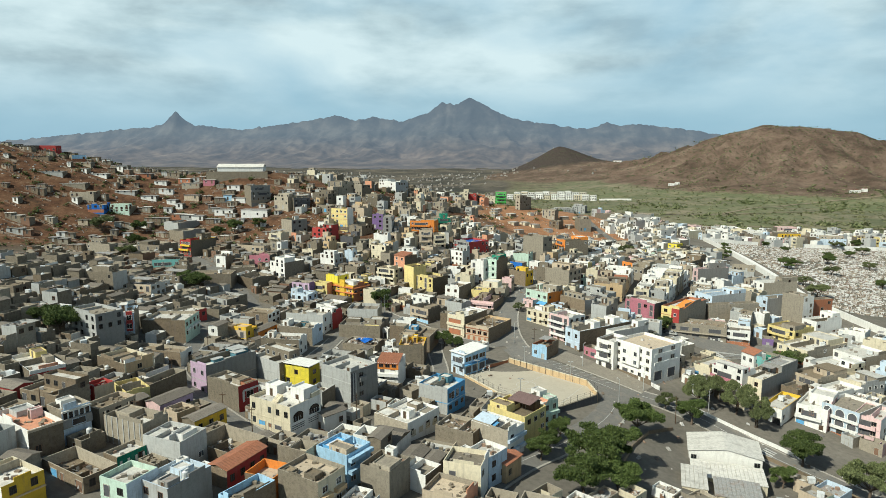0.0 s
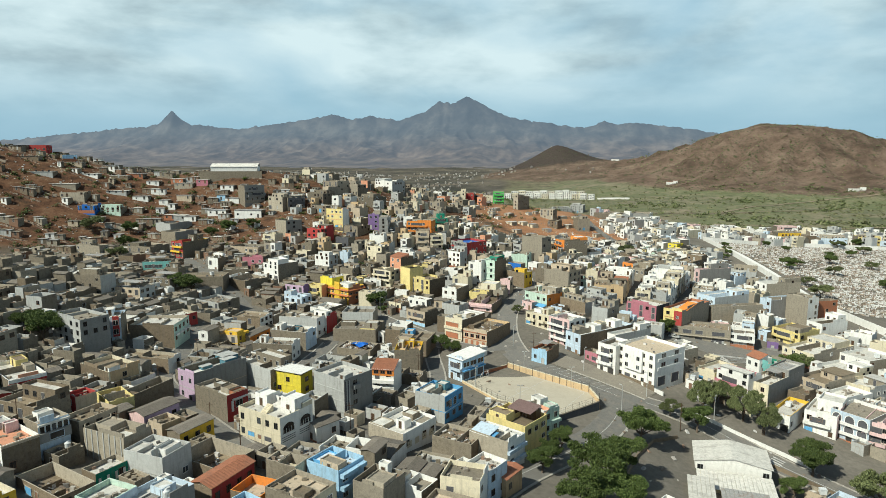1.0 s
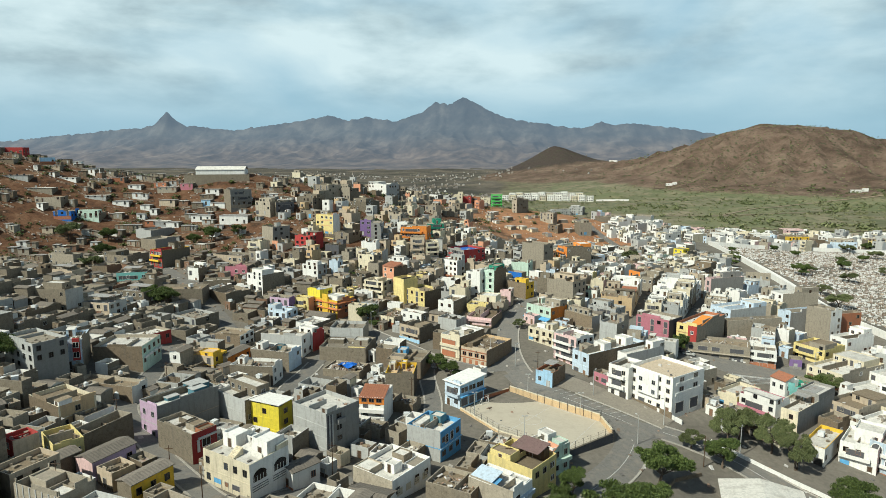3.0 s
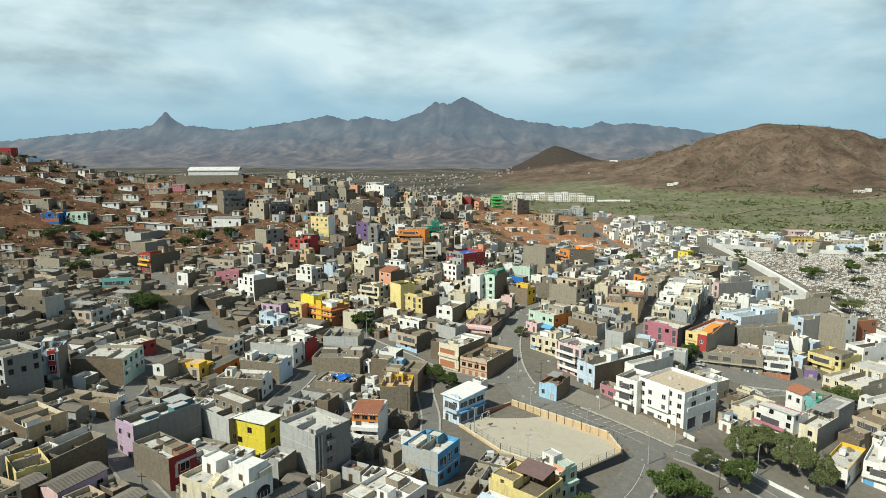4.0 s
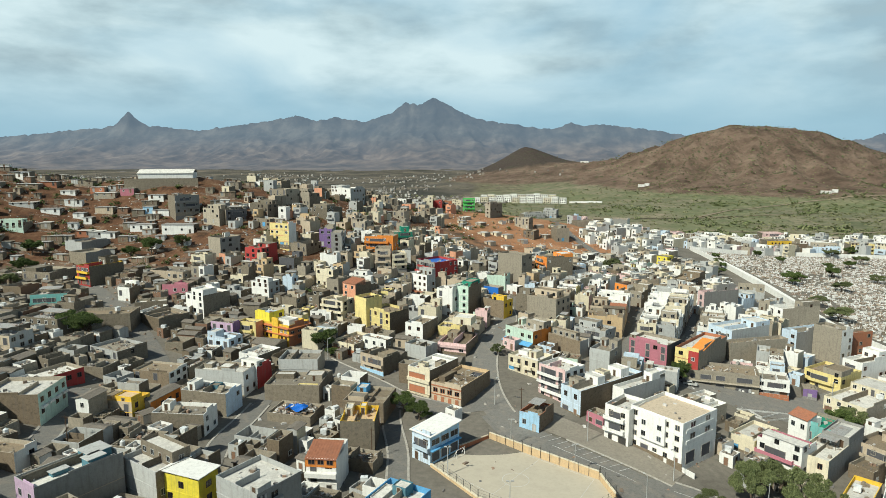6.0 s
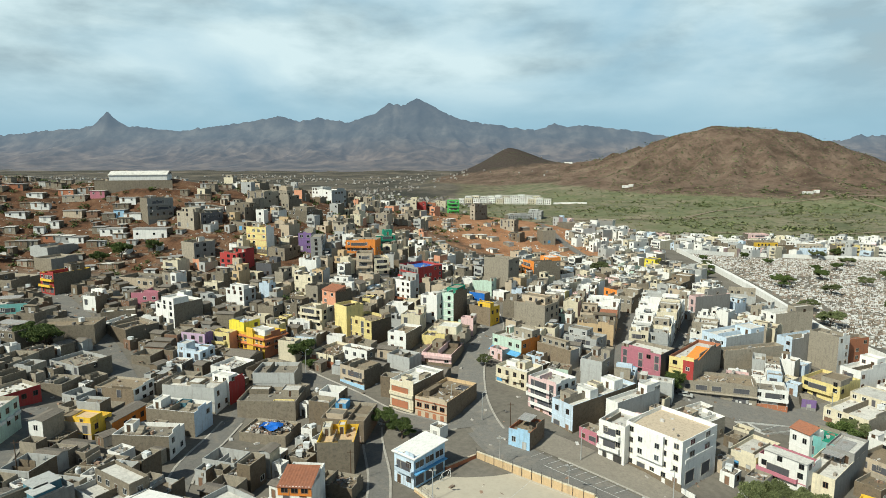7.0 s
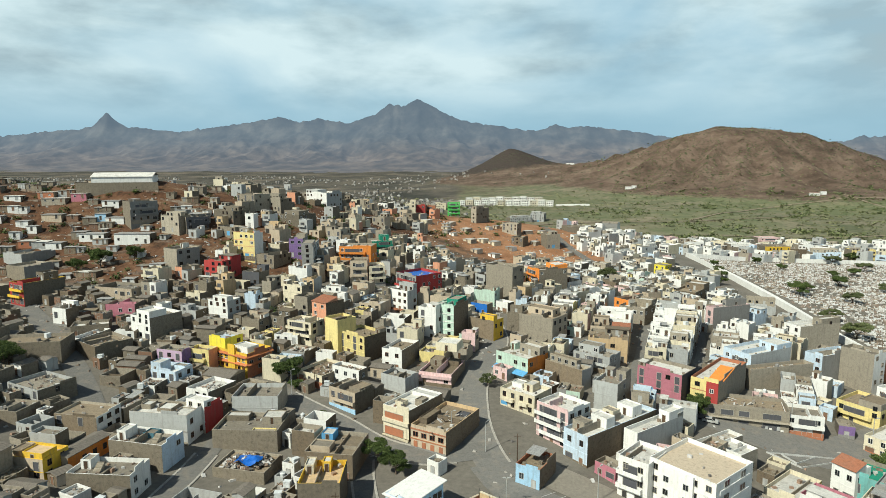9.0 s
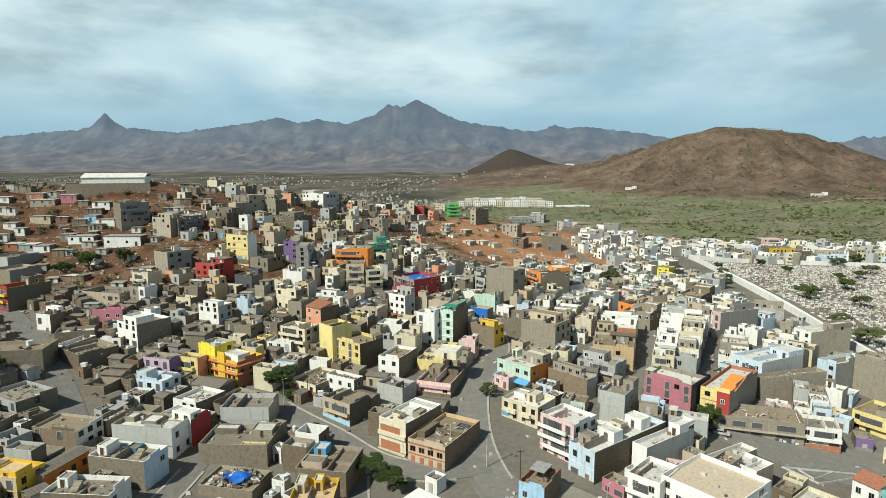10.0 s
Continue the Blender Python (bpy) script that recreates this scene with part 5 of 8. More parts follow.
house(101.3, 214.3, -66, 5.5, 5.4, 7.6, "white", "white", floors=2, deck="tile", top="r", z=-8.0)
house(98.6, 186.3, -44, 5.6, 16.1, 4.6, "white", "white", floors=1, deck="deckwhite", top="t", trim="gold", z=-11.4)
arcade_house = house(116.1, 180.8, -55, 10.4, 13.0, 8.6, "paleblue", "palegrey", floors=3, deck="deck", win=(0,0), trim="white", z=-13.6)
house(108.4, 184.9, -40, 8.4, 13.0, 6.6, "white", "rose", floors=2, deck="deckwhite", top="bu", z=-12.7)
house(119.9, 176.7, -45, 6.9, 12.0, 8.4, "rose", "white", floors=3, deck="deckwhite", top="b", z=-14.1)
house(121.0, 209.0, -62, 9.8, 15.1, 5.4, "sand", "rawlight", floors=2, deck="deckbrown", top="u", z=-10.6)
house(130.0, 216.5, -64, 11.6, 15.6, 4.7, "white", "cream", floors=2, deck="deckwhite", top="us", z=-9.3)
house(132.4, 205.7, -66, 10.0, 11.4, 5.6, "cream", "palegrey", floors=2, deck="deckwhite", top="tu", z=-11.5)
house(131.9, 235.2, -60, 12.0, 24.0, 4.5, "cream", "rawlight", floors=2, deck="deckwhite", top="ut", z=-7.2)
house(120.8, 197.5, -60, 7.9, 16.2, 5.2, "white", "white", floors=2, deck="deckwhite", top="s", z=-11.9)
house(147.2, 230.0, -65, 11.1, 15.3, 5.0, "white", "rawlight", floors=2, deck="deckwhite", top="t", z=-9.1)
house(109.2, 199.3, -59, 5.7, 7.7, 4.0, "rawbrown", "rawbrown", floors=1, deck="deckbrown", z=-10.7)
gold_house = house(-55.5, 275.4, -34, 17.1, 9.8, 5.6, "gold", "terracotta", floors=3, deck="deckwhite", win=(0,1), trim="gold", z=4.5)
house(-60.8, 277.6, -33, 7.6, 7.0, 8.4, "lemon", "lemon", floors=3, deck="paleblue", win=(0.4,0.4), z=4.9)
house(-66.5, 272.9, -21, 7.5, 4.2, 6.4, "yellow", "salmon", floors=2, deck="deckbrown", top="b", z=4.1)
house(-32.0, 302.2, -39, 7.5, 8.5, 10.5, "salmon", "rawbrown", floors=4, deck="salmon", top="r", win=(1,0), z=8.3)
house(-38.6, 294.7, -29, 10.4, 7.2, 6.5, "cream", "cream", floors=3, deck="deckwhite", top="b", z=7.2)
house(-25.9, 289.9, -47, 7.5, 7.6, 10.1, "yellow", "yellow", floors=4, deck="deckbrown", win=(0,0), z=5.6)
house(-18.0, 286.1, -43, 12.8, 9.7, 7.1, "yellow", "rawbrown", floors=3, deck="deckbrown", top="s", win=(1,0), z=4.7)
house(-46.8, 322.0, -31, 9.9, 6.2, 7.2, "cream", "raw", floors=3, deck="deckwhite", top="ts", z=13.6)
house(-41.4, 312.7, -29, 6.2, 7.4, 7.3, "rawlight", "rawlight", floors=3, deck="deck", z=11.1)
house(-70.1, 305.7, -25, 8.9, 6.7, 6.9, "white", "palegrey", floors=3, deck="deckwhite", top="u", z=11.8)
house(-88.4, 291.1, -33, 10.6, 12.1, 7.1, "white", "raw", floors=3, deck="deck", top="u", win=(1,0), z=10.1)
house(-81.7, 341.1, -25, 9.8, 10.8, 6.7, "red", "red", floors=3, deck="deck", top="u", z=21.0)
house(-28.7, 371.4, -8, 14.7, 12.0, 8.4, "orange", "orange", floors=3, deck="deckwhite", top="b", z=20.6)
house(-20.7, 397.5, 16, 10.4, 12.0, 6.7, "darkgreen", "green", floors=3, deck="deckwhite", top="u", z=21.3)
house(-25.7, 349.7, 1, 7.4, 10.0, 9.1, "sand", "salmon", floors=3, deck="deckbrown", top="b", z=16.8)
house(-19.3, 350.5, 17, 7.0, 10.0, 7.4, "cream", "cream", floors=3, deck="deck", top="b", z=16.0)
house(-0.1, 347.2, -51, 14.1, 13.9, 7.5, "grey", "red", floors=3, deck="tarp_blue", top="b", trim="red", z=12.9)
house(-6.4, 323.4, -40, 10.9, 5.6, 8.0, "white", "palegrey", floors=3, deck="deckwhite", top="u", z=10.3)
house(5.0, 300.3, -32, 7.3, 5.2, 11.0, "white", "white", floors=4, deck="deckwhite", top="s", z=5.7)
mint_tower = house(12.6, 303.0, -30, 7.6, 11.5, 11.4, "mint", "rawbrown", floors=4, deck="deck", win=(1.2,0), trim="mint", z=6.2)
house(37.8, 353.8, -45, 14.7, 8.0, 14.0, "rawlight", "rawlight", floors=5, deck="deck", top="c", win=(0,1), z=8.3)
house(59.6, 369.2, -70, 11.0, 14.9, 11.5, "orange", "raw", floors=4, deck="deckwhite", top="u", win=(1,1), z=6.9)
house(45.8, 301.9, -41, 13.7, 10.7, 9.0, "rawlight", "sand", floors=3, deck="deckbrown", top="u", win=(0,1), z=4.3)
awning_house = house(33.7, 272.2, -48, 12.9, 9.8, 6.8, "mint", "orange", floors=2, deck="deckwhite", top="us", z=1.8)
house(46.7, 264.8, -50, 14.0, 4.5, 6.0, "rawbrown", "palegrey", floors=2, deck="deckbrown", top="tu", win=(0,1), z=1.0)
house(65.9, 287.8, -20, 12.8, 12.0, 7.2, "ochre", "sand", floors=2, deck="deckbrown", top="us", z=2.2)
house(66.3, 299.9, -21, 6.2, 10.4, 7.4, "sand", "rawbrown", floors=2, deck="deckbrown", top="u", z=2.8)
house(72.9, 297.3, -21, 6.2, 10.4, 6.4, "sand", "ochre", floors=2, deck="tile", top="r", win=(1, 1), z=2.8)
house(73.4, 308.4, -21, 12.6, 8.0, 7.0, "white", "sand", floors=2, deck="deckwhite", top="us", z=3.2)
house(77.0, 317.2, -21, 12.4, 8.0, 6.6, "white", "white", floors=2, deck="deckwhite", top="ut", z=3.3)


def white_row():
    """Two ranks of narrow white houses, back to back, filling the strip between the two lanes."""
    rng = random.Random(58)
    for rank in (0, 1):
        u = 0.0
        while u < 56:
            d = rng.uniform(4.6, 7.4)
            v = (u + d / 2) / 56
            yaw = -24 - 4 * v
            lx, ly, rx, ry = 73.0 + 26.5 * v, 272.5 + 61 * v, 86.0 + 25.5 * v, 271.0 + 49 * v
            f = 0.25 + 0.5 * rank
            wide = 0.5 * (math.hypot(rx - lx, ry - ly) - 0.2)
            storeys = rng.choice((2, 3, 3, 3))
            house(lx + f * (rx - lx), ly + f * (ry - ly), yaw, wide, d - 0.15, storeys * 2.65, rng.choice(("white", "white", "white", "white", "palegrey", "cream")), "white" if rng.random() < 0.75 else "rawlight", left="white", back="white", floors=storeys,
                  deck="deckwhite", top=rng.choice(("u", "us", "t", "ut", "s", "um")), parapet=rng.choice((0.5, 0.8, 1.0)), win=(0.5 if u < 5 else 0, 1, 1))
            u += d


white_row()
house(58.8, 276.6, -40, 12.5, 8.4, 4.8, "palegrey", "palegrey", floors=2, deck="deck", top="uj", z=2.3)
house(55.8, 248.5, -38, 6.7, 9.9, 9.2, "palegrey", "rawlight", floors=3, deck="deck", top="su", win=(0,1), z=-0.8)
# pink house; the dark paint on its right wall is that side's shade
house(75.5, 260.3, -46, 13.7, 9.8, 7.5, "pink", "dark", floors=3, deck="deckwhite", top="s", win=(0.3,0), z=-0.1)
red_yellow = house(91.3, 259.9, -44, 7.8, 24.0, 8.6, "yellow", "rawlight", floors=3, deck="deckwhite", top="", win=(0.4,0), trim="terracotta", z=-2.1)
house(126.6, 329.1, -71, 4.0, 19.0, 9.4, "rose", "grey", floors=3, deck="deckwhite", top="u", win=(1,0), z=-0.1)
house(151.0, 355.4, -26, 17.5, 9.0, 6.6, "palegrey", "rawlight", floors=2, deck="deck", top="u", z=-2.8)
house(154.2, 316.9, -73, 7.7, 19.8, 8.2, "white", "rawlight", floors=3, deck="deckwhite", top="u", win=(1,0), z=-3.1)
house(113.7, 280.9, -65, 10.5, 19.5, 7.2, "paleblue", "palegrey", floors=2, deck="deckwhite", top="ut", win=(1.5, 0), z=-0.5)
house(115.0, 270.6, -76, 4.0, 24.0, 5.6, "raw", "rawlight", floors=2, deck="deckbrown", top="tj", win=(0,0), z=-1.6)
house(138.5, 280.7, -70, 6.4, 15.9, 8.8, "paleblue", "grey", floors=3, deck="deckwhite", win=(1,0), z=-3.7)
house(144.7, 274.1, -64, 10.4, 6.4, 13.0, "rawlight", "white", floors=5, deck="deck", win=(0,1), z=-5.2)
house(155.3, 277.1, -73, 4.0, 10.6, 10.6, "salmon", "terracotta", floors=4, deck="tile", top="b", z=-5.4)
house(131.7, 251.9, -59, 11.6, 12.5, 5.6, "yellow", "yellow", floors=2, deck="deckbrown", top="u", z=-6.2)
house(148.5, 260.7, -66, 6.8, 14.6, 6.4, "white", "white", floors=2, deck="deckwhite", top="u", z=-6.1)
house(-143.1, 282.1, 15, 12.2, 9.0, 6.2, "teal", "raw", floors=2, deck="deckwhite", top="m", win=(1,0), z=12.9)
house(-146.2, 321.3, -29, 9.0, 15.7, 7.4, "red", "raw", floors=3, deck="deck", top="u", win=(1,0), trim="gold", z=15.8)
house(-175.9, 364.9, -28, 13.7, 15.0, 3.2, "palegrey", "grey", floors=2, deck="deck", win=(0,0), z=24.4)
house(-166.8, 350.1, -26, 12.1, 12.7, 4.2, "raw", "grey", floors=2, deck="deck", win=(0,0), z=20.2)
house(-121.4, 295.6, -19, 6.0, 5.3, 6.0, "white", "rawbrown", floors=2, deck="deckwhite", top="u", z=12.4)
house(-142.6, 231.4, -11, 13.1, 7.6, 7.3, "raw", "palegrey", floors=3, deck="deckwhite", top="u", z=15.2)
house(-131.0, 236.7, -11, 14.7, 8.6, 4.6, "sand", "palegrey", floors=2, deck="tin", top="m", z=12.3)
house(-129.7, 258.5, -16, 15.5, 8.5, 4.4, "raw", "raw", floors=2, deck="tin", top="mj", z=11.9)
house(-169.7, 323.0, -17, 15.3, 13.4, 5.4, "raw", "raw", floors=2, deck="deck", top="u", z=14.8)
house(-197.2, 317.4, -15, 15.8, 5.8, 5.4, "rawlight", "rawlight", floors=2, deck="deckwhite", top="u", z=15.5)
house(-172.9, 279.4, -11, 15.4, 7.0, 4.4, "sand", "sand", floors=1, deck="tin", top="m", z=15.8)
house(-115.0, 323.9, -19, 17.7, 10.2, 2.9, "sand", "sand", floors=1, deck="deck", z=17.2)
house(-66.5, 335.2, -22, 8.1, 7.0, 5.2, "dark", "raw", floors=2, deck="deckwhite", top="u", z=18.5)
house(-48.2, 300.9, -29, 8.2, 7.2, 5.0, "raw", "raw", floors=2, deck="deckbrown", top="ut", z=9.1)
house(-56.9, 298.1, -25, 7.4, 5.7, 4.6, "raw", "raw", floors=2, deck="deckbrown", top="s", z=9.1)
house(-76.3, 360.6, -27, 12.0, 5.5, 11.0, "yellow", "white", floors=4, deck="deckwhite", top="u", trim="salmon", win=(1,0), z=25.6)
house(-55.8, 369.0, -2, 6.3, 10.0, 7.9, "violet", "grey", floors=3, deck="deck", top="u", z=25.0)
house(-48.6, 359.9, 4, 5.0, 24.0, 9.1, "grey", "palegrey", floors=4, deck="deck", top="u", z=22.1)
house(-140.6, 399.1, 44, 13.3, 10.0, 9.6, "grey", "grey", floors=3, deck="deck", top="t", z=38.4)
house(-118.9, 388.0, -27, 11.9, 7.1, 7.2, "rawlight", "raw", floors=3, deck="deck", top="cu", z=34.4)
house(-110.4, 390.4, 35, 10.7, 9.0, 6.0, "dark", "raw", floors=2, deck="deck", top="m", z=34.9)
house(-102.4, 351.3, -37, 9.9, 10.7, 7.1, "rawlight", "grey", floors=3, deck="deck", top="s", win=(0,1), z=24.0)
house(24.4, 597.3, -2, 10.0, 12.0, 12.0, "green", "green", floors=4, deck="deck", top="c", z=20.9)
house(-9.7, 562.4, -2, 7.6, 12.0, 9.0, "cream", "raw", floors=3, deck="deckwhite", top="u", z=25.3)
house(-2.3, 570.1, -2, 7.7, 12.0, 8.6, "red", "raw", floors=3, deck="deck", z=24.2)
house(5.4, 579.2, -2, 7.9, 12.0, 8.4, "terracotta", "raw", floors=3, deck="deck", z=23.2)
house(21.7, 1063.6, -2, 16.6, 12.0, 9.4, "cream", "raw", floors=3, deck="deckwhite", top="u", z=-11.9)
house(43.9, 569.6, -40, 5.2, 16.9, 11.0, "rawlight", "raw", floors=4, deck="deck", top="cu", z=18.9)
house(89.4, 516.8, 14, 10.0, 10.0, 8.8, "rawlight", "grey", floors=3, deck="deckwhite", top="u", z=7.1)
house(65.3, 541.7, -43, 13.4, 5.6, 7.2, "rawlight", "raw", floors=3, deck="deck", top="c", z=13.8)
house(67.7, 516.6, -34, 9.0, 8.0, 4.8, "rawbrown", "rawbrown", floors=2, deck="deckbrown", z=9.2)
house(117.6, 870.1, 17, 30.0, 12.0, 6.2, "palegrey", "raw", floors=2, deck="deckwhite", top="u", z=-12.1)
house(143.9, 883.2, -17, 17.3, 24.0, 9.4, "palegrey", "grey", floors=3, deck="deckwhite", top="u", z=-11.8)
house(122.3, 584.3, 12, 18.3, 12.0, 5.1, "rawlight", "rawlight", floors=2, deck="deck", win=(0,0), z=9.0)
house(198.9, 753.1, -24, 19.7, 24.0, 10.0, "grey", "white", floors=3, deck="deck", top="c", win=(0,1), z=-11.3)
house(153.4, 503.2, -68, 4.7, 13.5, 9.0, "white", "palegrey", floors=3, deck="deckwhite", top="u", z=-0.2)
house(277.4, 568.8, -4, 19.2, 14.0, 10.0, "gold", "sand", floors=3, deck="deckbrown", top="c", z=-10.6)
house(258.8, 586.8, -2, 19.0, 12.0, 9.4, "white", "white", floors=3, deck="deckwhite", top="b", z=-10.9)
house(257.6, 577.6, -2, 21.5, 9.0, 8.0, "raw", "raw", floors=3, deck="deck", win=(0,0), z=-10.6)
house(299.3, 578.4, -15, 17.6, 14.0, 7.0, "rawbrown", "raw", floors=2, deck="deck", win=(0,0), z=-11.1)
house(307.6, 552.2, -11, 20.0, 12.0, 7.4, "paleblue", "raw", floors=3, deck="deckwhite", top="u", z=-10.7)
house(308.0, 580.3, -6, 11.5, 10.0, 10.0, "white", "palegrey", floors=3, deck="deckwhite", z=-11.3)
house(339.6, 557.8, -10, 17.2, 12.0, 9.0, "yellow", "yellow", floors=3, deck="deckwhite", top="u", z=-11.3)
house(221.9, 594.7, -2, 15.9, 14.0, 9.0, "white", "raw", floors=3, deck="deckwhite", top="u", z=-9.4)
house(251.1, 627.0, 1, 16.5, 12.0, 8.6, "white", "white", floors=3, deck="deckwhite", top="u", z=-11.3)
house(312.8, 646.3, -4, 19.1, 12.0, 8.0, "rose", "raw", floors=3, deck="deckwhite", top="b", z=-11.9)
house(89.8, 330.2, -41, 10.8, 12.2, 6.4, "rawlight", "raw", floors=2, deck="deckwhite", top="u", z=3.2)
house(88.6, 338.6, -58, 7.5, 9.2, 6.8, "orange", "white", floors=2, deck="salmon", top="u", z=3.8)
house(106.0, 445.1, -45, 9.4, 13.3, 6.8, "white", "raw", floors=2, deck="deckwhite", top="u", z=-2.1)
house(95.5, 450.9, -52, 5.9, 7.0, 8.0, "white", "raw", floors=3, deck="deckwhite", top="b", z=-1.6)
house(132.1, 377.9, -43, 10.2, 18.5, 6.2, "rawbrown", "rawbrown", floors=2, deck="deckbrown", top="u", z=-0.2)
house(147.7, 451.6, -48, 9.5, 13.4, 6.0, "lemon", "raw", floors=2, deck="deck", top="u", z=-2.7)
house(-228.9, 367.9, 6, 9.5, 9.0, 3.1, "royal", "royal", floors=2, deck="deckwhite", z=34.2)
house(-299.5, 428.3, 9, 11.5, 8.0, 4.3, "red", "red", floors=1, deck="tile", z=69.4)
house(-276.0, 422.7, 44, 8.8, 8.0, 2.9, "skyblue", "white", floors=1, deck="tin", z=64.2)
house(-217.7, 374.0, 5, 12.1, 9.0, 2.4, "mint", "raw", floors=2, deck="deckwhite", top="u", z=33.4)
house(-64.1, 492.9, -37, 18.7, 13.7, 9.0, "white", "palegrey", floors=3, deck="deckwhite", top="uc", z=37.9)
house(-80.0, 432.1, -35, 14.1, 8.2, 6.2, "rawlight", "raw", floors=3, deck="deck", top="u", z=40.8)
house(-92.3, 429.3, -33, 13.9, 11.1, 6.4, "raw", "rawlight", floors=3, deck="deck", top="c", z=43.1)
house(-65.2, 414.4, -34, 14.3, 12.1, 5.1, "raw", "raw", floors=2, deck="deck", top="u", z=34.8)
house(-95.8, 401.0, -32, 14.2, 10.3, 5.6, "raw", "raw", floors=3, deck="deck", top="u", z=37.4)
house(-113.6, 397.5, -31, 13.5, 9.1, 4.3, "grey", "grey", floors=2, deck="deck", top="u", z=37.4)
house(-91.2, 384.8, -33, 12.8, 6.4, 3.7, "raw", "raw", floors=2, deck="deck", top="t", z=32.9)
house(-65.8, 358.7, -30, 13.0, 10.9, 3.2, "raw", "raw", floors=2, deck="deck", z=24.1)
house(-42.3, 402.5, -28, 8.8, 8.3, 5.9, "rawlight", "rawlight", floors=2, deck="deck", top="u", z=27.4)
house(-57.0, 241.5, -25, 10.5, 6.5, 6.6, "white", "red", floors=2, deck="deckwhite", top="u", z=-1.0)
house(107.0, 243.3, -22, 9.3, 9.0, 4.9, "white", "rawlight", floors=2, deck="deck", top="b", z=-4.6)
house(118.5, 242.1, -23, 3.9, 5.0, 3.0, "violet", "orange", floors=1, deck="deck", z=-6.0)
house(-106.1, 306.6, -1, 10.5, 8.0, 3.6, "pink", "raw", floors=1, deck="pink", z=13.9)
house(-183.3, 377.4, 5, 7.2, 6.0, 1.8, "terracotta", "raw", floors=1, deck="deckwhite", small=True, z=29.1)
house(-177.1, 377.2, 4, 7.2, 6.0, 1.9, "palegrey", "raw", floors=1, deck="deckwhite", small=True, z=28.7)
house(-170.1, 376.1, 3, 7.1, 6.0, 2.0, "white", "raw", floors=1, deck="tin", small=True, z=28.2)
house(-164.3, 386.5, 2, 6.1, 6.0, 1.9, "raw", "raw", floors=1, deck="tin", small=True, z=32.1)
house(-156.4, 383.9, 1, 11.7, 6.0, 2.2, "white", "raw", floors=1, deck="tin", small=True, z=31.3)
house(-134.7, 379.1, -2, 16.9, 7.0, 4.0, "white", "raw", floors=1, deck="tin", small=True, z=30.0)
house(-160.5, 401.6, 0, 5.6, 6.0, 2.6, "skyblue", "raw", floors=1, deck="tin", small=True, z=38.8)
house(-165.6, 400.2, 1, 6.7, 6.0, 1.6, "raw", "raw", floors=1, deck="tin", small=True, z=38.1)
house(-152.6, 399.7, -1, 9.2, 6.0, 1.7, "white", "raw", floors=1, deck="tin", small=True, z=38.0)
house(-198.9, 421.4, 4, 8.1, 6.0, 2.2, "terracotta", "raw", floors=1, deck="deckwhite", small=True, z=49.0)
house(-192.1, 416.3, 3, 12.0, 6.0, 1.6, "rawlight", "raw", floors=1, deck="deckwhite", small=True, z=46.7)
house(-180.7, 419.9, 2, 7.9, 6.0, 2.0, "pink", "raw", floors=1, deck="deckwhite", small=True, z=48.6)
house(-161.4, 414.0, -0, 8.8, 6.0, 1.6, "white", "raw", floors=1, deck="tin", small=True, z=45.5)
house(-185.4, 402.2, 3, 9.6, 6.0, 1.5, "sand", "raw", floors=1, deck="tin", small=True, z=39.6)
house(-195.4, 394.3, 5, 5.7, 6.0, 1.5, "white", "raw", floors=1, deck="tin", small=True, z=37.1)
house(-210.4, 394.2, 7, 9.7, 6.0, 1.5, "white", "raw", floors=1, deck="tin", small=True, z=39.5)
house(-228.8, 422.8, 7, 10.6, 7.0, 1.7, "terracotta", "raw", floors=1, deck="tin", small=True, z=52.6)
house(-213.1, 416.0, 6, 8.2, 6.0, 1.5, "white", "raw", floors=1, deck="deckwhite", small=True, z=48.1)
house(-310.7, 420.3, 11, 14.1, 6.0, 1.6, "dark", "raw", floors=1, deck="tin", small=True, z=72.0)
house(-267.3, 415.8, 9, 11.2, 6.0, 0.9, "sand", "raw", floors=1, deck="deckwhite", small=True, z=61.2)
house(-250.4, 432.0, 5, 11.0, 6.0, 1.5, "white", "raw", floors=1, deck="tin", small=True, z=58.5)
house(-250.5, 406.2, 6, 11.0, 6.0, 0.6, "white", "raw", floors=1, deck="deckwhite", small=True, z=54.2)
house(-236.0, 415.7, 4, 12.0, 6.0, 0.8, "rawbrown", "raw", floors=1, deck="deckwhite", small=True, z=52.6)
house(-290.3, 403.2, 10, 14.9, 6.0, 0.3, "rawbrown", "raw", floors=1, deck="deckwhite", small=True, z=66.1)
house(-275.2, 388.2, 10, 22.7, 7.0, -0.7, "palegrey", "raw", floors=1, deck="deckwhite", small=True, z=57.5)
house(-255.6, 385.0, 8, 17.5, 7.0, -0.0, "rawlight", "raw", floors=1, deck="deckwhite", small=True, z=49.4)
house(-243.4, 377.5, 7, 14.3, 9.0, 2.1, "rawlight", "raw", floors=2, deck="deckwhite", z=42.4)
house(-226.3, 395.4, 5, 12.7, 7.0, 0.6, "palegrey", "raw", floors=1, deck="deckwhite", small=True, z=43.7)
house(-110.1, 290.3, 20, 11.3, 7.0, 3.2, "raw", "raw", floors=1, deck="deckwhite", z=10.9)
house(-96.2, 287.7, -2, 6.5, 7.0, 2.6, "white", "raw", floors=1, deck="deckbrown", z=10.1)
house(-75.0, 272.4, -21, 9.7, 5.4, 5.0, "lilac", "violet", floors=2, deck="deck", z=5.6)
house(-49.5, 256.7, -28, 7.3, 12.5, 2.5, "raw", "raw", floors=1, deck="deckbrown", z=1.1)
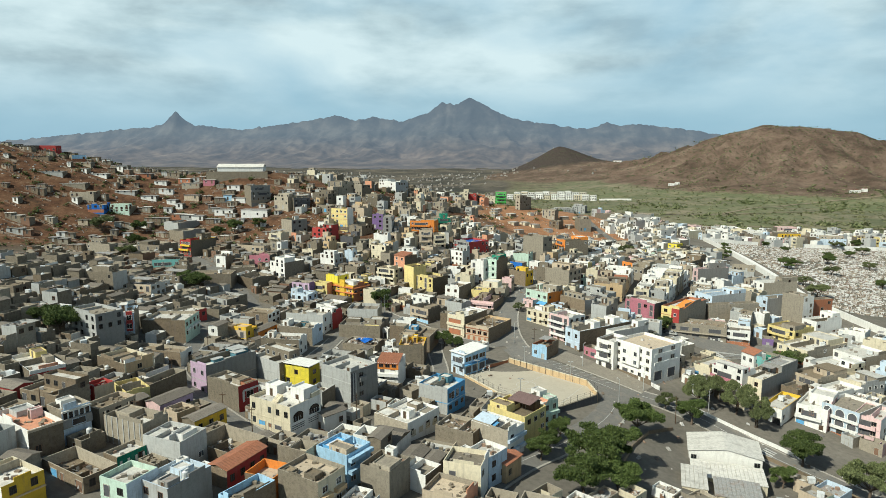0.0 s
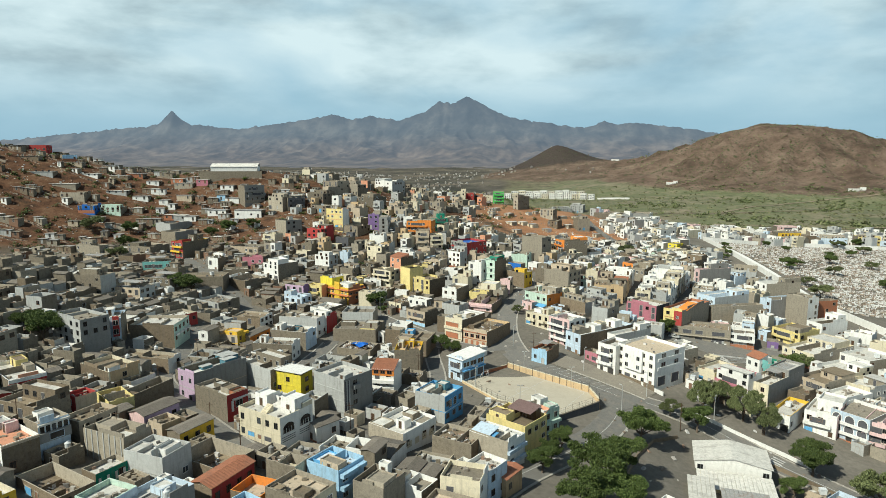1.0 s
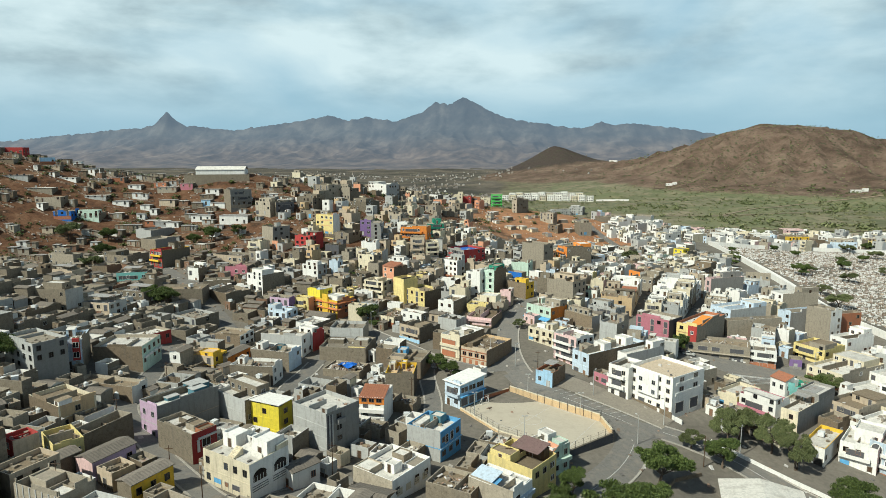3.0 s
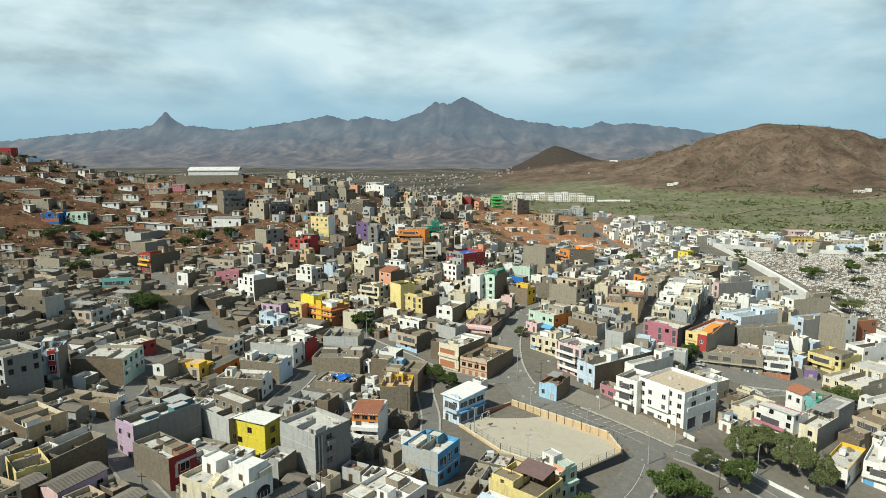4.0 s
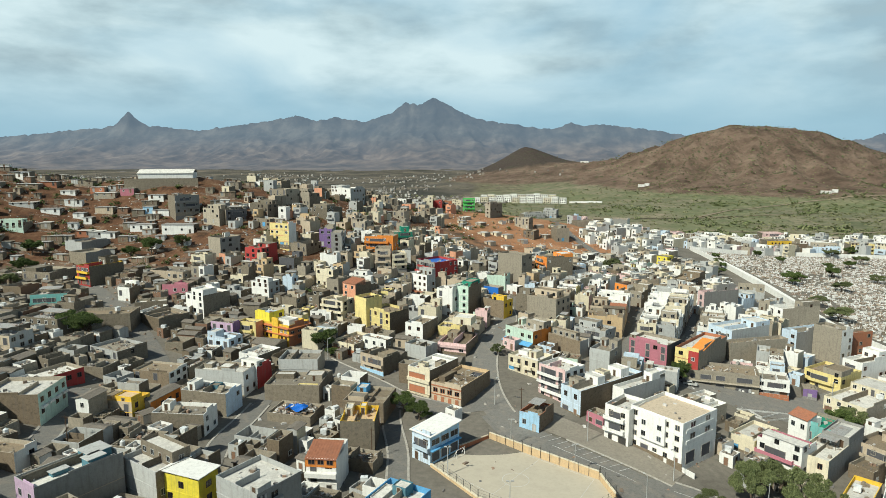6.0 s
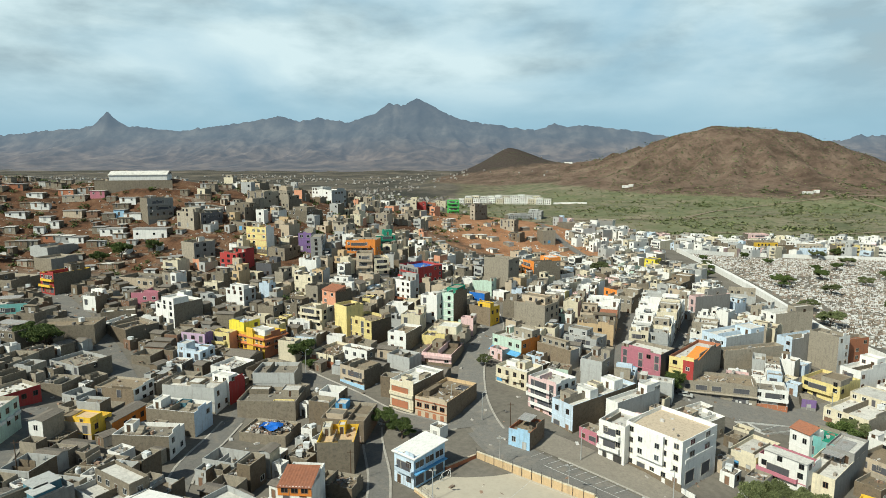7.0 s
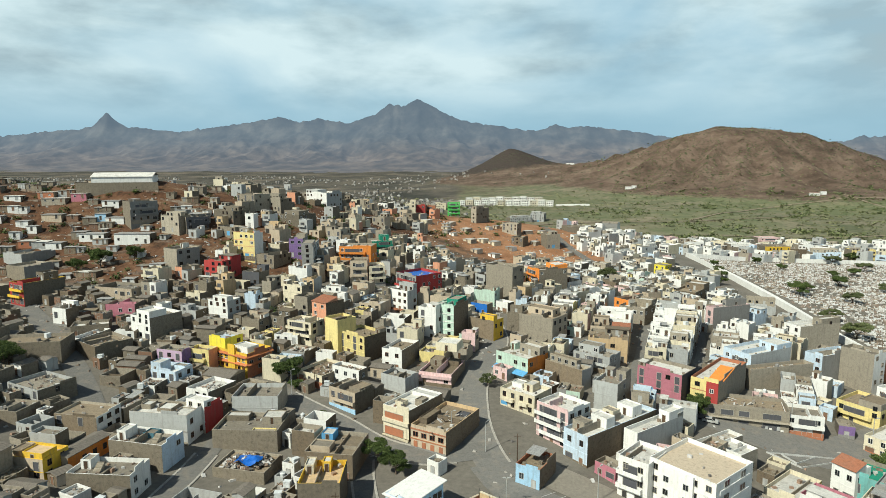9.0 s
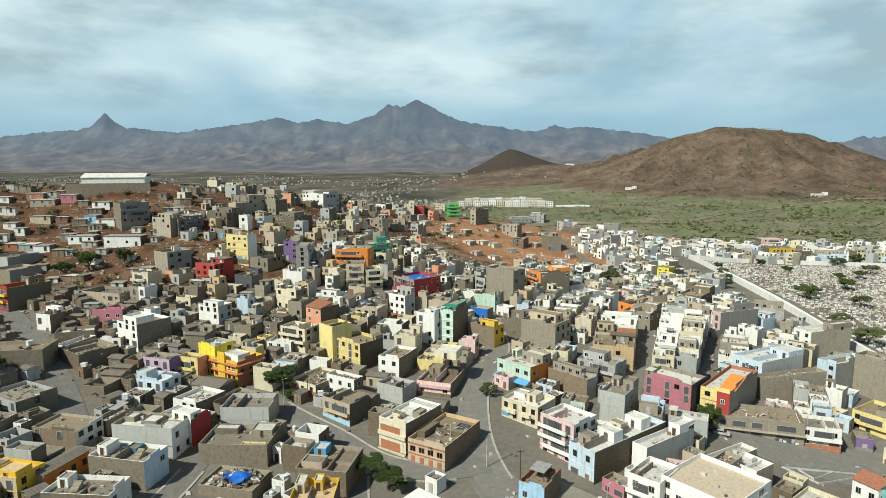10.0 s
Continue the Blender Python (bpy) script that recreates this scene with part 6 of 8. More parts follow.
house(-43.7, 293.0, -14, 8.7, 7.0, 2.4, "white", "raw", floors=1, deck="deckwhite", z=7.1)
house(-28.2, 269.6, -34, 10.4, 13.2, 2.7, "cream", "raw", floors=1, deck="deckbrown", top="j", z=2.2)
house(-19.7, 264.7, -34, 10.5, 4.0, 6.0, "white", "raw", floors=2, deck="deckbrown", top="j", z=0.8)
house(24.9, 301.9, -40, 11.0, 6.3, 7.0, "rawbrown", "gold", floors=2, deck="deckbrown", top="u", win=(0,1), z=5.1)
house(25.4, 326.3, -37, 7.7, 4.4, 4.0, "royal", "raw", floors=1, deck="deckwhite", z=7.8)
house(35.1, 329.2, -48, 6.3, 4.0, 4.0, "white", "raw", floors=1, deck="deckwhite", z=7.5)
house(78.6, 222.8, -59, 7.1, 6.7, 5.0, "white", "rawlight", floors=2, deck="deckwhite", top="t", z=-4.9)
house(84.3, 217.0, -54, 4.0, 5.2, 3.0, "rawbrown", "rawlight", floors=1, deck="deckbrown", z=-6.0)
house(77.4, 229.2, -61, 4.2, 13.5, 3.0, "white", "rawlight", floors=1, deck="rawlight", win=(0,0), z=-3.8)
house(-75.7, 243.5, -16, 4.0, 10.0, 3.4, "raw", "rawlight", floors=1, deck="tin", top="m", z=1.4)
house(-57.9, 254.1, -28, 8.6, 10.2, 4.1, "white", "raw", floors=2, deck="deckwhite", top="j", z=1.3)
house(-116.3, 269.1, 7, 19.3, 10.0, 4.8, "raw", "raw", floors=2, deck="deckbrown", top="t", win=(0,0), z=10.2)
house(-98.8, 276.1, -37, 12.9, 11.8, 3.8, "rawbrown", "raw", floors=2, deck="deckbrown", top="j", win=(0,0), z=8.7)
house(-106.2, 282.7, -16, 4.0, 12.1, 3.0, "white", "rawlight", floors=1, deck="tin", z=9.6)
house(-101.2, 247.4, -29, 14.0, 10.4, 4.1, "palegrey", "raw", floors=2, deck="deck", top="jj", win=(0.8,0.8), z=5.3)
house(60.8, 229.2, -56, 4.0, 18.3, 6.5, "white", "palegrey", floors=2, deck="deckwhite", top="su", win=(0,0), z=-2.7)
unfinished = house(93.1, 248.2, -19, 21.6, 10.0, 3.9, "rawlight", "rawlight", floors=2, deck="deckbrown", top="jj", win=(0,0), z=-2.8)
house(71.8, 221.1, -51, 4.1, 8.0, 6.0, "rawbrown", "rawlight", floors=2, deck="deckbrown", top="j", win=(0,0), z=-4.4)
house(-42.3, 109.2, -22, 4.9, 10.9, 3.4, "rawbrown", "red", floors=1, deck="tile", top="g", win=(0,1.6), trim="white", z=5.9)


# ---- houses of the middle quarter ----
balcony_house = house(0.2, 240.4, -36, 8.4, 15.0, 7.8, "cream", "rawbrown", floors=2, parapet=0.5, deck="deckwhite", win=(0,0), trim="white", z=-1.8)
brown_corner = house(8.7, 234.4, -32, 10.2, 17.4, 5.7, "sand", "rawbrown", floors=2, parapet=0.5, deck="deckbrown", top="j", win=(0,0.3), trim="ochre", z=-2.1)
rose_house = house(8.5, 269.3, -20, 10.4, 14.0, 3.8, "rose", "rawbrown", floors=1, parapet=0.5, deck="deckbrown", win=(1.3,0), trim="rose", z=1.3)
house(-4.5, 263.0, -35, 9.1, 6.6, 4.2, "palegrey", "palegrey", floors=1, parapet=0.6, deck="deck", top="c", win=(0,0), z=0.9)
house(-4.9, 279.4, -26, 7.2, 12.0, 6.4, "white", "raw", floors=2, deck="deckbrown", win=(1.4,0), trim="white", z=2.6)
blue_based = house(-17.8, 253.2, -38, 10.4, 7.8, 5.6, "sand", "raw", floors=2, deck="deckbrown", win=(0.8,0), z=-0.7)
cream_corner = house(31.6, 250.0, -42, 11.4, 8.6, 5.4, "cream", "cream", floors=2, deck="deckwhite", win=(1.4,0.6), trim="cream", z=-0.3)
pale_cube = house(-72.3, 262.5, -20, 9.0, 7.2, 5.0, "paleblue", "paleblue", floors=2, deck="deckwhite", win=(0.4,0.8), trim="paleblue", z=2.8)
long_grey = house(-62.8, 235.8, -12, 16.0, 8.0, 7.4, "palegrey", "white", floors=2, deck="deckwhite", win=(0,1.4), trim="rawlight", z=-1.3)
stair_house = house(-62.6, 223.0, -14, 14.2, 8.0, 6.2, "raw", "paleblue", floors=2, deck="deck", win=(0,1), trim="white", z=-1.8)
step_house = house(-64.8, 209.6, -6, 14.2, 7.6, 5.6, "raw", "white", floors=2, deck="deck", win=(0,1.2), trim="white", z=-1.9)
house(-82.2, 234.4, -14, 12.4, 8.4, 5.0, "rawbrown", "white", floors=2, parapet=0.15, deck="deckbrown", win=(0.5,1.4), z=1.8)
gold_terrace = house(-82.7, 213.8, -14, 10.5, 7.0, 4.6, "sand", "gold", floors=2, deck="ochre", win=(0.3,1.6), trim="gold", z=0.8)
house(-76.0, 219.6, -16, 4.4, 12.0, 3.4, "sand", "orange", floors=1, deck="tilegrey", top="g", win=(0,1.4), z=0.4)
grey_yard = house(-41.0, 234.6, -4, 16.4, 11.0, 5.2, "raw", "raw", floors=2, deck="deck", win=(0,0), z=-2.6)
house(-43.0, 250.2, -2, 12.6, 10.0, 5.0, "palegrey", "rawlight", floors=2, parapet=0.7, deck="deck", win=(0,0), z=-0.1)
brown_block = house(-17.4, 222.0, -12, 11.6, 12.0, 5.8, "rawbrown", "rawbrown", floors=2, deck="deckbrown", win=(0.4,0), z=-3.1)
gold_trimmed = house(-18.0, 205.6, -1, 8.6, 10.0, 7.2, "raw", "rawbrown", floors=3, parapet=0.8, deck="ochre", win=(0,0), trim="gold", z=-3.5)
mint_flank = house(-102.8, 203.6, 4, 14.6, 13.0, 5.9, "rawbrown", "mint", floors=2, deck="deckwhite", win=(0,1.5), z=6.2)

# ---- houses of the near quarter ----
band_house = house(-111.0, 147.6, -38, 17.5, 8.0, 4.6, "raw", "salmon", floors=2, deck="deckwhite", win=(0,1.3), trim="white", z=10.0)
house(-104.2, 130.8, -20, 6.7, 4.6, 3.2, "red", "red", floors=1, deck="tilegrey", top="g", win=(0,1), z=11.3)
terrace_house = house(-86.6, 111.6, -31, 15.5, 6.4, 5.4, "white", "rawbrown", floors=2, deck="salmon", win=(0,1.6), trim="white", z=9.9)
window_row_house = house(-80.9, 116.1, -30, 6.0, 5.8, 7.0, "raw", "paleblue", floors=2, deck="deckwhite", win=(0,0), z=9.4)
house(-77.0, 124.0, -22, 5.6, 9.0, 5.3, "raw", "sand", floors=2, deck="deckbrown", win=(0,1.7), trim="sand", z=8.7)
house(-86.6, 135.6, -30, 4.6, 4.8, 5.2, "red", "sand", floors=2, deck="deckbrown", win=(1.3,0), trim="red", z=8.3)
framed_house = house(-93.0, 158.0, -30, 13.5, 8.6, 5.3, "rawbrown", "ochre", floors=2, deck="deckbrown", top="s", win=(0,1.5), trim="cream", z=7.4)
columned_house = house(-67.6, 118.0, -21, 11.5, 6.4, 5.4, "rawlight", "rawlight", floors=2, parapet=1.3, deck="deck", top="c", win=(0,0), z=7.4)
house(-65.3, 132.3, -30, 5.2, 4.8, 3.2, "sand", "ochre", floors=1, deck="deckbrown", win=(0.5,1.6), trim="sand", z=5.9)
cube_house = house(-56.2, 112.0, -18, 9.5, 7.2, 5.9, "palegrey", "palegrey", floors=2, deck="deckwhite", win=(0,0.8), z=6.8)
house(-55.9, 94.8, -21, 6.6, 6.4, 5.8, "mint", "paleblue", floors=2, deck="deckwhite", win=(1.5,0), trim="mint", z=7.4)
tank_house = house(-48.3, 96.3, -25, 7.4, 9.2, 5.7, "palegrey", "grey", floors=2, deck="deckwhite", top="tt", win=(1.2,0), trim="paleblue", z=6.9)
house(-69.8, 102.0, -28, 14.0, 6.4, 2.5, "rawbrown", "rawbrown", floors=1, deck="deckbrown", top="x", win=(0.3,0.5), z=8.5)
green_house = house(-64.3, 108.2, -27, 4.4, 6.6, 2.6, "rawbrown", "darkgreen", floors=1, deck="deckwhite", win=(0,1.8), z=8.1)
corner_gold = house(-76.3, 92.6, -26, 10.0, 6.8, 4.6, "white", "gold", floors=2, deck="deckwhite", win=(1,1.4), trim="cream", z=9.2)
broad_house = house(-25.8, 102.8, -28, 9.8, 7.4, 6.6, "raw", "cream", floors=2, deck="sand", win=(0,1.8), trim="rawlight", z=4.2)
blue_terrace = house(-22.4, 114.6, -30, 8.2, 7.2, 6.4, "skyblue", "skyblue", floors=2, parapet=0.7, deck="paleblue", win=(0,1.5), trim="skyblue", z=3.3)
house(-34.9, 105.6, -18, 6.4, 6.0, 3.4, "rawbrown", "orange", floors=1, parapet=1.2, deck="sand", win=(0,0), trim="orange", z=4.8)
house(-36.0, 97.6, -30, 4.6, 8.8, 3.6, "skyblue", "rawbrown", floors=1, parapet=0.9, deck="deck", win=(0.5,0), trim="skyblue", z=5.5)
block_house = house(-13.2, 110.4, -26, 6.8, 7.2, 6.1, "rawlight", "rawlight", floors=2, deck="deck", top="j", win=(0,0), z=2.6)
house(-6.8, 114.8, -30, 6.6, 5.6, 3.7, "white", "raw", floors=1, deck="deck", top="s", win=(0,0), z=1.8)
house(2.6, 115.4, -14, 7.8, 6.8, 7.0, "cream", "white", floors=2, deck="deck", win=(0.8,0.6), trim="cream", z=0.6)
house(-0.3, 107.6, -23, 8.4, 7.2, 4.1, "sand", "salmon", floors=1, deck="sand", win=(0,1), z=1.3)
house(6.8, 121.6, -36, 6.0, 6.6, 6.1, "paleblue", "paleblue", floors=2, deck="deckwhite", win=(0,1.6), trim="white", z=0.2)
house(11.2, 124.0, -34, 3.6, 6.4, 3.4, "ochre", "ochre", floors=1, deck="tile", top="g", win=(0,1.2), z=-0.3)
courtyard_house = house(-13.0, 145.2, -33, 10.8, 12.6, 4.3, "rawlight", "white", floors=1, parapet=0.6, deck="deckwhite", win=(0,1.4), trim="white", z=0.1)
house(0.8, 140.4, -26, 10.2, 7.6, 4.3, "raw", "rawbrown", floors=2, deck="deckbrown", top="jj", win=(0,0), z=-0.9)
sheet_house = house(9.6, 139.2, -36, 10.6, 7.2, 6.1, "rawlight", "white", floors=2, deck="deckwhite", win=(0,1.2), trim="white", z=-1.5)
purple_roofed = house(14.9, 151.8, -38, 11.6, 9.8, 6.0, "yellow", "yellow", floors=2, parapet=0.7, deck="deckbrown", win=(0,1.4), trim="yellow", z=-2.5)
mint_house = house(22.0, 160.6, -50, 7.4, 5.6, 6.4, "white", "mint", floors=2, deck="deckwhite", win=(0.6,1.3), z=-3.6)
court_blue = house(-5.4, 165.2, -29, 9.5, 9.4, 6.8, "palegrey", "blue", floors=2, parapet=0.7, deck="deckwhite", win=(0,1.6), trim="blue", z=-2.2)
house(-47.7, 117.8, -26, 12.5, 9.4, 3.2, "rawbrown", "rawbrown", floors=1, deck="deckbrown", top="x", win=(0,0.6), z=5.5)
red_flank = house(-60.4, 151.9, -32, 13.2, 6.2, 6.4, "raw", "red", floors=2, deck="deckwhite", win=(0,0.5), trim="rawlight", z=2.8)


# ---- what sets some houses apart ----
def on_side(ob, side, along, z):
    """Pose on a wall of a house that is already built."""
    wall = next(c for c in ob.children if c.name.startswith("wall"))
    box = [v.co for v in wall.data.vertices]
    w, d = max(v.x for v in box) - min(v.x for v in box), max(v.y for v in box) - min(v.y for v in box)
    a, b = max(v.x for v in box), min(v.y for v in box)
    return (side_pose(2 * a, -2 * b, side, along, z), 2 * a, -2 * b)


# the tall white block: garages, recessed balcony strips, ledges, brown plinth
_, W, D = on_side(white_block, 1, 0, 0)
for f in (1, 2):
    k = Shape()
    k.box(-D * 0.40, D * 0.40, -0.14, 0.02, 0, 0.95)
    part("balcony_front", k, ("white",), white_block, at=on_side(white_block, 1, 0, 2.6 + f * 2.9)[0])
    for s in (-0.22, 0.22):
        part("window", window_mesh(1.9, 1.3, "palegrey"), (), white_block, at=on_side(white_block, 1, s * D, 3.75 + f * 2.9)[0])
for s in (-0.26, 0.2):
    part("garage_door", door_mesh(3.6, 3.0, "dark"), (), white_block, at=on_side(white_block, 1, s * D, 0.4)[0])
k = Shape()
k.box(-W / 2 - 0.25, W / 2 + 0.25, -D / 2 - 0.25, -D / 2 - 0.02, -3, 1.1)
part("plinth", k, ("rawbrown",), white_block)
k = Shape()
k.box(-W * 0.28, W * 0.2, -D / 2 - 0.7, -D / 2 - 0.02, 4.0, 11.0)
part("bay", k, ("white",), white_block)
for f in (1, 2):
    for s in (-0.2, 0.1):
        part("window", window_mesh(1.1, 1.2, "palegrey"), (), white_block, at=pose(s * W, -D / 2 - 0.7, 1.9 + f * 2.9))

# the blue house with a veranda beside the court
_, W, D = on_side(veranda_house, 1, 0, 0)
k = Shape()
k.v = [(-W / 2 - 0.5, -D / 2 - 0.5, 7.2), (W / 2 + 0.7, -D / 2 - 0.5, 7.2), (W / 2 + 0.7, D / 2 + 0.5, 7.9), (-W / 2 - 0.5, D / 2 + 0.5, 7.9)]
k.v += [(x, y, z + 0.18) for x, y, z in k.v]
k.f = [(0, 1, 5, 4), (1, 2, 6, 5), (2, 3, 7, 6), (3, 0, 4, 7), (4, 5, 6, 7), (3, 2, 1, 0)]
k.m = [0] * 6
part("sheet_roof", k, ("white",), veranda_house, "pale overhanging sheet roof")
for s in (-0.32, 0, 0.32):
    part("veranda_window", window_mesh(round(D * 0.26, 1), 1.5, "paleblue"), (), veranda_house, at=on_side(veranda_house, 1, s * D, 4.6)[0])
    # dark panels stand for the shade inside the lower veranda
    part("veranda_opening", door_mesh(round(D * 0.24, 1), 2.2, "dark"), (), veranda_house, at=on_side(veranda_house, 1, s * D, 0.6)[0])
k = Shape()
k.box(-D / 2, D / 2, -0.9, 0.02, 0, 0.22)
part("veranda_ledge", k, ("blue",), veranda_house, at=on_side(veranda_house, 1, 0, 3.5)[0])

# the deep yellow house with red tiled eaves
_, W, D = on_side(gold_house, 1, 0, 0)
for f in (1, 2):
    for side, length in ((0, W), (1, D)):
        k, n = Shape(), max(8, int(length / 0.4))
        for i in range(n + 1):
            xx, dz = -length / 2 - 0.3 + (length + 0.6) * i / n, 0.05 * (i % 2)
            k.v += [(xx, 0.02, 0.45 + dz), (xx, -0.75, 0.02 + dz), (xx, -0.75, -0.1)]
        for i in range(n):
            p, q = 3 * i, 3 * i + 3
            k.f += [(p + 1, p, q, q + 1), (p + 2, p + 1, q + 1, q + 2)]
            k.m += [0, 0]
        part("tiled_eave", k, ("eave",), gold_house, "orange tiled eave", at=on_side(gold_house, side, 0, f * 2.45)[0])

k = Shape()
k.box(W * 0.02, W * 0.2, -0.5, 0.02, -2, 8.2)
part("pier", k, ("gold",), gold_house, "deep yellow pier on the front", at=on_side(gold_house, 0, 0, 0)[0])
k = Shape()
k.crate(W * 0.05, W * 0.42, -D * 0.35, D * 0.1, 5.1, 7.6, 7.3, 0.12)
part("roof_room", k, ("white", "deckwhite"), gold_house)
for f in (0, 1):
    for x in (-0.42, -0.3, -0.18, -0.06, 0.28, 0.4):
        part("window", window_mesh(1.1, 1.3, "white" if f else "terracotta"), (), gold_house, at=on_side(gold_house, 0, x * W, 0.7 + 2.45 * f)[0])

# the cream house with wide arched windows
_, W, D = on_side(arch_house, 1, 0, 0)
for s in (-0.25, 0.27):
    k, n, r = Shape(), 10, D * 0.17
    pts = [(-r, 0), (r, 0)] + [(r * math.cos(math.pi * i / n), 1.0 + r * 0.75 * math.sin(math.pi * i / n)) for i in range(n + 1)]
    k.face([(px, -0.03, pz) for px, pz in pts])
    at = on_side(arch_house, 1, s * D, 3.5)[0]
    arch = part("arched_window", k, ("glass",), arch_house, "wide dark arched window", at=at)
    for i in range(5):
        k = Shape()
        k.box(-r + 0.1 + i * (2 * r - 0.25) / 4, -r + 0.17 + i * (2 * r - 0.25) / 4, -0.08, 0, 0, 1.2)
        part("bar", k, ("white",), arch)
    for z in (0.4, 0.9, 1.4):
        k = Shape()
        k.box(-r - 0.3, r + 0.3, -0.06, 0.02, 0, 0.14)
        part("band", k, ("dark",), arch_house, at=on_side(arch_house, 1, s * D, 1.2 + z)[0])
k = Shape()
k.face(((-W * 0.1, -D * 0.1, 7.1), (W * 0.2, -D * 0.5, 6.5), (W * 0.42, -D * 0.1, 6.5), (W * 0.12, D * 0.3, 9.4)))
part("roof_slope", k, ("deckwhite",), arch_house)

# dark stripes and balconies on the grey tower
_, W, D = on_side(grey_tower, 1, 0, 0)
for i in range(4):
    k = Shape()
    k.box(-0.2, 0.2, -0.12, 0.02, 0, 10.4)
    part("stripe", k, ("dark" if i % 2 == 0 else "palegrey",), grey_tower, at=on_side(grey_tower, 1, -D / 2 + 0.5 + i * 0.45, 0.3)[0])
for f in range(1, 4):
    part("window", window_mesh(1.5, 1.3, "grey"), (), grey_tower, at=on_side(grey_tower, 1, -D * 0.12, f * 2.7 + 0.9)[0])
k = Shape()
k.box(-1.2, 1.2, -0.9, 0.02, 0, 1.1)
part("balcony", k, ("grey",), grey_tower, at=on_side(grey_tower, 1, -D * 0.1, 8.0)[0])

# bay window, red above and below, on the narrow pale house
_, W, D = on_side(bay_house, 0, 0, 0)
k = Shape()
k.box(-0.9, 0.9, -0.7, 0.02, 0, 6.4)
bay = part("bay", k, ("red",), bay_house, "red projecting bay", at=on_side(bay_house, 0, 0.24 * W, 2.6)[0])
for f in (0, 1):
    part("window", window_mesh(1.4, 1.5, "white"), (), bay, at=pose(0, -0.7, 0.9 + 2.9 * f))

# unfinished house: flat dark panels stand for the shade in its open storeys
_, W, D = on_side(unfinished, 0, 0, 0)
for f in (0, 1):
    for x, ow in ((-0.40, 1.4), (-0.22, 3.2), (-0.02, 2.6), (0.30, 4.4)):
        part("opening", door_mesh(ow, 1.5 if f else 2.0, "dark"), (), unfinished, at=on_side(unfinished, 0, x * W, -1.4 + 3.2 * f)[0])
k = Shape()
k.box(-W / 2 - 0.1, W / 2 + 0.1, -0.9, 0.02, 0, 0.2)
part("floor_slab", k, ("rawlight",), unfinished, at=on_side(unfinished, 0, 0, 1.1)[0])

for i in range(7):
    k = Shape()
    k.box(-0.35, 0.35, -0.06, 0.02, 0, 0.5 + 0.3 * (i % 3))
    part("painted_bar", k, (("white", "dark", "palegrey")[i % 3],), unfinished, "painted bar on the wall", at=on_side(unfinished, 0, W * 0.16 + 0.95 * i, -1.3 + 0.25 * (i % 2))[0] @ pose(0, -0.09, 0))

# white rooms and stair on the roof of the arched house
_, W, D = on_side(arch_house, 0, 0, 0)
for x0, x1, y0, y1, top in ((-0.46, -0.16, -0.05, 0.35, 9.0), (0.14, 0.46, 0.0, 0.45, 9.6), (-0.2, 0.16, 0.2, 0.47, 8.2)):
    k = Shape()
    k.box(x0 * W, x1 * W, y0 * D, y1 * D, 6.5, top, 0)
    k.box(x0 * W, x1 * W, y0 * D, y0 * D + 0.15, top, top + 0.5, 0)
    k.box(x0 * W, x0 * W + 0.15, y0 * D + 0.15, y1 * D, top, top + 0.5, 0)
    k.box(x1 * W - 0.15, x1 * W, y0 * D + 0.15, y1 * D, top, top + 0.5, 0)
    room = part("roof_room", k, ("white",), arch_house, "white rooftop room with low parapet")
    part("door", door_mesh(0.9, 1.9, "wood"), (), room, at=pose((x0 + x1) / 2 * W, y0 * D, 6.55))
for i in range(10):
    k = Shape()
    k.box(-0.05 * W, 0.08 * W, -0.45 * D + i * 0.3, -0.45 * D + i * 0.3 + 0.3, 6.5, 6.68 + i * 0.18)
    part("step", k, ("cream",), arch_house)

# a white tank left standing in the street
STREET_TANK = (-90.9, 176.4)
tank = new("water_tank", tank_mesh(1).mesh())
tank.matrix_basis = pose(STREET_TANK[0], STREET_TANK[1], float(ground(*STREET_TANK)) + 0.1) @ Matrix.Scale(1.3, 4)
tagged(tank, "white plastic water tank standing in the street", "water tank")

# teal sheds on the white terrace of the lilac house
_, W, D = on_side(lilac_house, 1, 0, 0)
for x0, y0, sw, sd in ((-W * 0.42, D * 0.18, 4.4, 4.4), (W * 0.12, D * 0.1, 2.6, 3.4), (-W * 0.2, -D * 0.22, 2.2, 3.0)):
    k = Shape()
    tall = 9.6 if y0 > 0 else 8.5
    k.box(x0, x0 + sw, y0, y0 + sd, 7.2, tall, 0)
    k.box(x0 - 0.15, x0 + sw + 0.15, y0 - 0.25, y0 + sd + 0.15, tall, tall + 0.12, 1)
    part("roof_shed", k, ("petrol", "palegrey"), lilac_house, "dark teal shed with a pale flat cover")
k = Shape()
k.box(W / 2 - 0.04, W / 2 + 0.1, -D / 2, D / 2, 3.4, 3.55)
part("ledge", k, ("rawlight",), lilac_house)

# white sheet roof over the bright yellow house
_, W, D = on_side(lemon_house, 1, 0, 0)
k = Shape()
k.box(-W / 2 - 0.5, W / 2 + 0.6, -D / 2 - 0.5, D / 2 + 0.4, 9.5, 9.65)
part("sheet_roof", k, ("white",), lemon_house, "white overhanging sheet roof")

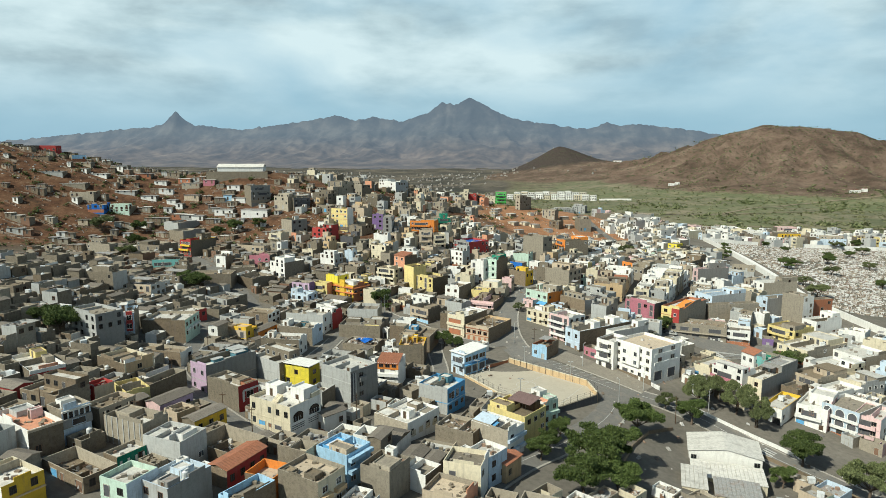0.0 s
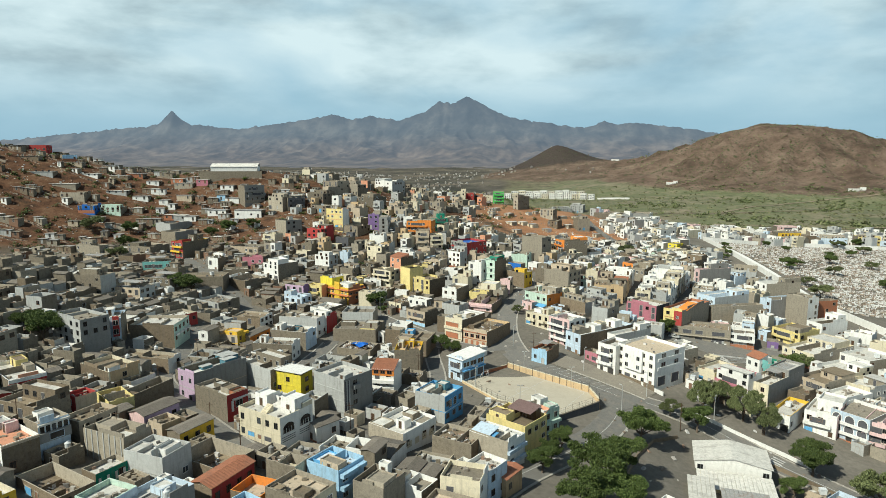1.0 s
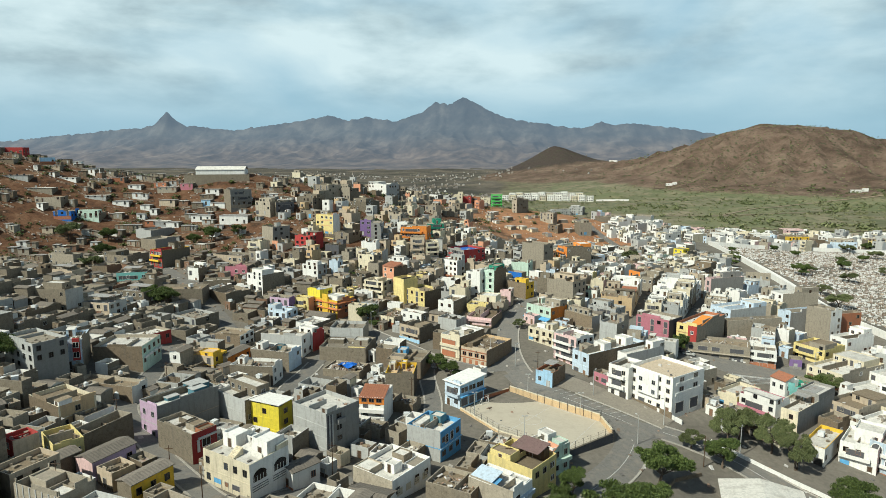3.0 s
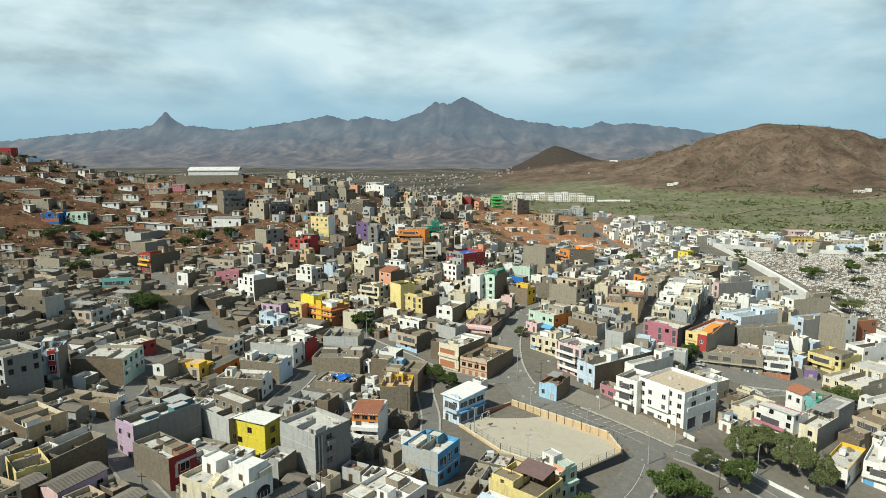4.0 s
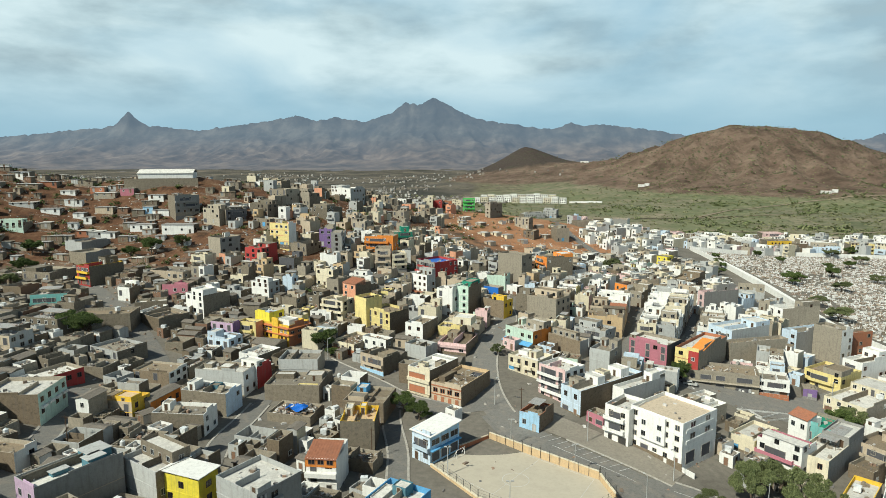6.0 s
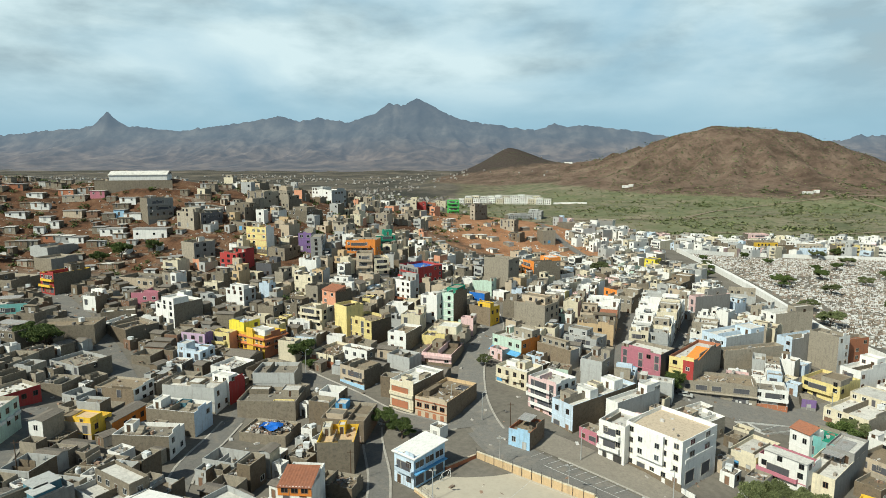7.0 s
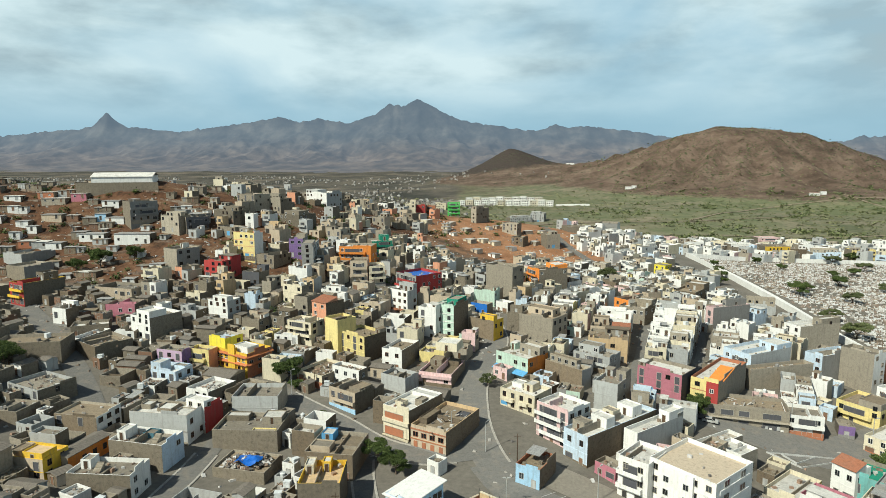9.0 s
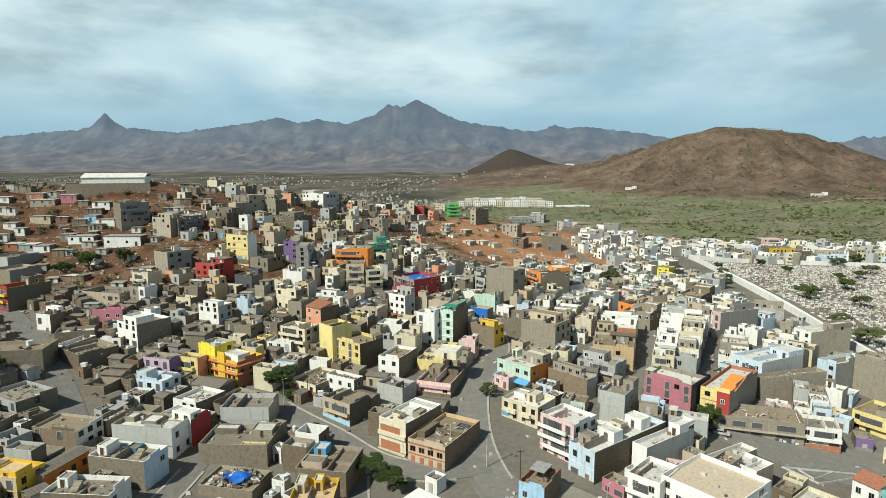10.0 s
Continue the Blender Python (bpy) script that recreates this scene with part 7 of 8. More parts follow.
# orange upper storey of the tiled house
_, W, D = on_side(orange_house, 0, 0, 0)
k = Shape()
k.box(-W / 2 - 0.1, W / 2 + 0.1, -0.9, 0.02, 0, 1.0)
part("balcony", k, ("white",), orange_house, "white painted balcony", at=on_side(orange_house, 0, 0, 4.0)[0])
k = Shape()
k.box(-W / 2 - 0.05, W / 2 + 0.05, -0.08, 0.02, 0, 1.7)
part("wall_panel", k, ("orange",), orange_house, at=on_side(orange_house, 0, 0, 6.2)[0])
for x in (-0.3, 0, 0.3):
    part("window", window_mesh(1.3, 1.1, "brown"), (), orange_house, at=on_side(orange_house, 0, x * W, 6.9)[0] @ pose(0, -0.09, 0))

# blue awning along the white corner house
_, W, D = on_side(awning_house, 0, 0, 0)
k = Shape()
k.v = [(-W * 0.5, 0.02, 0.9), (W * 0.5, 0.02, 0.9), (W * 0.5, -2.2, 0), (-W * 0.5, -2.2, 0)]
k.v += [(x, y, z - 0.06) for x, y, z in k.v]
k.f = [(0, 3, 2, 1), (4, 5, 6, 7), (0, 1, 5, 4), (1, 2, 6, 5), (2, 3, 7, 6), (3, 0, 4, 7)]
k.m = [0] * 6
awning = part("awning", k, ("blue",), awning_house, "blue sheet awning", at=on_side(awning_house, 0, 0, 2.3)[0])
for x in (-0.45, 0, 0.45):
    k = Shape()
    k.tube((x * W, -2.1, -2.6), (x * W, -2.1, 0), 0.04, 0.04, 6)
    part("post", k, ("iron",), awning)

# red half of the yellow house with the orange roof
_, W, D = on_side(red_yellow, 0, 0, 0)
k = Shape()
k.box(W * 0.08, W * 0.5 + 0.06, -0.12, 0.02, -3, 8.7)
panel = part("wall_panel", k, ("red",), red_yellow, "red painted part of the front", at=on_side(red_yellow, 0, 0, 0)[0])
k = Shape()
k.v = [(0.0, -D * 0.36, 8.5), (W / 2 + 0.3, -D * 0.36, 8.5), (W / 2 + 0.3, D * 0.02, 10.2), (0.0, D * 0.02, 10.2)]
k.v += [(x, y, z + 0.14) for x, y, z in k.v]
k.f = [(0, 1, 5, 4), (1, 2, 6, 5), (2, 3, 7, 6), (3, 0, 4, 7), (4, 5, 6, 7), (3, 2, 1, 0)]
k.m = [0] * 6
part("sloping_roof", k, ("orange",), red_yellow, "bright orange sloping roof")
k = Shape()
k.box(0.1, W / 2 - 0.02, -D * 0.1, D * 0.02, 8.0, 9.7)
part("roof_room", k, ("rawlight",), red_yellow)
part("window", window_mesh(1.0, 1.1, "white"), (), panel, at=pose(W * 0.28, -0.12, 5.6))


def rooms(ob, base, rows):
    """Rooms and walls on a flat roof: shares of the width and depth, height, wall and deck."""
    _, w, d = on_side(ob, 0, 0, 0)
    for x0, x1, y0, y1, tall, skin, deck in rows:
        k = Shape()
        k.crate(x0 * w, x1 * w, y0 * d, y1 * d, base, base + tall, base + tall - 0.3, 0.12)
        room = part("roof_room", k, (skin, deck), ob)
        if tall > 1.9 and (x1 - x0) * w > 1.4:
            part("door", door_mesh(0.8, 1.8, "wood"), (), room, at=pose((x0 + x1) / 2 * w, y0 * d, base + 0.02))


def sheet(ob, x0, x1, y0, y1, z0, z1, mat, label, thick=0.1):
    """A roof sheet that climbs from z0 at its front to z1 at its back."""
    _, w, d = on_side(ob, 0, 0, 0)
    k = Shape()
    k.v = [(x0 * w, y0 * d, z0), (x1 * w, y0 * d, z0), (x1 * w, y1 * d, z1), (x0 * w, y1 * d, z1)]
    k.v += [(x, y, z + thick) for x, y, z in k.v]
    k.f = [(0, 1, 5, 4), (1, 2, 6, 5), (2, 3, 7, 6), (3, 0, 4, 7), (4, 5, 6, 7), (3, 2, 1, 0)]
    k.m = [0] * 6
    return part("roof_sheet", k, (mat,), ob, label)


def band(ob, side, z, tall, mat, out=0.12, x0=-0.5, x1=0.5):
    """A ledge or painted band along one wall."""
    _, w, d = on_side(ob, 0, 0, 0)
    length = w if side in (0, 2) else d
    k = Shape()
    k.box(x0 * length - 0.04, x1 * length + 0.04, -out, 0.02, 0, tall)
    return part("band", k, (mat,), ob, at=on_side(ob, side, 0, z)[0])


# roofs of the near quarter
band(band_house, 1, 4.2, 0.9, "white", 0.3)
band(band_house, 1, 3.7, 0.4, "red", 0.16)
band(band_house, 1, 1.6, 0.25, "white", 0.3)
rooms(band_house, 4.1, ((-0.48, -0.2, 0.1, 0.45, 2.0, "yellow", "deckbrown"), (-0.1, 0.1, 0.2, 0.45, 1.6, "rawlight", "deck")))
rooms(terrace_house, 4.9, ((-0.45, -0.22, -0.1, 0.42, 1.2, "palegrey", "tin"), (-0.1, 0.0, 0.1, 0.45, 2.0, "rose", "deckwhite")))
band(terrace_house, 1, 5.4, 0.5, "sand", 0.25)
rooms(window_row_house, 6.5, ((-0.5, -0.1, -0.2, 0.3, 1.6, "white", "deckwhite"),))
for z, mat, tall in ((3.5, "grey", 1.9), (6.9, "deckwhite", 0.35)):
    band(window_row_house, 1, z, tall, mat, 0.5)
for i in range(5):
    part("window", window_mesh(0.8, 1.3, "white", 2), (), window_row_house, at=on_side(window_row_house, 1, -2.2 + 1.1 * i, 5.4)[0])
part("window", window_mesh(2.6, 1.3, "paleblue", 2), (), window_row_house, at=on_side(window_row_house, 1, 0.2, 3.8)[0] @ pose(0, -0.5, 0))
for side, x in ((1, -0.47), (1, 0.47)):
    band(framed_house, side, 2.9, 3.0, "cream", 0.08, x - 0.02, x + 0.02)
band(framed_house, 1, 2.8, 0.16, "cream", 0.1)
rooms(columned_house, 4.9, ((-0.48, -0.1, -0.1, 0.46, 1.8, "rawlight", "deck"), (0.05, 0.47, -0.44, 0.1, 1.3, "raw", "deckwhite")))
_, W, D = on_side(columned_house, 0, 0, 0)
for i in range(7):
    k = Shape()
    k.box(-0.12, 0.12, -0.1, 0.02, 0, 6.7)
    part("pilaster", k, ("palegrey",), columned_house, at=on_side(columned_house, 0, -W / 2 + W * (i + 0.5) / 7, 0)[0])
rooms(cube_house, 5.4, ((0.1, 0.4, -0.25, 0.3, 1.7, "white", "deckwhite"), (-0.48, -0.2, -0.45, 0.1, 0.9, "palegrey", "deckwhite")))
rooms(tank_house, 5.2, ((-0.2, 0.2, 0.0, 0.3, 1.7, "paleblue", "deckwhite"), (0.15, 0.48, -0.48, -0.2, 2.0, "grey", "tin"), (-0.45, -0.25, 0.3, 0.48, 1.4, "white", "deckwhite")))
for i in range(4):
    band(green_house, 1, 0.6, 1.5, "white", 0.1, -0.42 + 0.24 * i, -0.36 + 0.24 * i)
band(corner_gold, 1, 2.2, 0.3, "ochre", 0.25)
rooms(broad_house, 6.1, ((0.02, 0.3, -0.3, 0.0, 1.1, "raw", "deckbrown"), (-0.42, -0.2, -0.45, -0.2, 1.0, "raw", "deckbrown"), (0.1, 0.42, 0.05, 0.35, 0.9, "rawlight", "sand")))
_, W, D = on_side(broad_house, 0, 0, 0)
for s in (-0.25, 0.25):
    k = Shape()
    k.box(-1.3, 1.3, -0.9, 0.02, 0, 0.85)
    part("balcony", k, ("ochre",), broad_house, at=on_side(broad_house, 1, s * D, 3.3)[0])
rooms(blue_terrace, 5.9, ((-0.1, 0.46, -0.46, -0.12, 2.2, "sand", "deck"), (-0.46, -0.12, -0.3, 0.3, 0.9, "blue", "paleblue")))
_, W, D = on_side(blue_terrace, 0, 0, 0)
for z in (3.1, 5.6):
    k = Shape()
    k.box(-D * 0.46, D * 0.46, -1.1, 0.02, 0, 0.8)
    part("balcony", k, ("skyblue",), blue_terrace, "sky blue balcony", at=on_side(blue_terrace, 1, 0, z)[0])
rooms(block_house, 5.6, ((-0.1, 0.48, -0.46, 0.1, 1.9, "rawlight", "deck"), (-0.2, 0.1, 0.25, 0.46, 2.6, "white", "deckwhite")))
rooms(courtyard_house, 3.8, ((-0.48, -0.1, -0.48, -0.15, 1.3, "rawlight", "deckwhite"), (0.0, 0.25, -0.2, 0.0, 2.1, "white", "deckwhite"), (-0.2, 0.1, 0.2, 0.42, 1.6, "raw", "deckwhite"), (0.2, 0.47, 0.1, 0.46, 0.8, "white", "deck")))
for s in (-0.32, -0.1, 0.12, 0.34):
    band(courtyard_house, 1, 0.9, 1.5, "cream", 0.06, s - 0.06, s + 0.06)
sheet(sheet_house, -0.47, 0.02, -0.46, 0.1, 6.9, 7.6, "paleblue", "pale blue sheet roof")
sheet(sheet_house, -0.1, 0.1, -0.46, -0.1, 6.5, 6.9, "blue", "blue sheet roof", 0.08)
rooms(sheet_house, 5.6, ((-0.47, 0.0, -0.47, 0.1, 1.4, "rawlight", "deck"), (0.1, 0.48, 0.2, 0.46, 1.2, "white", "deckwhite")))
for z in (1.2, 4.0):
    band(sheet_house, 1, z, 0.8, "paleblue", 0.7)
sheet(purple_roofed, -0.2, 0.4, -0.1, 0.44, 8.1, 8.7, "purple_sheet", "dull purple-brown sheet roof")
rooms(purple_roofed, 5.5, ((-0.46, 0.0, -0.46, -0.1, 2.3, "yellow", "deckbrown"), (-0.2, 0.38, 0.2, 0.42, 2.5, "wood", "deck")))
for s in (-0.3, 0.0, 0.3):
    part("window", window_mesh(1.2, 1.2, "brown"), (), purple_roofed, at=on_side(purple_roofed, 1, s * 9.8, 4.2)[0])
sheet(mint_house, 0.1, 0.52, -0.56, -0.2, 6.0, 7.2, "salmon", "small orange tiled awning")
rooms(mint_house, 5.9, ((-0.46, 0.0, -0.1, 0.4, 2.4, "white", "deckwhite"), (0.05, 0.46, 0.05, 0.46, 1.5, "mint", "deckwhite")))
band(mint_house, 1, 3.0, 0.9, "mint", 0.8)
rooms(court_blue, 6.3, ((-0.2, 0.12, 0.12, 0.42, 2.1, "petrol", "deckwhite"), (-0.47, -0.22, -0.3, 0.3, 0.9, "palegrey", "deckwhite")))
band(court_blue, 1, 3.2, 0.25, "skyblue", 0.3)
for s in (-0.2, 0.05):
    part("window", window_mesh(1.2, 2.0, "white"), (), court_blue, at=on_side(court_blue, 1, s * 9.4, 4.0)[0])
rooms(red_flank, 5.9, ((0.05, 0.3, -0.1, 0.42, 1.4, "rawlight", "deckbrown"), (-0.3, -0.05, 0.1, 0.45, 1.2, "raw", "deckwhite"), (0.32, 0.47, -0.1, 0.45, 1.1, "terracotta", "deckbrown")))
_, W, D = on_side(red_flank, 0, 0, 0)
band(red_flank, 1, 5.2, 0.4, "white", 0.35, -0.25, 0.45)
band(red_flank, 1, 2.4, 2.8, "white", 0.2, -0.3, -0.22)
part("window", window_mesh(2.0, 1.7, "white"), (), red_flank, at=on_side(red_flank, 1, 0.4, 3.2)[0])


rooms(mint_tower, 10.9, ((-0.1, 0.47, -0.2, 0.4, 2.6, "darkgreen", "deck"), (-0.47, -0.15, -0.46, -0.1, 1.2, "mint", "deckwhite")))
for z in (2.9, 5.8, 8.6):
    band(mint_tower, 0, z, 0.2, "white", 0.15)


rooms(long_house, 7.0, ((-0.45, 0.05, -0.40, -0.29, 2.5, "rawlight", "deck"), (-0.35, 0.30, -0.18, -0.06, 2.6, "white", "deckwhite"), (-0.45, 0.00, 0.02, 0.12, 2.4, "cream", "deck"), (-0.40, 0.25, 0.22, 0.36, 2.7, "white", "deckwhite")))
rooms(rose_house, 9.1, ((-0.20, 0.45, 0.00, 0.45, 2.6, "cream", "deckwhite"),))


def arch(ob, side, along, z, wide, tall):
    """A round-headed dark face, the shade within an arch, with a raised white rim on a wall."""
    at = on_side(ob, side, along, z)[0]
    r, n = wide / 2, 10
    line = [(r, 0.0)] + [(r * math.cos(math.pi * i / n), tall - r + r * math.sin(math.pi * i / n)) for i in range(n + 1)] + [(-r, 0.0)]
    k = Shape()
    k.face([(px, -0.03, pz) for px, pz in line])
    dark_face = part("arched_opening", k, ("dark",), ob, at=at)
    k = Shape()
    for (x0, z0), (x1, z1) in zip(line, line[1:]):
        g = 1.14
        a, b, c, d = (x0, z0), (x1, z1), (x1 * g, z1 if z1 == 0 else z1 + 0.14 * (z1 - tall + r)), (x0 * g, z0 if z0 == 0 else z0 + 0.14 * (z0 - tall + r))
        k.face([(px, -0.14, pz) for px, pz in (a, b, c, d)])
        k.face([(*a[:1], -0.03, a[1]), (*b[:1], -0.03, b[1]), (*b[:1], -0.14, b[1]), (*a[:1], -0.14, a[1])])
    part("rim", k, ("white",), dark_face)


for f in (1, 2):
    for x in (-3.4, 0.0, 3.4):
        arch(arcade_house, 0, x, f * 2.85 + 0.5, 2.4, 2.2)
    band(arcade_house, 0, f * 2.85 - 0.2, 0.75, "white", 0.7)
for x in (-3.2, 0.2, 3.4):
    part("door", door_mesh(1.5, 2.2, "iron"), (), arcade_house, at=on_side(arcade_house, 0, x, 0.05)[0])


# roofs of the middle quarter
_, W, D = on_side(balcony_house, 0, 0, 0)
for z in (0.2, 4.1):
    part("balcony_opening", door_mesh(6.0, 2.5, "terracotta"), (), balcony_house, "deep dark red balcony", at=on_side(balcony_house, 0, -0.6, z)[0])
    band(balcony_house, 0, z - 0.1 if z > 1 else -0.6, 1.0, "cream", 0.5)
rooms(balcony_house, 7.3, ((-0.3, 0.0, -0.3, -0.15, 1.4, "cream", "deck"), (-0.47, 0.47, 0.28, 0.47, 1.0, "white", "deckwhite"), (0.2, 0.46, -0.1, 0.1, 1.7, "raw", "deck")))
for z, tall in ((2.5, 0.3), (5.0, 0.35)):
    band(brown_corner, 0, z, tall, "terracotta", 0.12)
for x in (-0.36, -0.12, 0.12, 0.36):
    part("window", window_mesh(1.4, 1.2, "terracotta"), (), brown_corner, at=on_side(brown_corner, 0, x * 10.2, 3.3)[0])
    band(brown_corner, 0, 0.6, 1.5, "terracotta", 0.08, x - 0.05, x + 0.05)
rooms(brown_corner, 5.2, ((-0.47, -0.25, -0.3, 0.1, 1.6, "rawbrown", "deckbrown"), (-0.2, 0.46, -0.05, -0.03, 1.2, "rawbrown", "deckbrown"), (0.1, 0.4, 0.2, 0.35, 0.5, "dark", "dark")))
rooms(rose_house, 3.3, ((-0.47, -0.1, 0.15, 0.46, 2.0, "raw", "deckbrown"), (0.05, 0.4, 0.25, 0.46, 1.6, "rawbrown", "deckbrown")))
band(rose_house, 0, 2.6, 0.8, "rose", 0.7)
band(blue_based, 0, -0.6, 1.9, "skyblue", 0.1)
rooms(blue_based, 5.1, ((0.05, 0.46, -0.2, 0.46, 1.5, "raw", "deckbrown"), (-0.46, -0.1, 0.1, 0.46, 1.0, "rawlight", "deck")))
rooms(cream_corner, 4.9, ((-0.05, 0.2, 0.0, 0.45, 2.2, "cream", "deckwhite"), (-0.47, -0.15, 0.1, 0.46, 1.3, "white", "deckwhite")))
for x in (-0.2, 0.2):
    band(cream_corner, 0, 2.5, 0.9, "cream", 0.9, x - 0.12, x + 0.12)
rooms(pale_cube, 4.5, ((-0.49, -0.1, -0.48, 0.1, 3.2, "paleblue", "deckwhite"), (0.0, 0.46, 0.1, 0.46, 1.4, "paleblue", "deck")))
rooms(long_grey, 6.9, ((-0.47, -0.3, 0.0, 0.4, 1.3, "rawlight", "deckwhite"), (-0.15, 0.1, -0.1, 0.42, 1.0, "raw", "deckwhite"), (0.2, 0.46, -0.45, 0.2, 0.7, "rawlight", "deckwhite")))
rooms(stair_house, 5.7, ((-0.47, -0.3, -0.2, 0.3, 2.4, "white", "deckwhite"), (-0.1, 0.1, 0.1, 0.45, 1.2, "petrol", "deck")))
rooms(step_house, 5.1, ((-0.44, -0.28, 0.0, 0.4, 2.2, "white", "deck"),))
for ob, x0, base in ((stair_house, 2.2, 5.7), (step_house, -2.8, 5.1)):
    for i in range(7):
        k = Shape()
        k.box(x0, x0 + 1.6, -1.5 + 0.32 * i, -1.2 + 0.32 * i, base, base + 0.2 + 0.22 * i)
        part("step", k, ("rawlight",), ob)
rooms(gold_terrace, 4.1, ((0.0, 0.48, -0.47, 0.1, 2.3, "gold", "ochre"), (-0.46, -0.2, -0.3, 0.3, 1.6, "sand", "deckbrown")))
rooms(grey_yard, 4.7, ((0.15, 0.46, 0.05, 0.46, 2.0, "rawlight", "deckwhite"), (-0.46, -0.1, 0.2, 0.46, 1.5, "raw", "deckwhite"), (0.1, 0.45, -0.46, -0.3, 0.8, "yellow", "deck")))
rooms(brown_block, 5.3, ((-0.46, -0.05, -0.3, 0.0, 1.4, "sand", "deck"), (0.1, 0.46, -0.1, 0.4, 0.8, "rawlight", "deckbrown"), (-0.4, -0.15, 0.15, 0.45, 2.0, "blue", "deckwhite")))
rooms(gold_trimmed, 6.7, ((-0.47, -0.25, 0.1, 0.46, 2.2, "cream", "deckwhite"), (-0.05, 0.15, 0.2, 0.46, 2.4, "gold", "deckwhite")))
for i in range(4):
    band(mint_flank, 1, 2.4, 0.7, "white", 0.6, -0.42 + 0.24 * i, -0.26 + 0.24 * i)


# ---- the rest of the town ----
def corners_of(x, y, yaw, w, d):
    c, s = math.cos(radians(yaw)), math.sin(radians(yaw))
    return [(x + c * a - s * b, y + s * a + c * b) for a, b in ((-w / 2, -d / 2), (w / 2, -d / 2), (w / 2, d / 2), (-w / 2, d / 2))]


def apart(p, q):
    """Whether two four-cornered outlines stand clear of one another."""
    for a in (p, q):
        for i in range(2):
            ex, ey = a[i + 1][0] - a[i][0], a[i + 1][1] - a[i][1]
            u, v = [ex * x + ey * y for x, y in p], [ex * x + ey * y for x, y in q]
            if max(u) <= min(v) or max(v) <= min(u):
                return True
    return False


ROAD_PTS = np.array([(p.x, p.y, w / 2) for line, w in ROADS for p in line])
KEEP = [(68, 252.5, -39, 15, 7), (33, 236, -50, 10, 8), (20.6, 187.2, -41, 44, 34), (38, 206, -41, 40, 24), (102, 231, -10, 30, 20), (56, 152, -10, 50, 50), (-55, 218, 0, 6, 30), (62, 178, -35, 52, 24), (25, 209, -41, 14, 12), (15, 220, -41, 12, 10), (66, 199, -35, 16, 8), (20, 129, -33, 16, 16), (107, 158, -45, 42, 19), (24, 258, -25, 9, 12), (8, 205, -41, 14, 10), (-38, 220, 0, 16, 10), (-40, 213, 0, 12, 7), (-6, 221, -40, 12, 8),
        (165, 290, 6, 14, 70), (169, 367, 6, 18, 100), (180, 480, 7, 20, 128), (18, 232, 0, 16, 24)]
# before the houses set one by one only low sheds stand
SOFT = []
for hx, hy, hw, hd, _ in list(HEIGHTS):
    if hy < 330:
        away = Vector((4 - hx, 30 - hy)).normalized()
        reach = 0.5 * max(hw, hd) + 3.5
        SOFT.append((hx + away.x * reach, hy + away.y * reach, math.degrees(math.atan2(away.y, away.x)), 7.0, 0.55 * max(hw, hd)))


def clear(x, y, yaw, w, d, gap=0.3):
    r = 0.5 * math.hypot(w, d)
    me = corners_of(x, y, yaw, w + gap, d + gap)
    for px, py in me + [(x, y)]:
        if np.any(np.hypot(ROAD_PTS[:, 0] - px, ROAD_PTS[:, 1] - py) < ROAD_PTS[:, 2] + 0.5):
            return False
    for fx, fy, fr, fyaw, fw, fd in FOOT:
        if math.hypot(fx - x, fy - y) < r + fr and not apart(me, corners_of(fx, fy, fyaw, fw, fd)):
            return False
    return all(math.hypot(k[0] - x, k[1] - y) > r + 0.5 * math.hypot(k[3], k[4]) or apart(me, corners_of(*k)) for k in KEEP)


def street_yaw(x, y):
    u = min(max((x + 60) / 170, 0), 1)
    return -24 - 34 * u * u * (3 - 2 * u)


def place(rng, bulk, x, y, yaw, w, d, floors, paints, decks, tops, small, group, win, join):
    """Sets one house where there is room for it, smaller where there is less."""
    for _ in range(3):
        if clear(x, y, yaw, w, d, 0.12):
            break
        w, d = w * 0.8, d * 0.8
    else:
        return
    if min(w, d) < (2.4 if x < -20 else 3.2):
        return
    if not small and max(w, d) > 6.6 and rng.random() < 0.6:
        u, c, n = rng.uniform(0.38, 0.62), math.cos(radians(yaw)), math.sin(radians(yaw))
        for lo, hi in ((0, u), (u, 1)):
            mid, size = (lo + hi) / 2 - 0.5, hi - lo
            px, py, pw, pd = (x + c * mid * w, y + n * mid * w, w * size, d * rng.uniform(0.8, 1.0)) if w > d else (x - n * mid * d, y + c * mid * d, w * rng.uniform(0.8, 1.0), d * size)
            raise_house(rng, bulk, px, py, yaw, pw, pd, floors, paints, decks, tops, small, group, win, join)
    else:
        raise_house(rng, bulk, x, y, yaw, w, d, floors, paints, decks, tops, small, group, win, join)


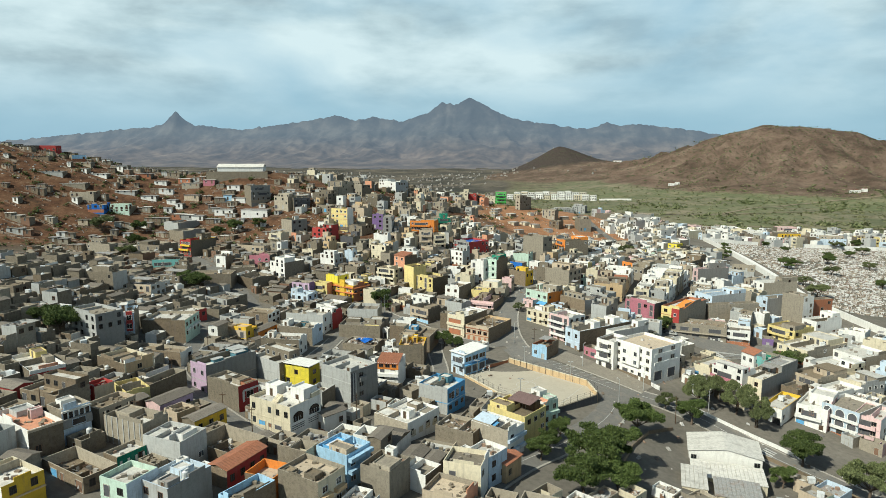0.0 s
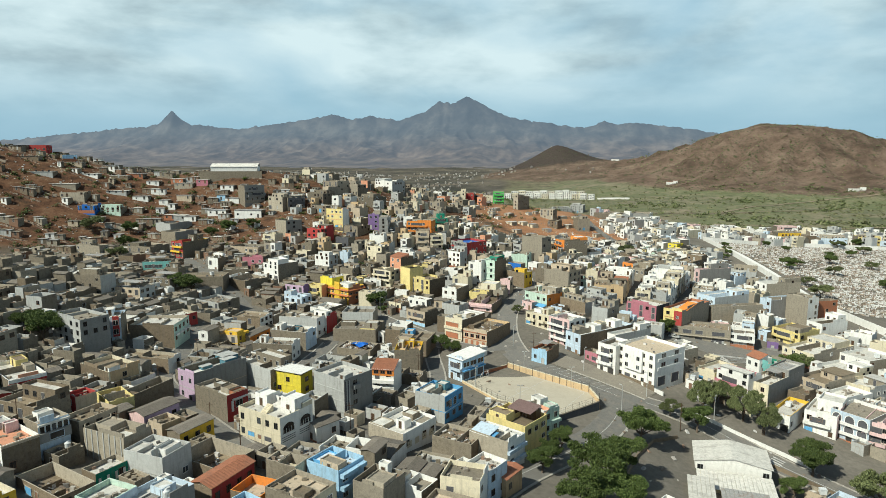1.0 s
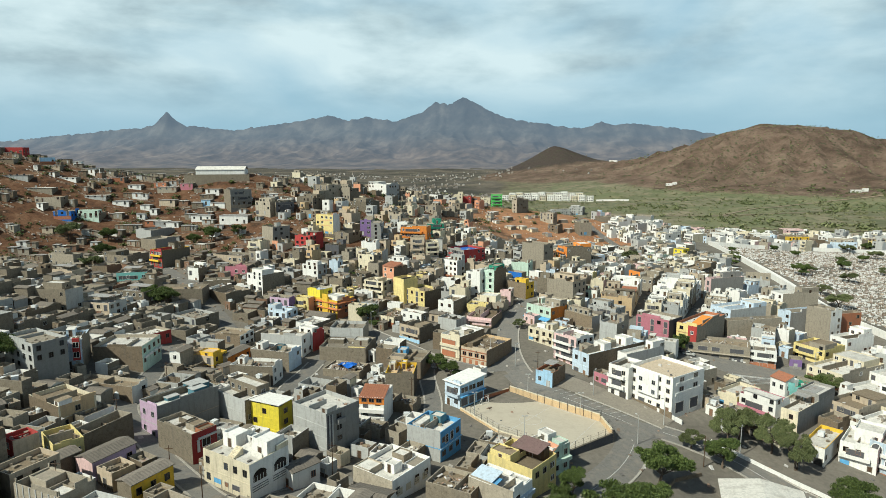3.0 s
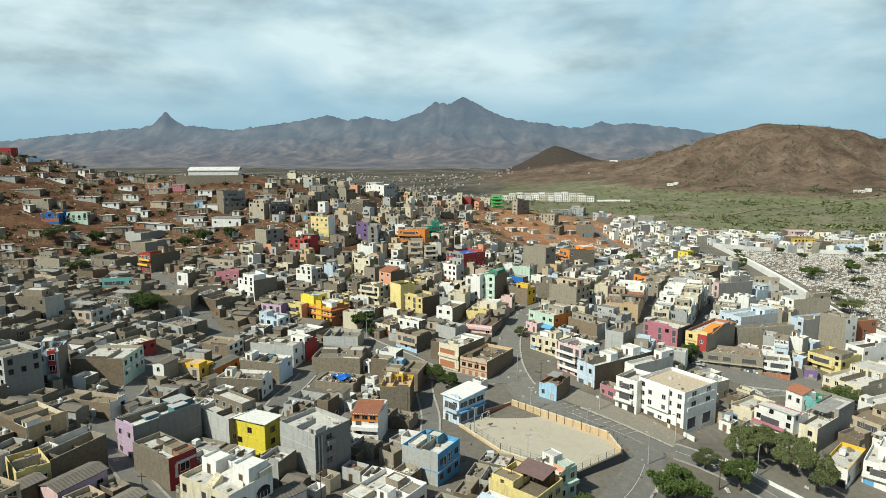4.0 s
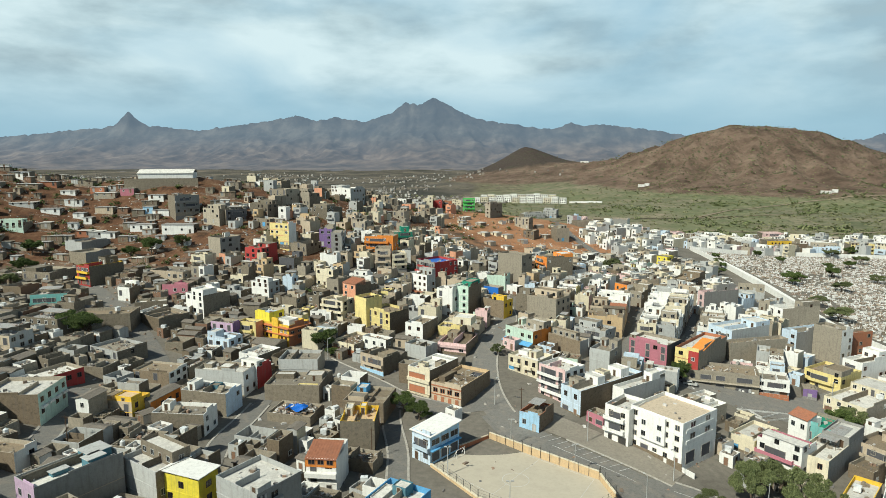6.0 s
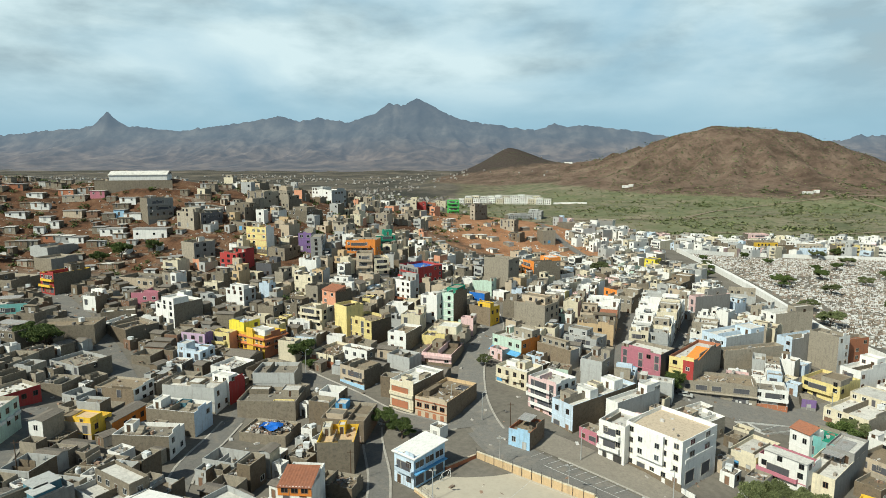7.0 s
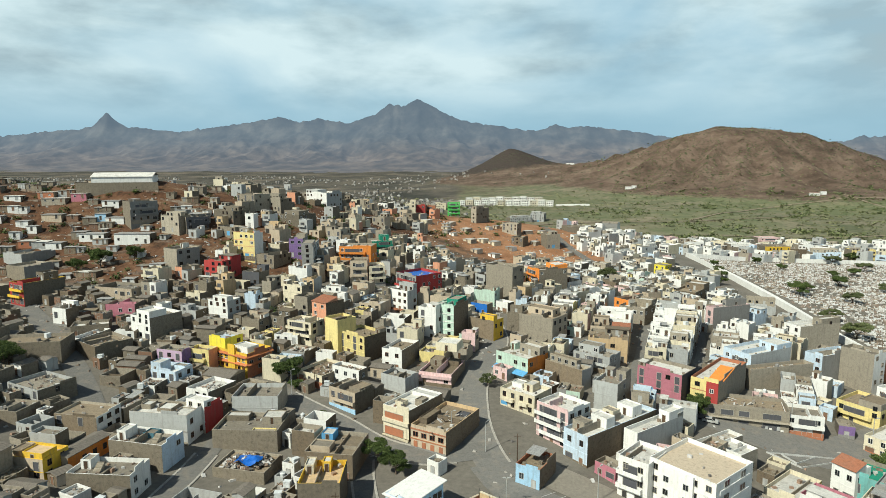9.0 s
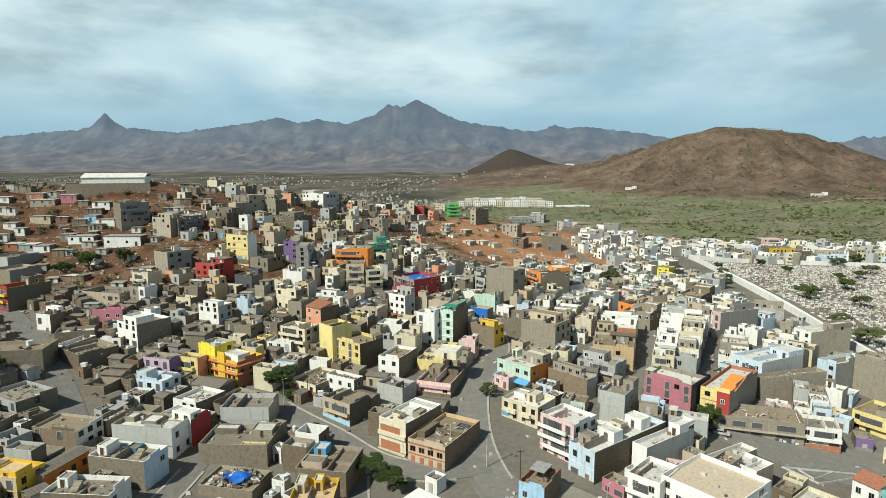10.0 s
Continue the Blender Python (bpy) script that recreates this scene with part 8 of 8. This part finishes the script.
def raise_house(rng, bulk, x, y, yaw, w, d, floors, paints, decks, tops, small, group, win, join):
    """Builds one house of the rows, low where it stands before a larger one."""
    f = rng.choice(floors)
    if y < 262 and x < 35:
        paints, tops = ("raw", "rawlight", "rawbrown", "raw", "palegrey", "white"), ("", "j", "x", "g", "t")
    low = any(math.hypot(k[0] - x, k[1] - y) < 0.5 * (k[3] + max(w, d)) and not apart(corners_of(x, y, yaw, w, d), corners_of(*k)) for k in SOFT)
    if low:
        f = 1
    front = rng.choice(paints)
    right = front if rng.random() < 0.3 else rng.choice(paints) if rng.random() < 0.4 else rng.choice(("raw", "raw", "rawlight", "rawbrown") if x < -45 else ("raw", "rawlight", "sand", "rawbrown", "sand", "cream") if x < 45 else ("rawlight", "palegrey", "white", "white", "white", "cream"))
    house(x, y, yaw, w, d, rng.uniform(1.8, 2.3) if small else f * rng.uniform(2.7, 3.1) if not low else rng.uniform(2.2, 2.9), front, right, floors=f, deck=rng.choice(decks), top=rng.choice(tops) if not low else rng.choice(("", "j", "t", "x", "g")), win=win,
          parapet=rng.choice((0.25, 0.5, 0.8)) if not small else 0.1, group=group, small=small, bulk=bulk if join and not near(x, y) else None)


CROWD = Bulk()


def fill(seed, x0, x1, y0, y1, step, keep, size, floors, paints, decks, tops, small=False, group="town houses", sides=(1, 1), join=None):
    rng = random.Random(seed)
    spots = [(x0 + (i + rng.random()) * step, y0 + (j + rng.random()) * step) for i in range(int((x1 - x0) / step)) for j in range(int((y1 - y0) / step))]
    rng.shuffle(spots)
    bulk = CROWD
    for x, y in spots:
        if abs(x - 4) > 0.78 * (y + 8) + 8 or rng.random() > keep(x, y):
            continue
        place(rng, bulk, x, y, street_yaw(x, y) + rng.uniform(-7, 7), rng.uniform(*size), rng.uniform(*size), floors, paints, decks, tops, small, group, (0.5, 0.4 * sides[1] if rng.random() < 0.4 else 0), join)


def terraces(seed, x0, x1, y0, y1, yaw, lane, floors, paints, decks, tops, join, keep=0.94):
    """Rows of houses wall to wall along lanes, two rows back to back between one lane and the next."""
    rng = random.Random(seed)
    bulk = CROWD
    c, s = math.cos(radians(yaw)), math.sin(radians(yaw))
    mx, my = (x0 + x1) / 2, (y0 + y1) / 2
    reach = 0.5 * math.hypot(x1 - x0, y1 - y0)
    v, k = -reach, 0
    while v < reach:
        w = rng.uniform(7.0, 9.5)
        u = -reach
        while u < reach:
            d = rng.uniform(4.8, 8.5)
            x, y = mx + c * (v + w / 2) - s * (u + d / 2), my + s * (v + w / 2) + c * (u + d / 2)
            if x0 < x < x1 and y0 < y < y1 and abs(x - 4) < 0.78 * (y + 8) + 8 and rng.random() < keep:
                place(rng, bulk, x, y, yaw + rng.uniform(-1.5, 1.5), w + rng.uniform(-1.0, 0.4), d, floors, paints, decks, tops, False, "town houses", (0.35 if rng.random() < 0.35 else 0, 0.4), join)
            u += d + 0.15
            if rng.random() < 0.06:
                u += 2.5
        v += w + (0.2 if k % 2 == 0 else lane)
        k += 1


def hamlets(seed, x0, x1, y0, y1, step, keep):
    """Short rows of shacks wall to wall along the slope, each row on a terrace held by a rough stone wall."""
    rng = random.Random(seed)
    spots = [(x0 + (i + rng.random()) * step, y0 + (j + rng.random()) * step) for i in range(int((x1 - x0) / step)) for j in range(int((y1 - y0) / step))]
    walls = Shape()
    for x, y in spots:
        if abs(x - 4) > 0.78 * (y + 8) + 8 or rng.random() > keep or float(ground(x, y)) < 4:
            continue
        yaw = rng.uniform(-14, 14)
        c, n = math.cos(radians(yaw)), math.sin(radians(yaw))
        z = float(ground(x, y)) + 0.3
        u = 0.0
        for _ in range(rng.choice((1, 1, 2, 2, 3))):
            w, d = rng.uniform(2.6, 5.6), rng.uniform(3.0, 4.6)
            px, py = x + c * (u + w / 2), y + n * (u + w / 2)
            u += w + 0.1
            if not clear(px, py, yaw, w, d, -0.05):
                continue
            front = rng.choice(("raw", "rawbrown", "raw", "rawlight", "white", "rawbrown", "sand", "brown", "palegrey"))
            house(px, py, yaw, w, d, rng.uniform(1.7, 2.5), front, rng.choice(("raw", "rawbrown", front)), floors=1, deck=rng.choice(("tin", "tin", "deckwhite", "deckbrown", "deck")), parapet=0.05 if rng.random() < 0.7 else 0.3, win=(0.7, 0),
                  z=float(ground(px, py)) * 0.6 + z * 0.4, group="hillside shacks", small=True)
        # the terrace: dry stones in two or three steps of one course
        a = -rng.uniform(1, 5)
        while a < u + 4:
            e = rng.uniform(0.9, 2.4)
            px, py = x + c * (a + e / 2) + n * 4.2, y + n * (a + e / 2) - c * 4.2 + rng.uniform(-0.2, 0.2)
            if clear(px, py, yaw, e, 0.5, 0.1):
                walls.box(-e / 2, e / 2, -0.3, 0.3, -1.5, rng.uniform(0.3, 1.0), 0, pose(px, py, float(ground(px, py)), 0, 0, yaw + rng.uniform(-5, 5)), False)
            a += e
    tagged(part("terrace_walls", walls, ("terrace",)), "rough dry stone terrace walls on the red hillside", "walls", kind="stuff")


def near(x, y):
    return 100 < y < 170 and abs(x) < 70


TOWN = ("raw", "sand", "rawlight", "cream", "sand", "rawlight", "rawbrown", "white", "white", "white", "cream", "cream", "sand", "sand", "palegrey", "palegrey", "grey", "paleblue", "yellow", "rose", "mint")
GREY = ("raw", "cream", "white", "sand", "palegrey", "raw", "cream", "rawlight", "rawlight", "rawbrown", "sand", "sand", "ochre", "palegrey", "white", "salmon")
# left quarters take darker walls, part real, part put in for cloud shade
BROWN = ("rawbrown", "rawbrown", "rawbrown", "raw", "raw", "raw", "brown", "rawbrown", "grey", "rawlight")
PALE = ("white", "white", "white", "white", "white", "white", "white", "white", "palegrey", "palegrey", "rawlight", "cream", "paleblue", "rose", "rawlight")
TOPS = ("u", "u", "s", "t", "tu", "st", "j", "c", "m", "", "ju", "")
MIX = ("deck", "deckbrown", "deckwhite", "tin")
LIME = ("deckwhite", "deckwhite", "deckwhite", "deck", "deckbrown")
terraces(31, 62, 128, 236, 345, -27, 4.2, (1, 2, 2, 2), PALE, LIME, TOPS, True)
terraces(32, 100, 168, 150, 330, -48, 4.0, (1, 2, 2, 2), PALE, LIME, TOPS, True)
terraces(33, 14, 66, 215, 345, -26, 3.6, (1, 1, 2, 2), TOWN, MIX, TOPS, True)
terraces(34, -62, 18, 100, 330, -20, 3.4, (1, 1, 2, 2), TOWN, MIX, TOPS + ("x", "g"), True)
terraces(35, -205, -58, 100, 292, -12, 3.4, (1, 1, 1, 2), BROWN, ("deck", "deckbrown", "deckbrown", "tin"), TOPS + ("x", "x", "g", "x"), True)
fill(11, -60, 110, 104, 330, 4.5, lambda x, y: 0.8, (3.4, 6.5), (1,), TOWN, MIX, ("", "j", "t"), join=True)
fill(12, -200, -60, 100, 300, 4.8, lambda x, y: 0.8, (3.4, 6.5), (1,), BROWN, ("deck", "deckbrown", "deckbrown", "tin"), ("", "j", "x", "g"), sides=(1, 0), join=True)
fill(13, 100, 168, 150, 330, 5.0, lambda x, y: 0.7, (3.5, 7), (1, 1), PALE, LIME, ("", "t"), join=True)
fill(14, 60, 168, 325, 470, 5.5, lambda x, y: 0.95, (6.0, 11), (1, 2, 2), PALE + TOWN, LIME, TOPS, sides=(1, 0), join=True)
fill(15, -110, 70, 300, 420, 5.5, lambda x, y: 0.75 if x > -45 else 0.36, (4.5, 9), (1, 1, 2, 2), GREY + ("white", "cream"), MIX, TOPS, sides=(1, 0), join=True)
fill(16, -135, 10, 400, 600, 8.0, lambda x, y: 0.42 * float(ground(x, y) > 18), (5.0, 9), (1, 1, 1, 2, 2), GREY, ("deck", "deck", "deckwhite"), ("", "u", "c"), sides=(1, 0), join=True)
fill(17, 120, 420, 545, 640, 7.5, lambda x, y: 0.9 if y > 556 - 0.05 * x and y < 628 else 0.0, (8.0, 13), (2, 2, 3), PALE, LIME, ("", "u"), sides=(1, 0), join=True)
fill(18, 110, 185, 430, 545, 8.0, lambda x, y: 0.5, (6.5, 10), (1, 2, 2), PALE, ("deckwhite", "deck"), ("", "u"), sides=(1, 0), join=True)
hamlets(19, -330, -108, 300, 480, 11.0, 0.62)
fill(20, -60, 110, 430, 560, 10.0, lambda x, y: 0.25, (4.0, 7.0), (1,), ("white", "rawlight", "sand", "cream"), ("tin", "deckwhite"), ("",), True, sides=(1, 0), group="hillside shacks")
fill(21, -190, -20, 150, 330, 3.2, lambda x, y: 0.7, (2.9, 4.6), (1,), BROWN, ("deckbrown", "tin", "deck"), ("", "j", "x", "g"), sides=(1, 0), join=True)


CROWD.finish("town_houses", "crowd of flat-roofed grey, brown and pastel town houses", "houses")


# ---- scrub, rubble and the far plain ----
def clump(s, rng, x, y, r, n, flat=0.6, leafy=1.0):
    z = float(ground(x, y))
    for _ in range(n):
        d = Vector((rng.gauss(0, 0.5), rng.gauss(0, 0.5), abs(rng.gauss(0.35, 0.35)) * flat)) * r
        q = Euler((rng.uniform(-0.9, 0.9), rng.uniform(-0.9, 0.9), rng.uniform(0, 6.3))).to_matrix()
        e = leafy * r * rng.uniform(0.22, 0.45)
        c = Vector((x, y, z)) + d
        n0 = len(s.v)
        s.v += [tuple(c + q @ Vector(o)) for o in ((-e, -e * 0.7, 0), (e * 0.8, -e, 0.2 * e), (e, e * 0.8, -0.1 * e), (-e * 0.7, e, 0.15 * e))]
        s.f.append((n0, n0 + 1, n0 + 2, n0 + 3))
        s.m.append(0)


def scrub():
    rng = random.Random(77)
    s = Shape()
    for _ in range(5200):
        y = rng.uniform(630, 1350)
        x = rng.uniform(-0.15 * y, 0.85 * y)
        if float(wave(np.array(x), np.array(y), 70, 3)) < rng.uniform(-0.9, 0.5):
            continue
        clump(s, rng, x, y, rng.uniform(1.2, 3.4), 9, 0.5, 0.8)
    tagged(part("valley_scrub", s, ("scrubleaf",)), "low green thorn scrub over the valley floor", "scrub", kind="stuff")
    s = Shape()
    for _ in range(1500):
        y = rng.uniform(640, 1250)
        x = rng.uniform(0.0 * y, 0.85 * y)
        if float(wave(np.array(x), np.array(y), 55, 6)) < 0.25:
            continue
        clump(s, rng, x, y, rng.uniform(2.5, 5.0), 34, 0.8, 0.55)
    tagged(part("thorn_bushes", s, ("dryleaf",)), "tall olive thorn bushes on the valley floor", "bushes", kind="stuff")
    s = Shape()
    for _ in range(6500):
        x, y = rng.uniform(380, 1500), rng.uniform(1280, 1900)
        clump(s, rng, x, y, rng.uniform(1.2, 3.0), 5, 0.6)
    tagged(part("hill_scrub", s, ("dryleaf",)), "scattered dry bushes on a brown hillside", "scrub", kind="stuff")
    s = Shape()
    for _ in range(2200):
        x, y = rng.uniform(-380, 120), rng.uniform(285, 600)
        if float(ground(x, y)) < 12 or x > -40 and rng.random() < 0.7 or not clear(x, y, 0, 1.5, 1.5):
            continue
        clump(s, rng, x, y, rng.uniform(0.7, 2.6), 60, 0.9, 0.42)
    tagged(part("hillside_bushes", s, ("leaf",)), "scattered green bushes on the red hillside", "bushes", kind="stuff")
    s = Shape()
    for k in range(7600):
        x, y = rng.uniform(-330, 120), rng.uniform(120, 560) if k < 2600 else rng.uniform(280, 560)
        e = rng.uniform(0.15, 0.7)
        q = pose(x, y, float(ground(x, y)), rng.uniform(-30, 30), rng.uniform(-30, 30), rng.uniform(0, 180))
        s.box(-e, e, -e * 0.6, e * 0.6, -0.2, e * 0.5, 0, q, False)
    tagged(part("rubble", s, ("scrap",)), "loose stones and building rubble on bare ground", "rubble", kind="stuff")


scrub()
for k, pts in enumerate((((150, 690), (260, 720), (400, 700), (560, 740)), ((330, 860), (480, 1000), (640, 1100), (900, 1140)), ((120, 830), (210, 860), (330, 850), (480, 880)), ((560, 760), (620, 880), (700, 1000), (720, 1180)))):
    tagged(part("track", ribbon(smooth_line(pts, 12), -2.5, 2.5, 0.7, 1), ("deckbrown",)), "pale dusty track across the valley", "track", kind="structure")
low_wall(((214, 1120), (268, 1110)), 3.0, "white", "long white boundary wall on the plain", 0.6)


def far_town():
    rng = random.Random(9)
    s = Shape()
    for _ in range(9000):
        y = rng.choice((rng.uniform(700, 1300), rng.uniform(1100, 2600)))
        x = rng.uniform(-0.72, 0.12 if y < 1500 else 0.2) * y
        if float(wave(np.array(x), np.array(y), 130, 8)) < rng.uniform(0.0, 0.9):
            continue
        e = rng.uniform(1.5, 3.6)
        q = pose(x, y, float(ground(x, y)), 0, 0, rng.uniform(-40, 10))
        hh = rng.choice((2.0, 2.4, 2.6, 4.5))
        s.box(-e, e, -e * 0.7, e * 0.7, -3, hh, 0, q, False)
        s.box(-e * 0.4, e * 0.5, -e * 0.3, e * 0.5, hh, hh + 1.2, 0, q, False)
    tagged(part("far_houses", s, ("fartown",)), "scattered low houses far out on the plain", "houses", kind="stuff")


far_town()
for x, y, w in ((397, 1317, 14), (409, 1322, 9), (664, 1149, 18), (682, 1153, 10)):
    house(x, y, -10, w, 9, 4.5, "white", "sand", floors=1, deck="tile", small=True, win=(1, 0), group="valley farms", label="low white farmhouse at the foot of the brown hill")
house(395, 1835, -10, 22, 12, 5, "white", "sand", floors=1, deck="tile", small=True, win=(1, 0), group="valley farms", label="low pale farmhouse on the dark hillside")
CLUTTER.finish("roof_clutter", "blocks, boards, pots and scrap left on flat roofs", "clutter")
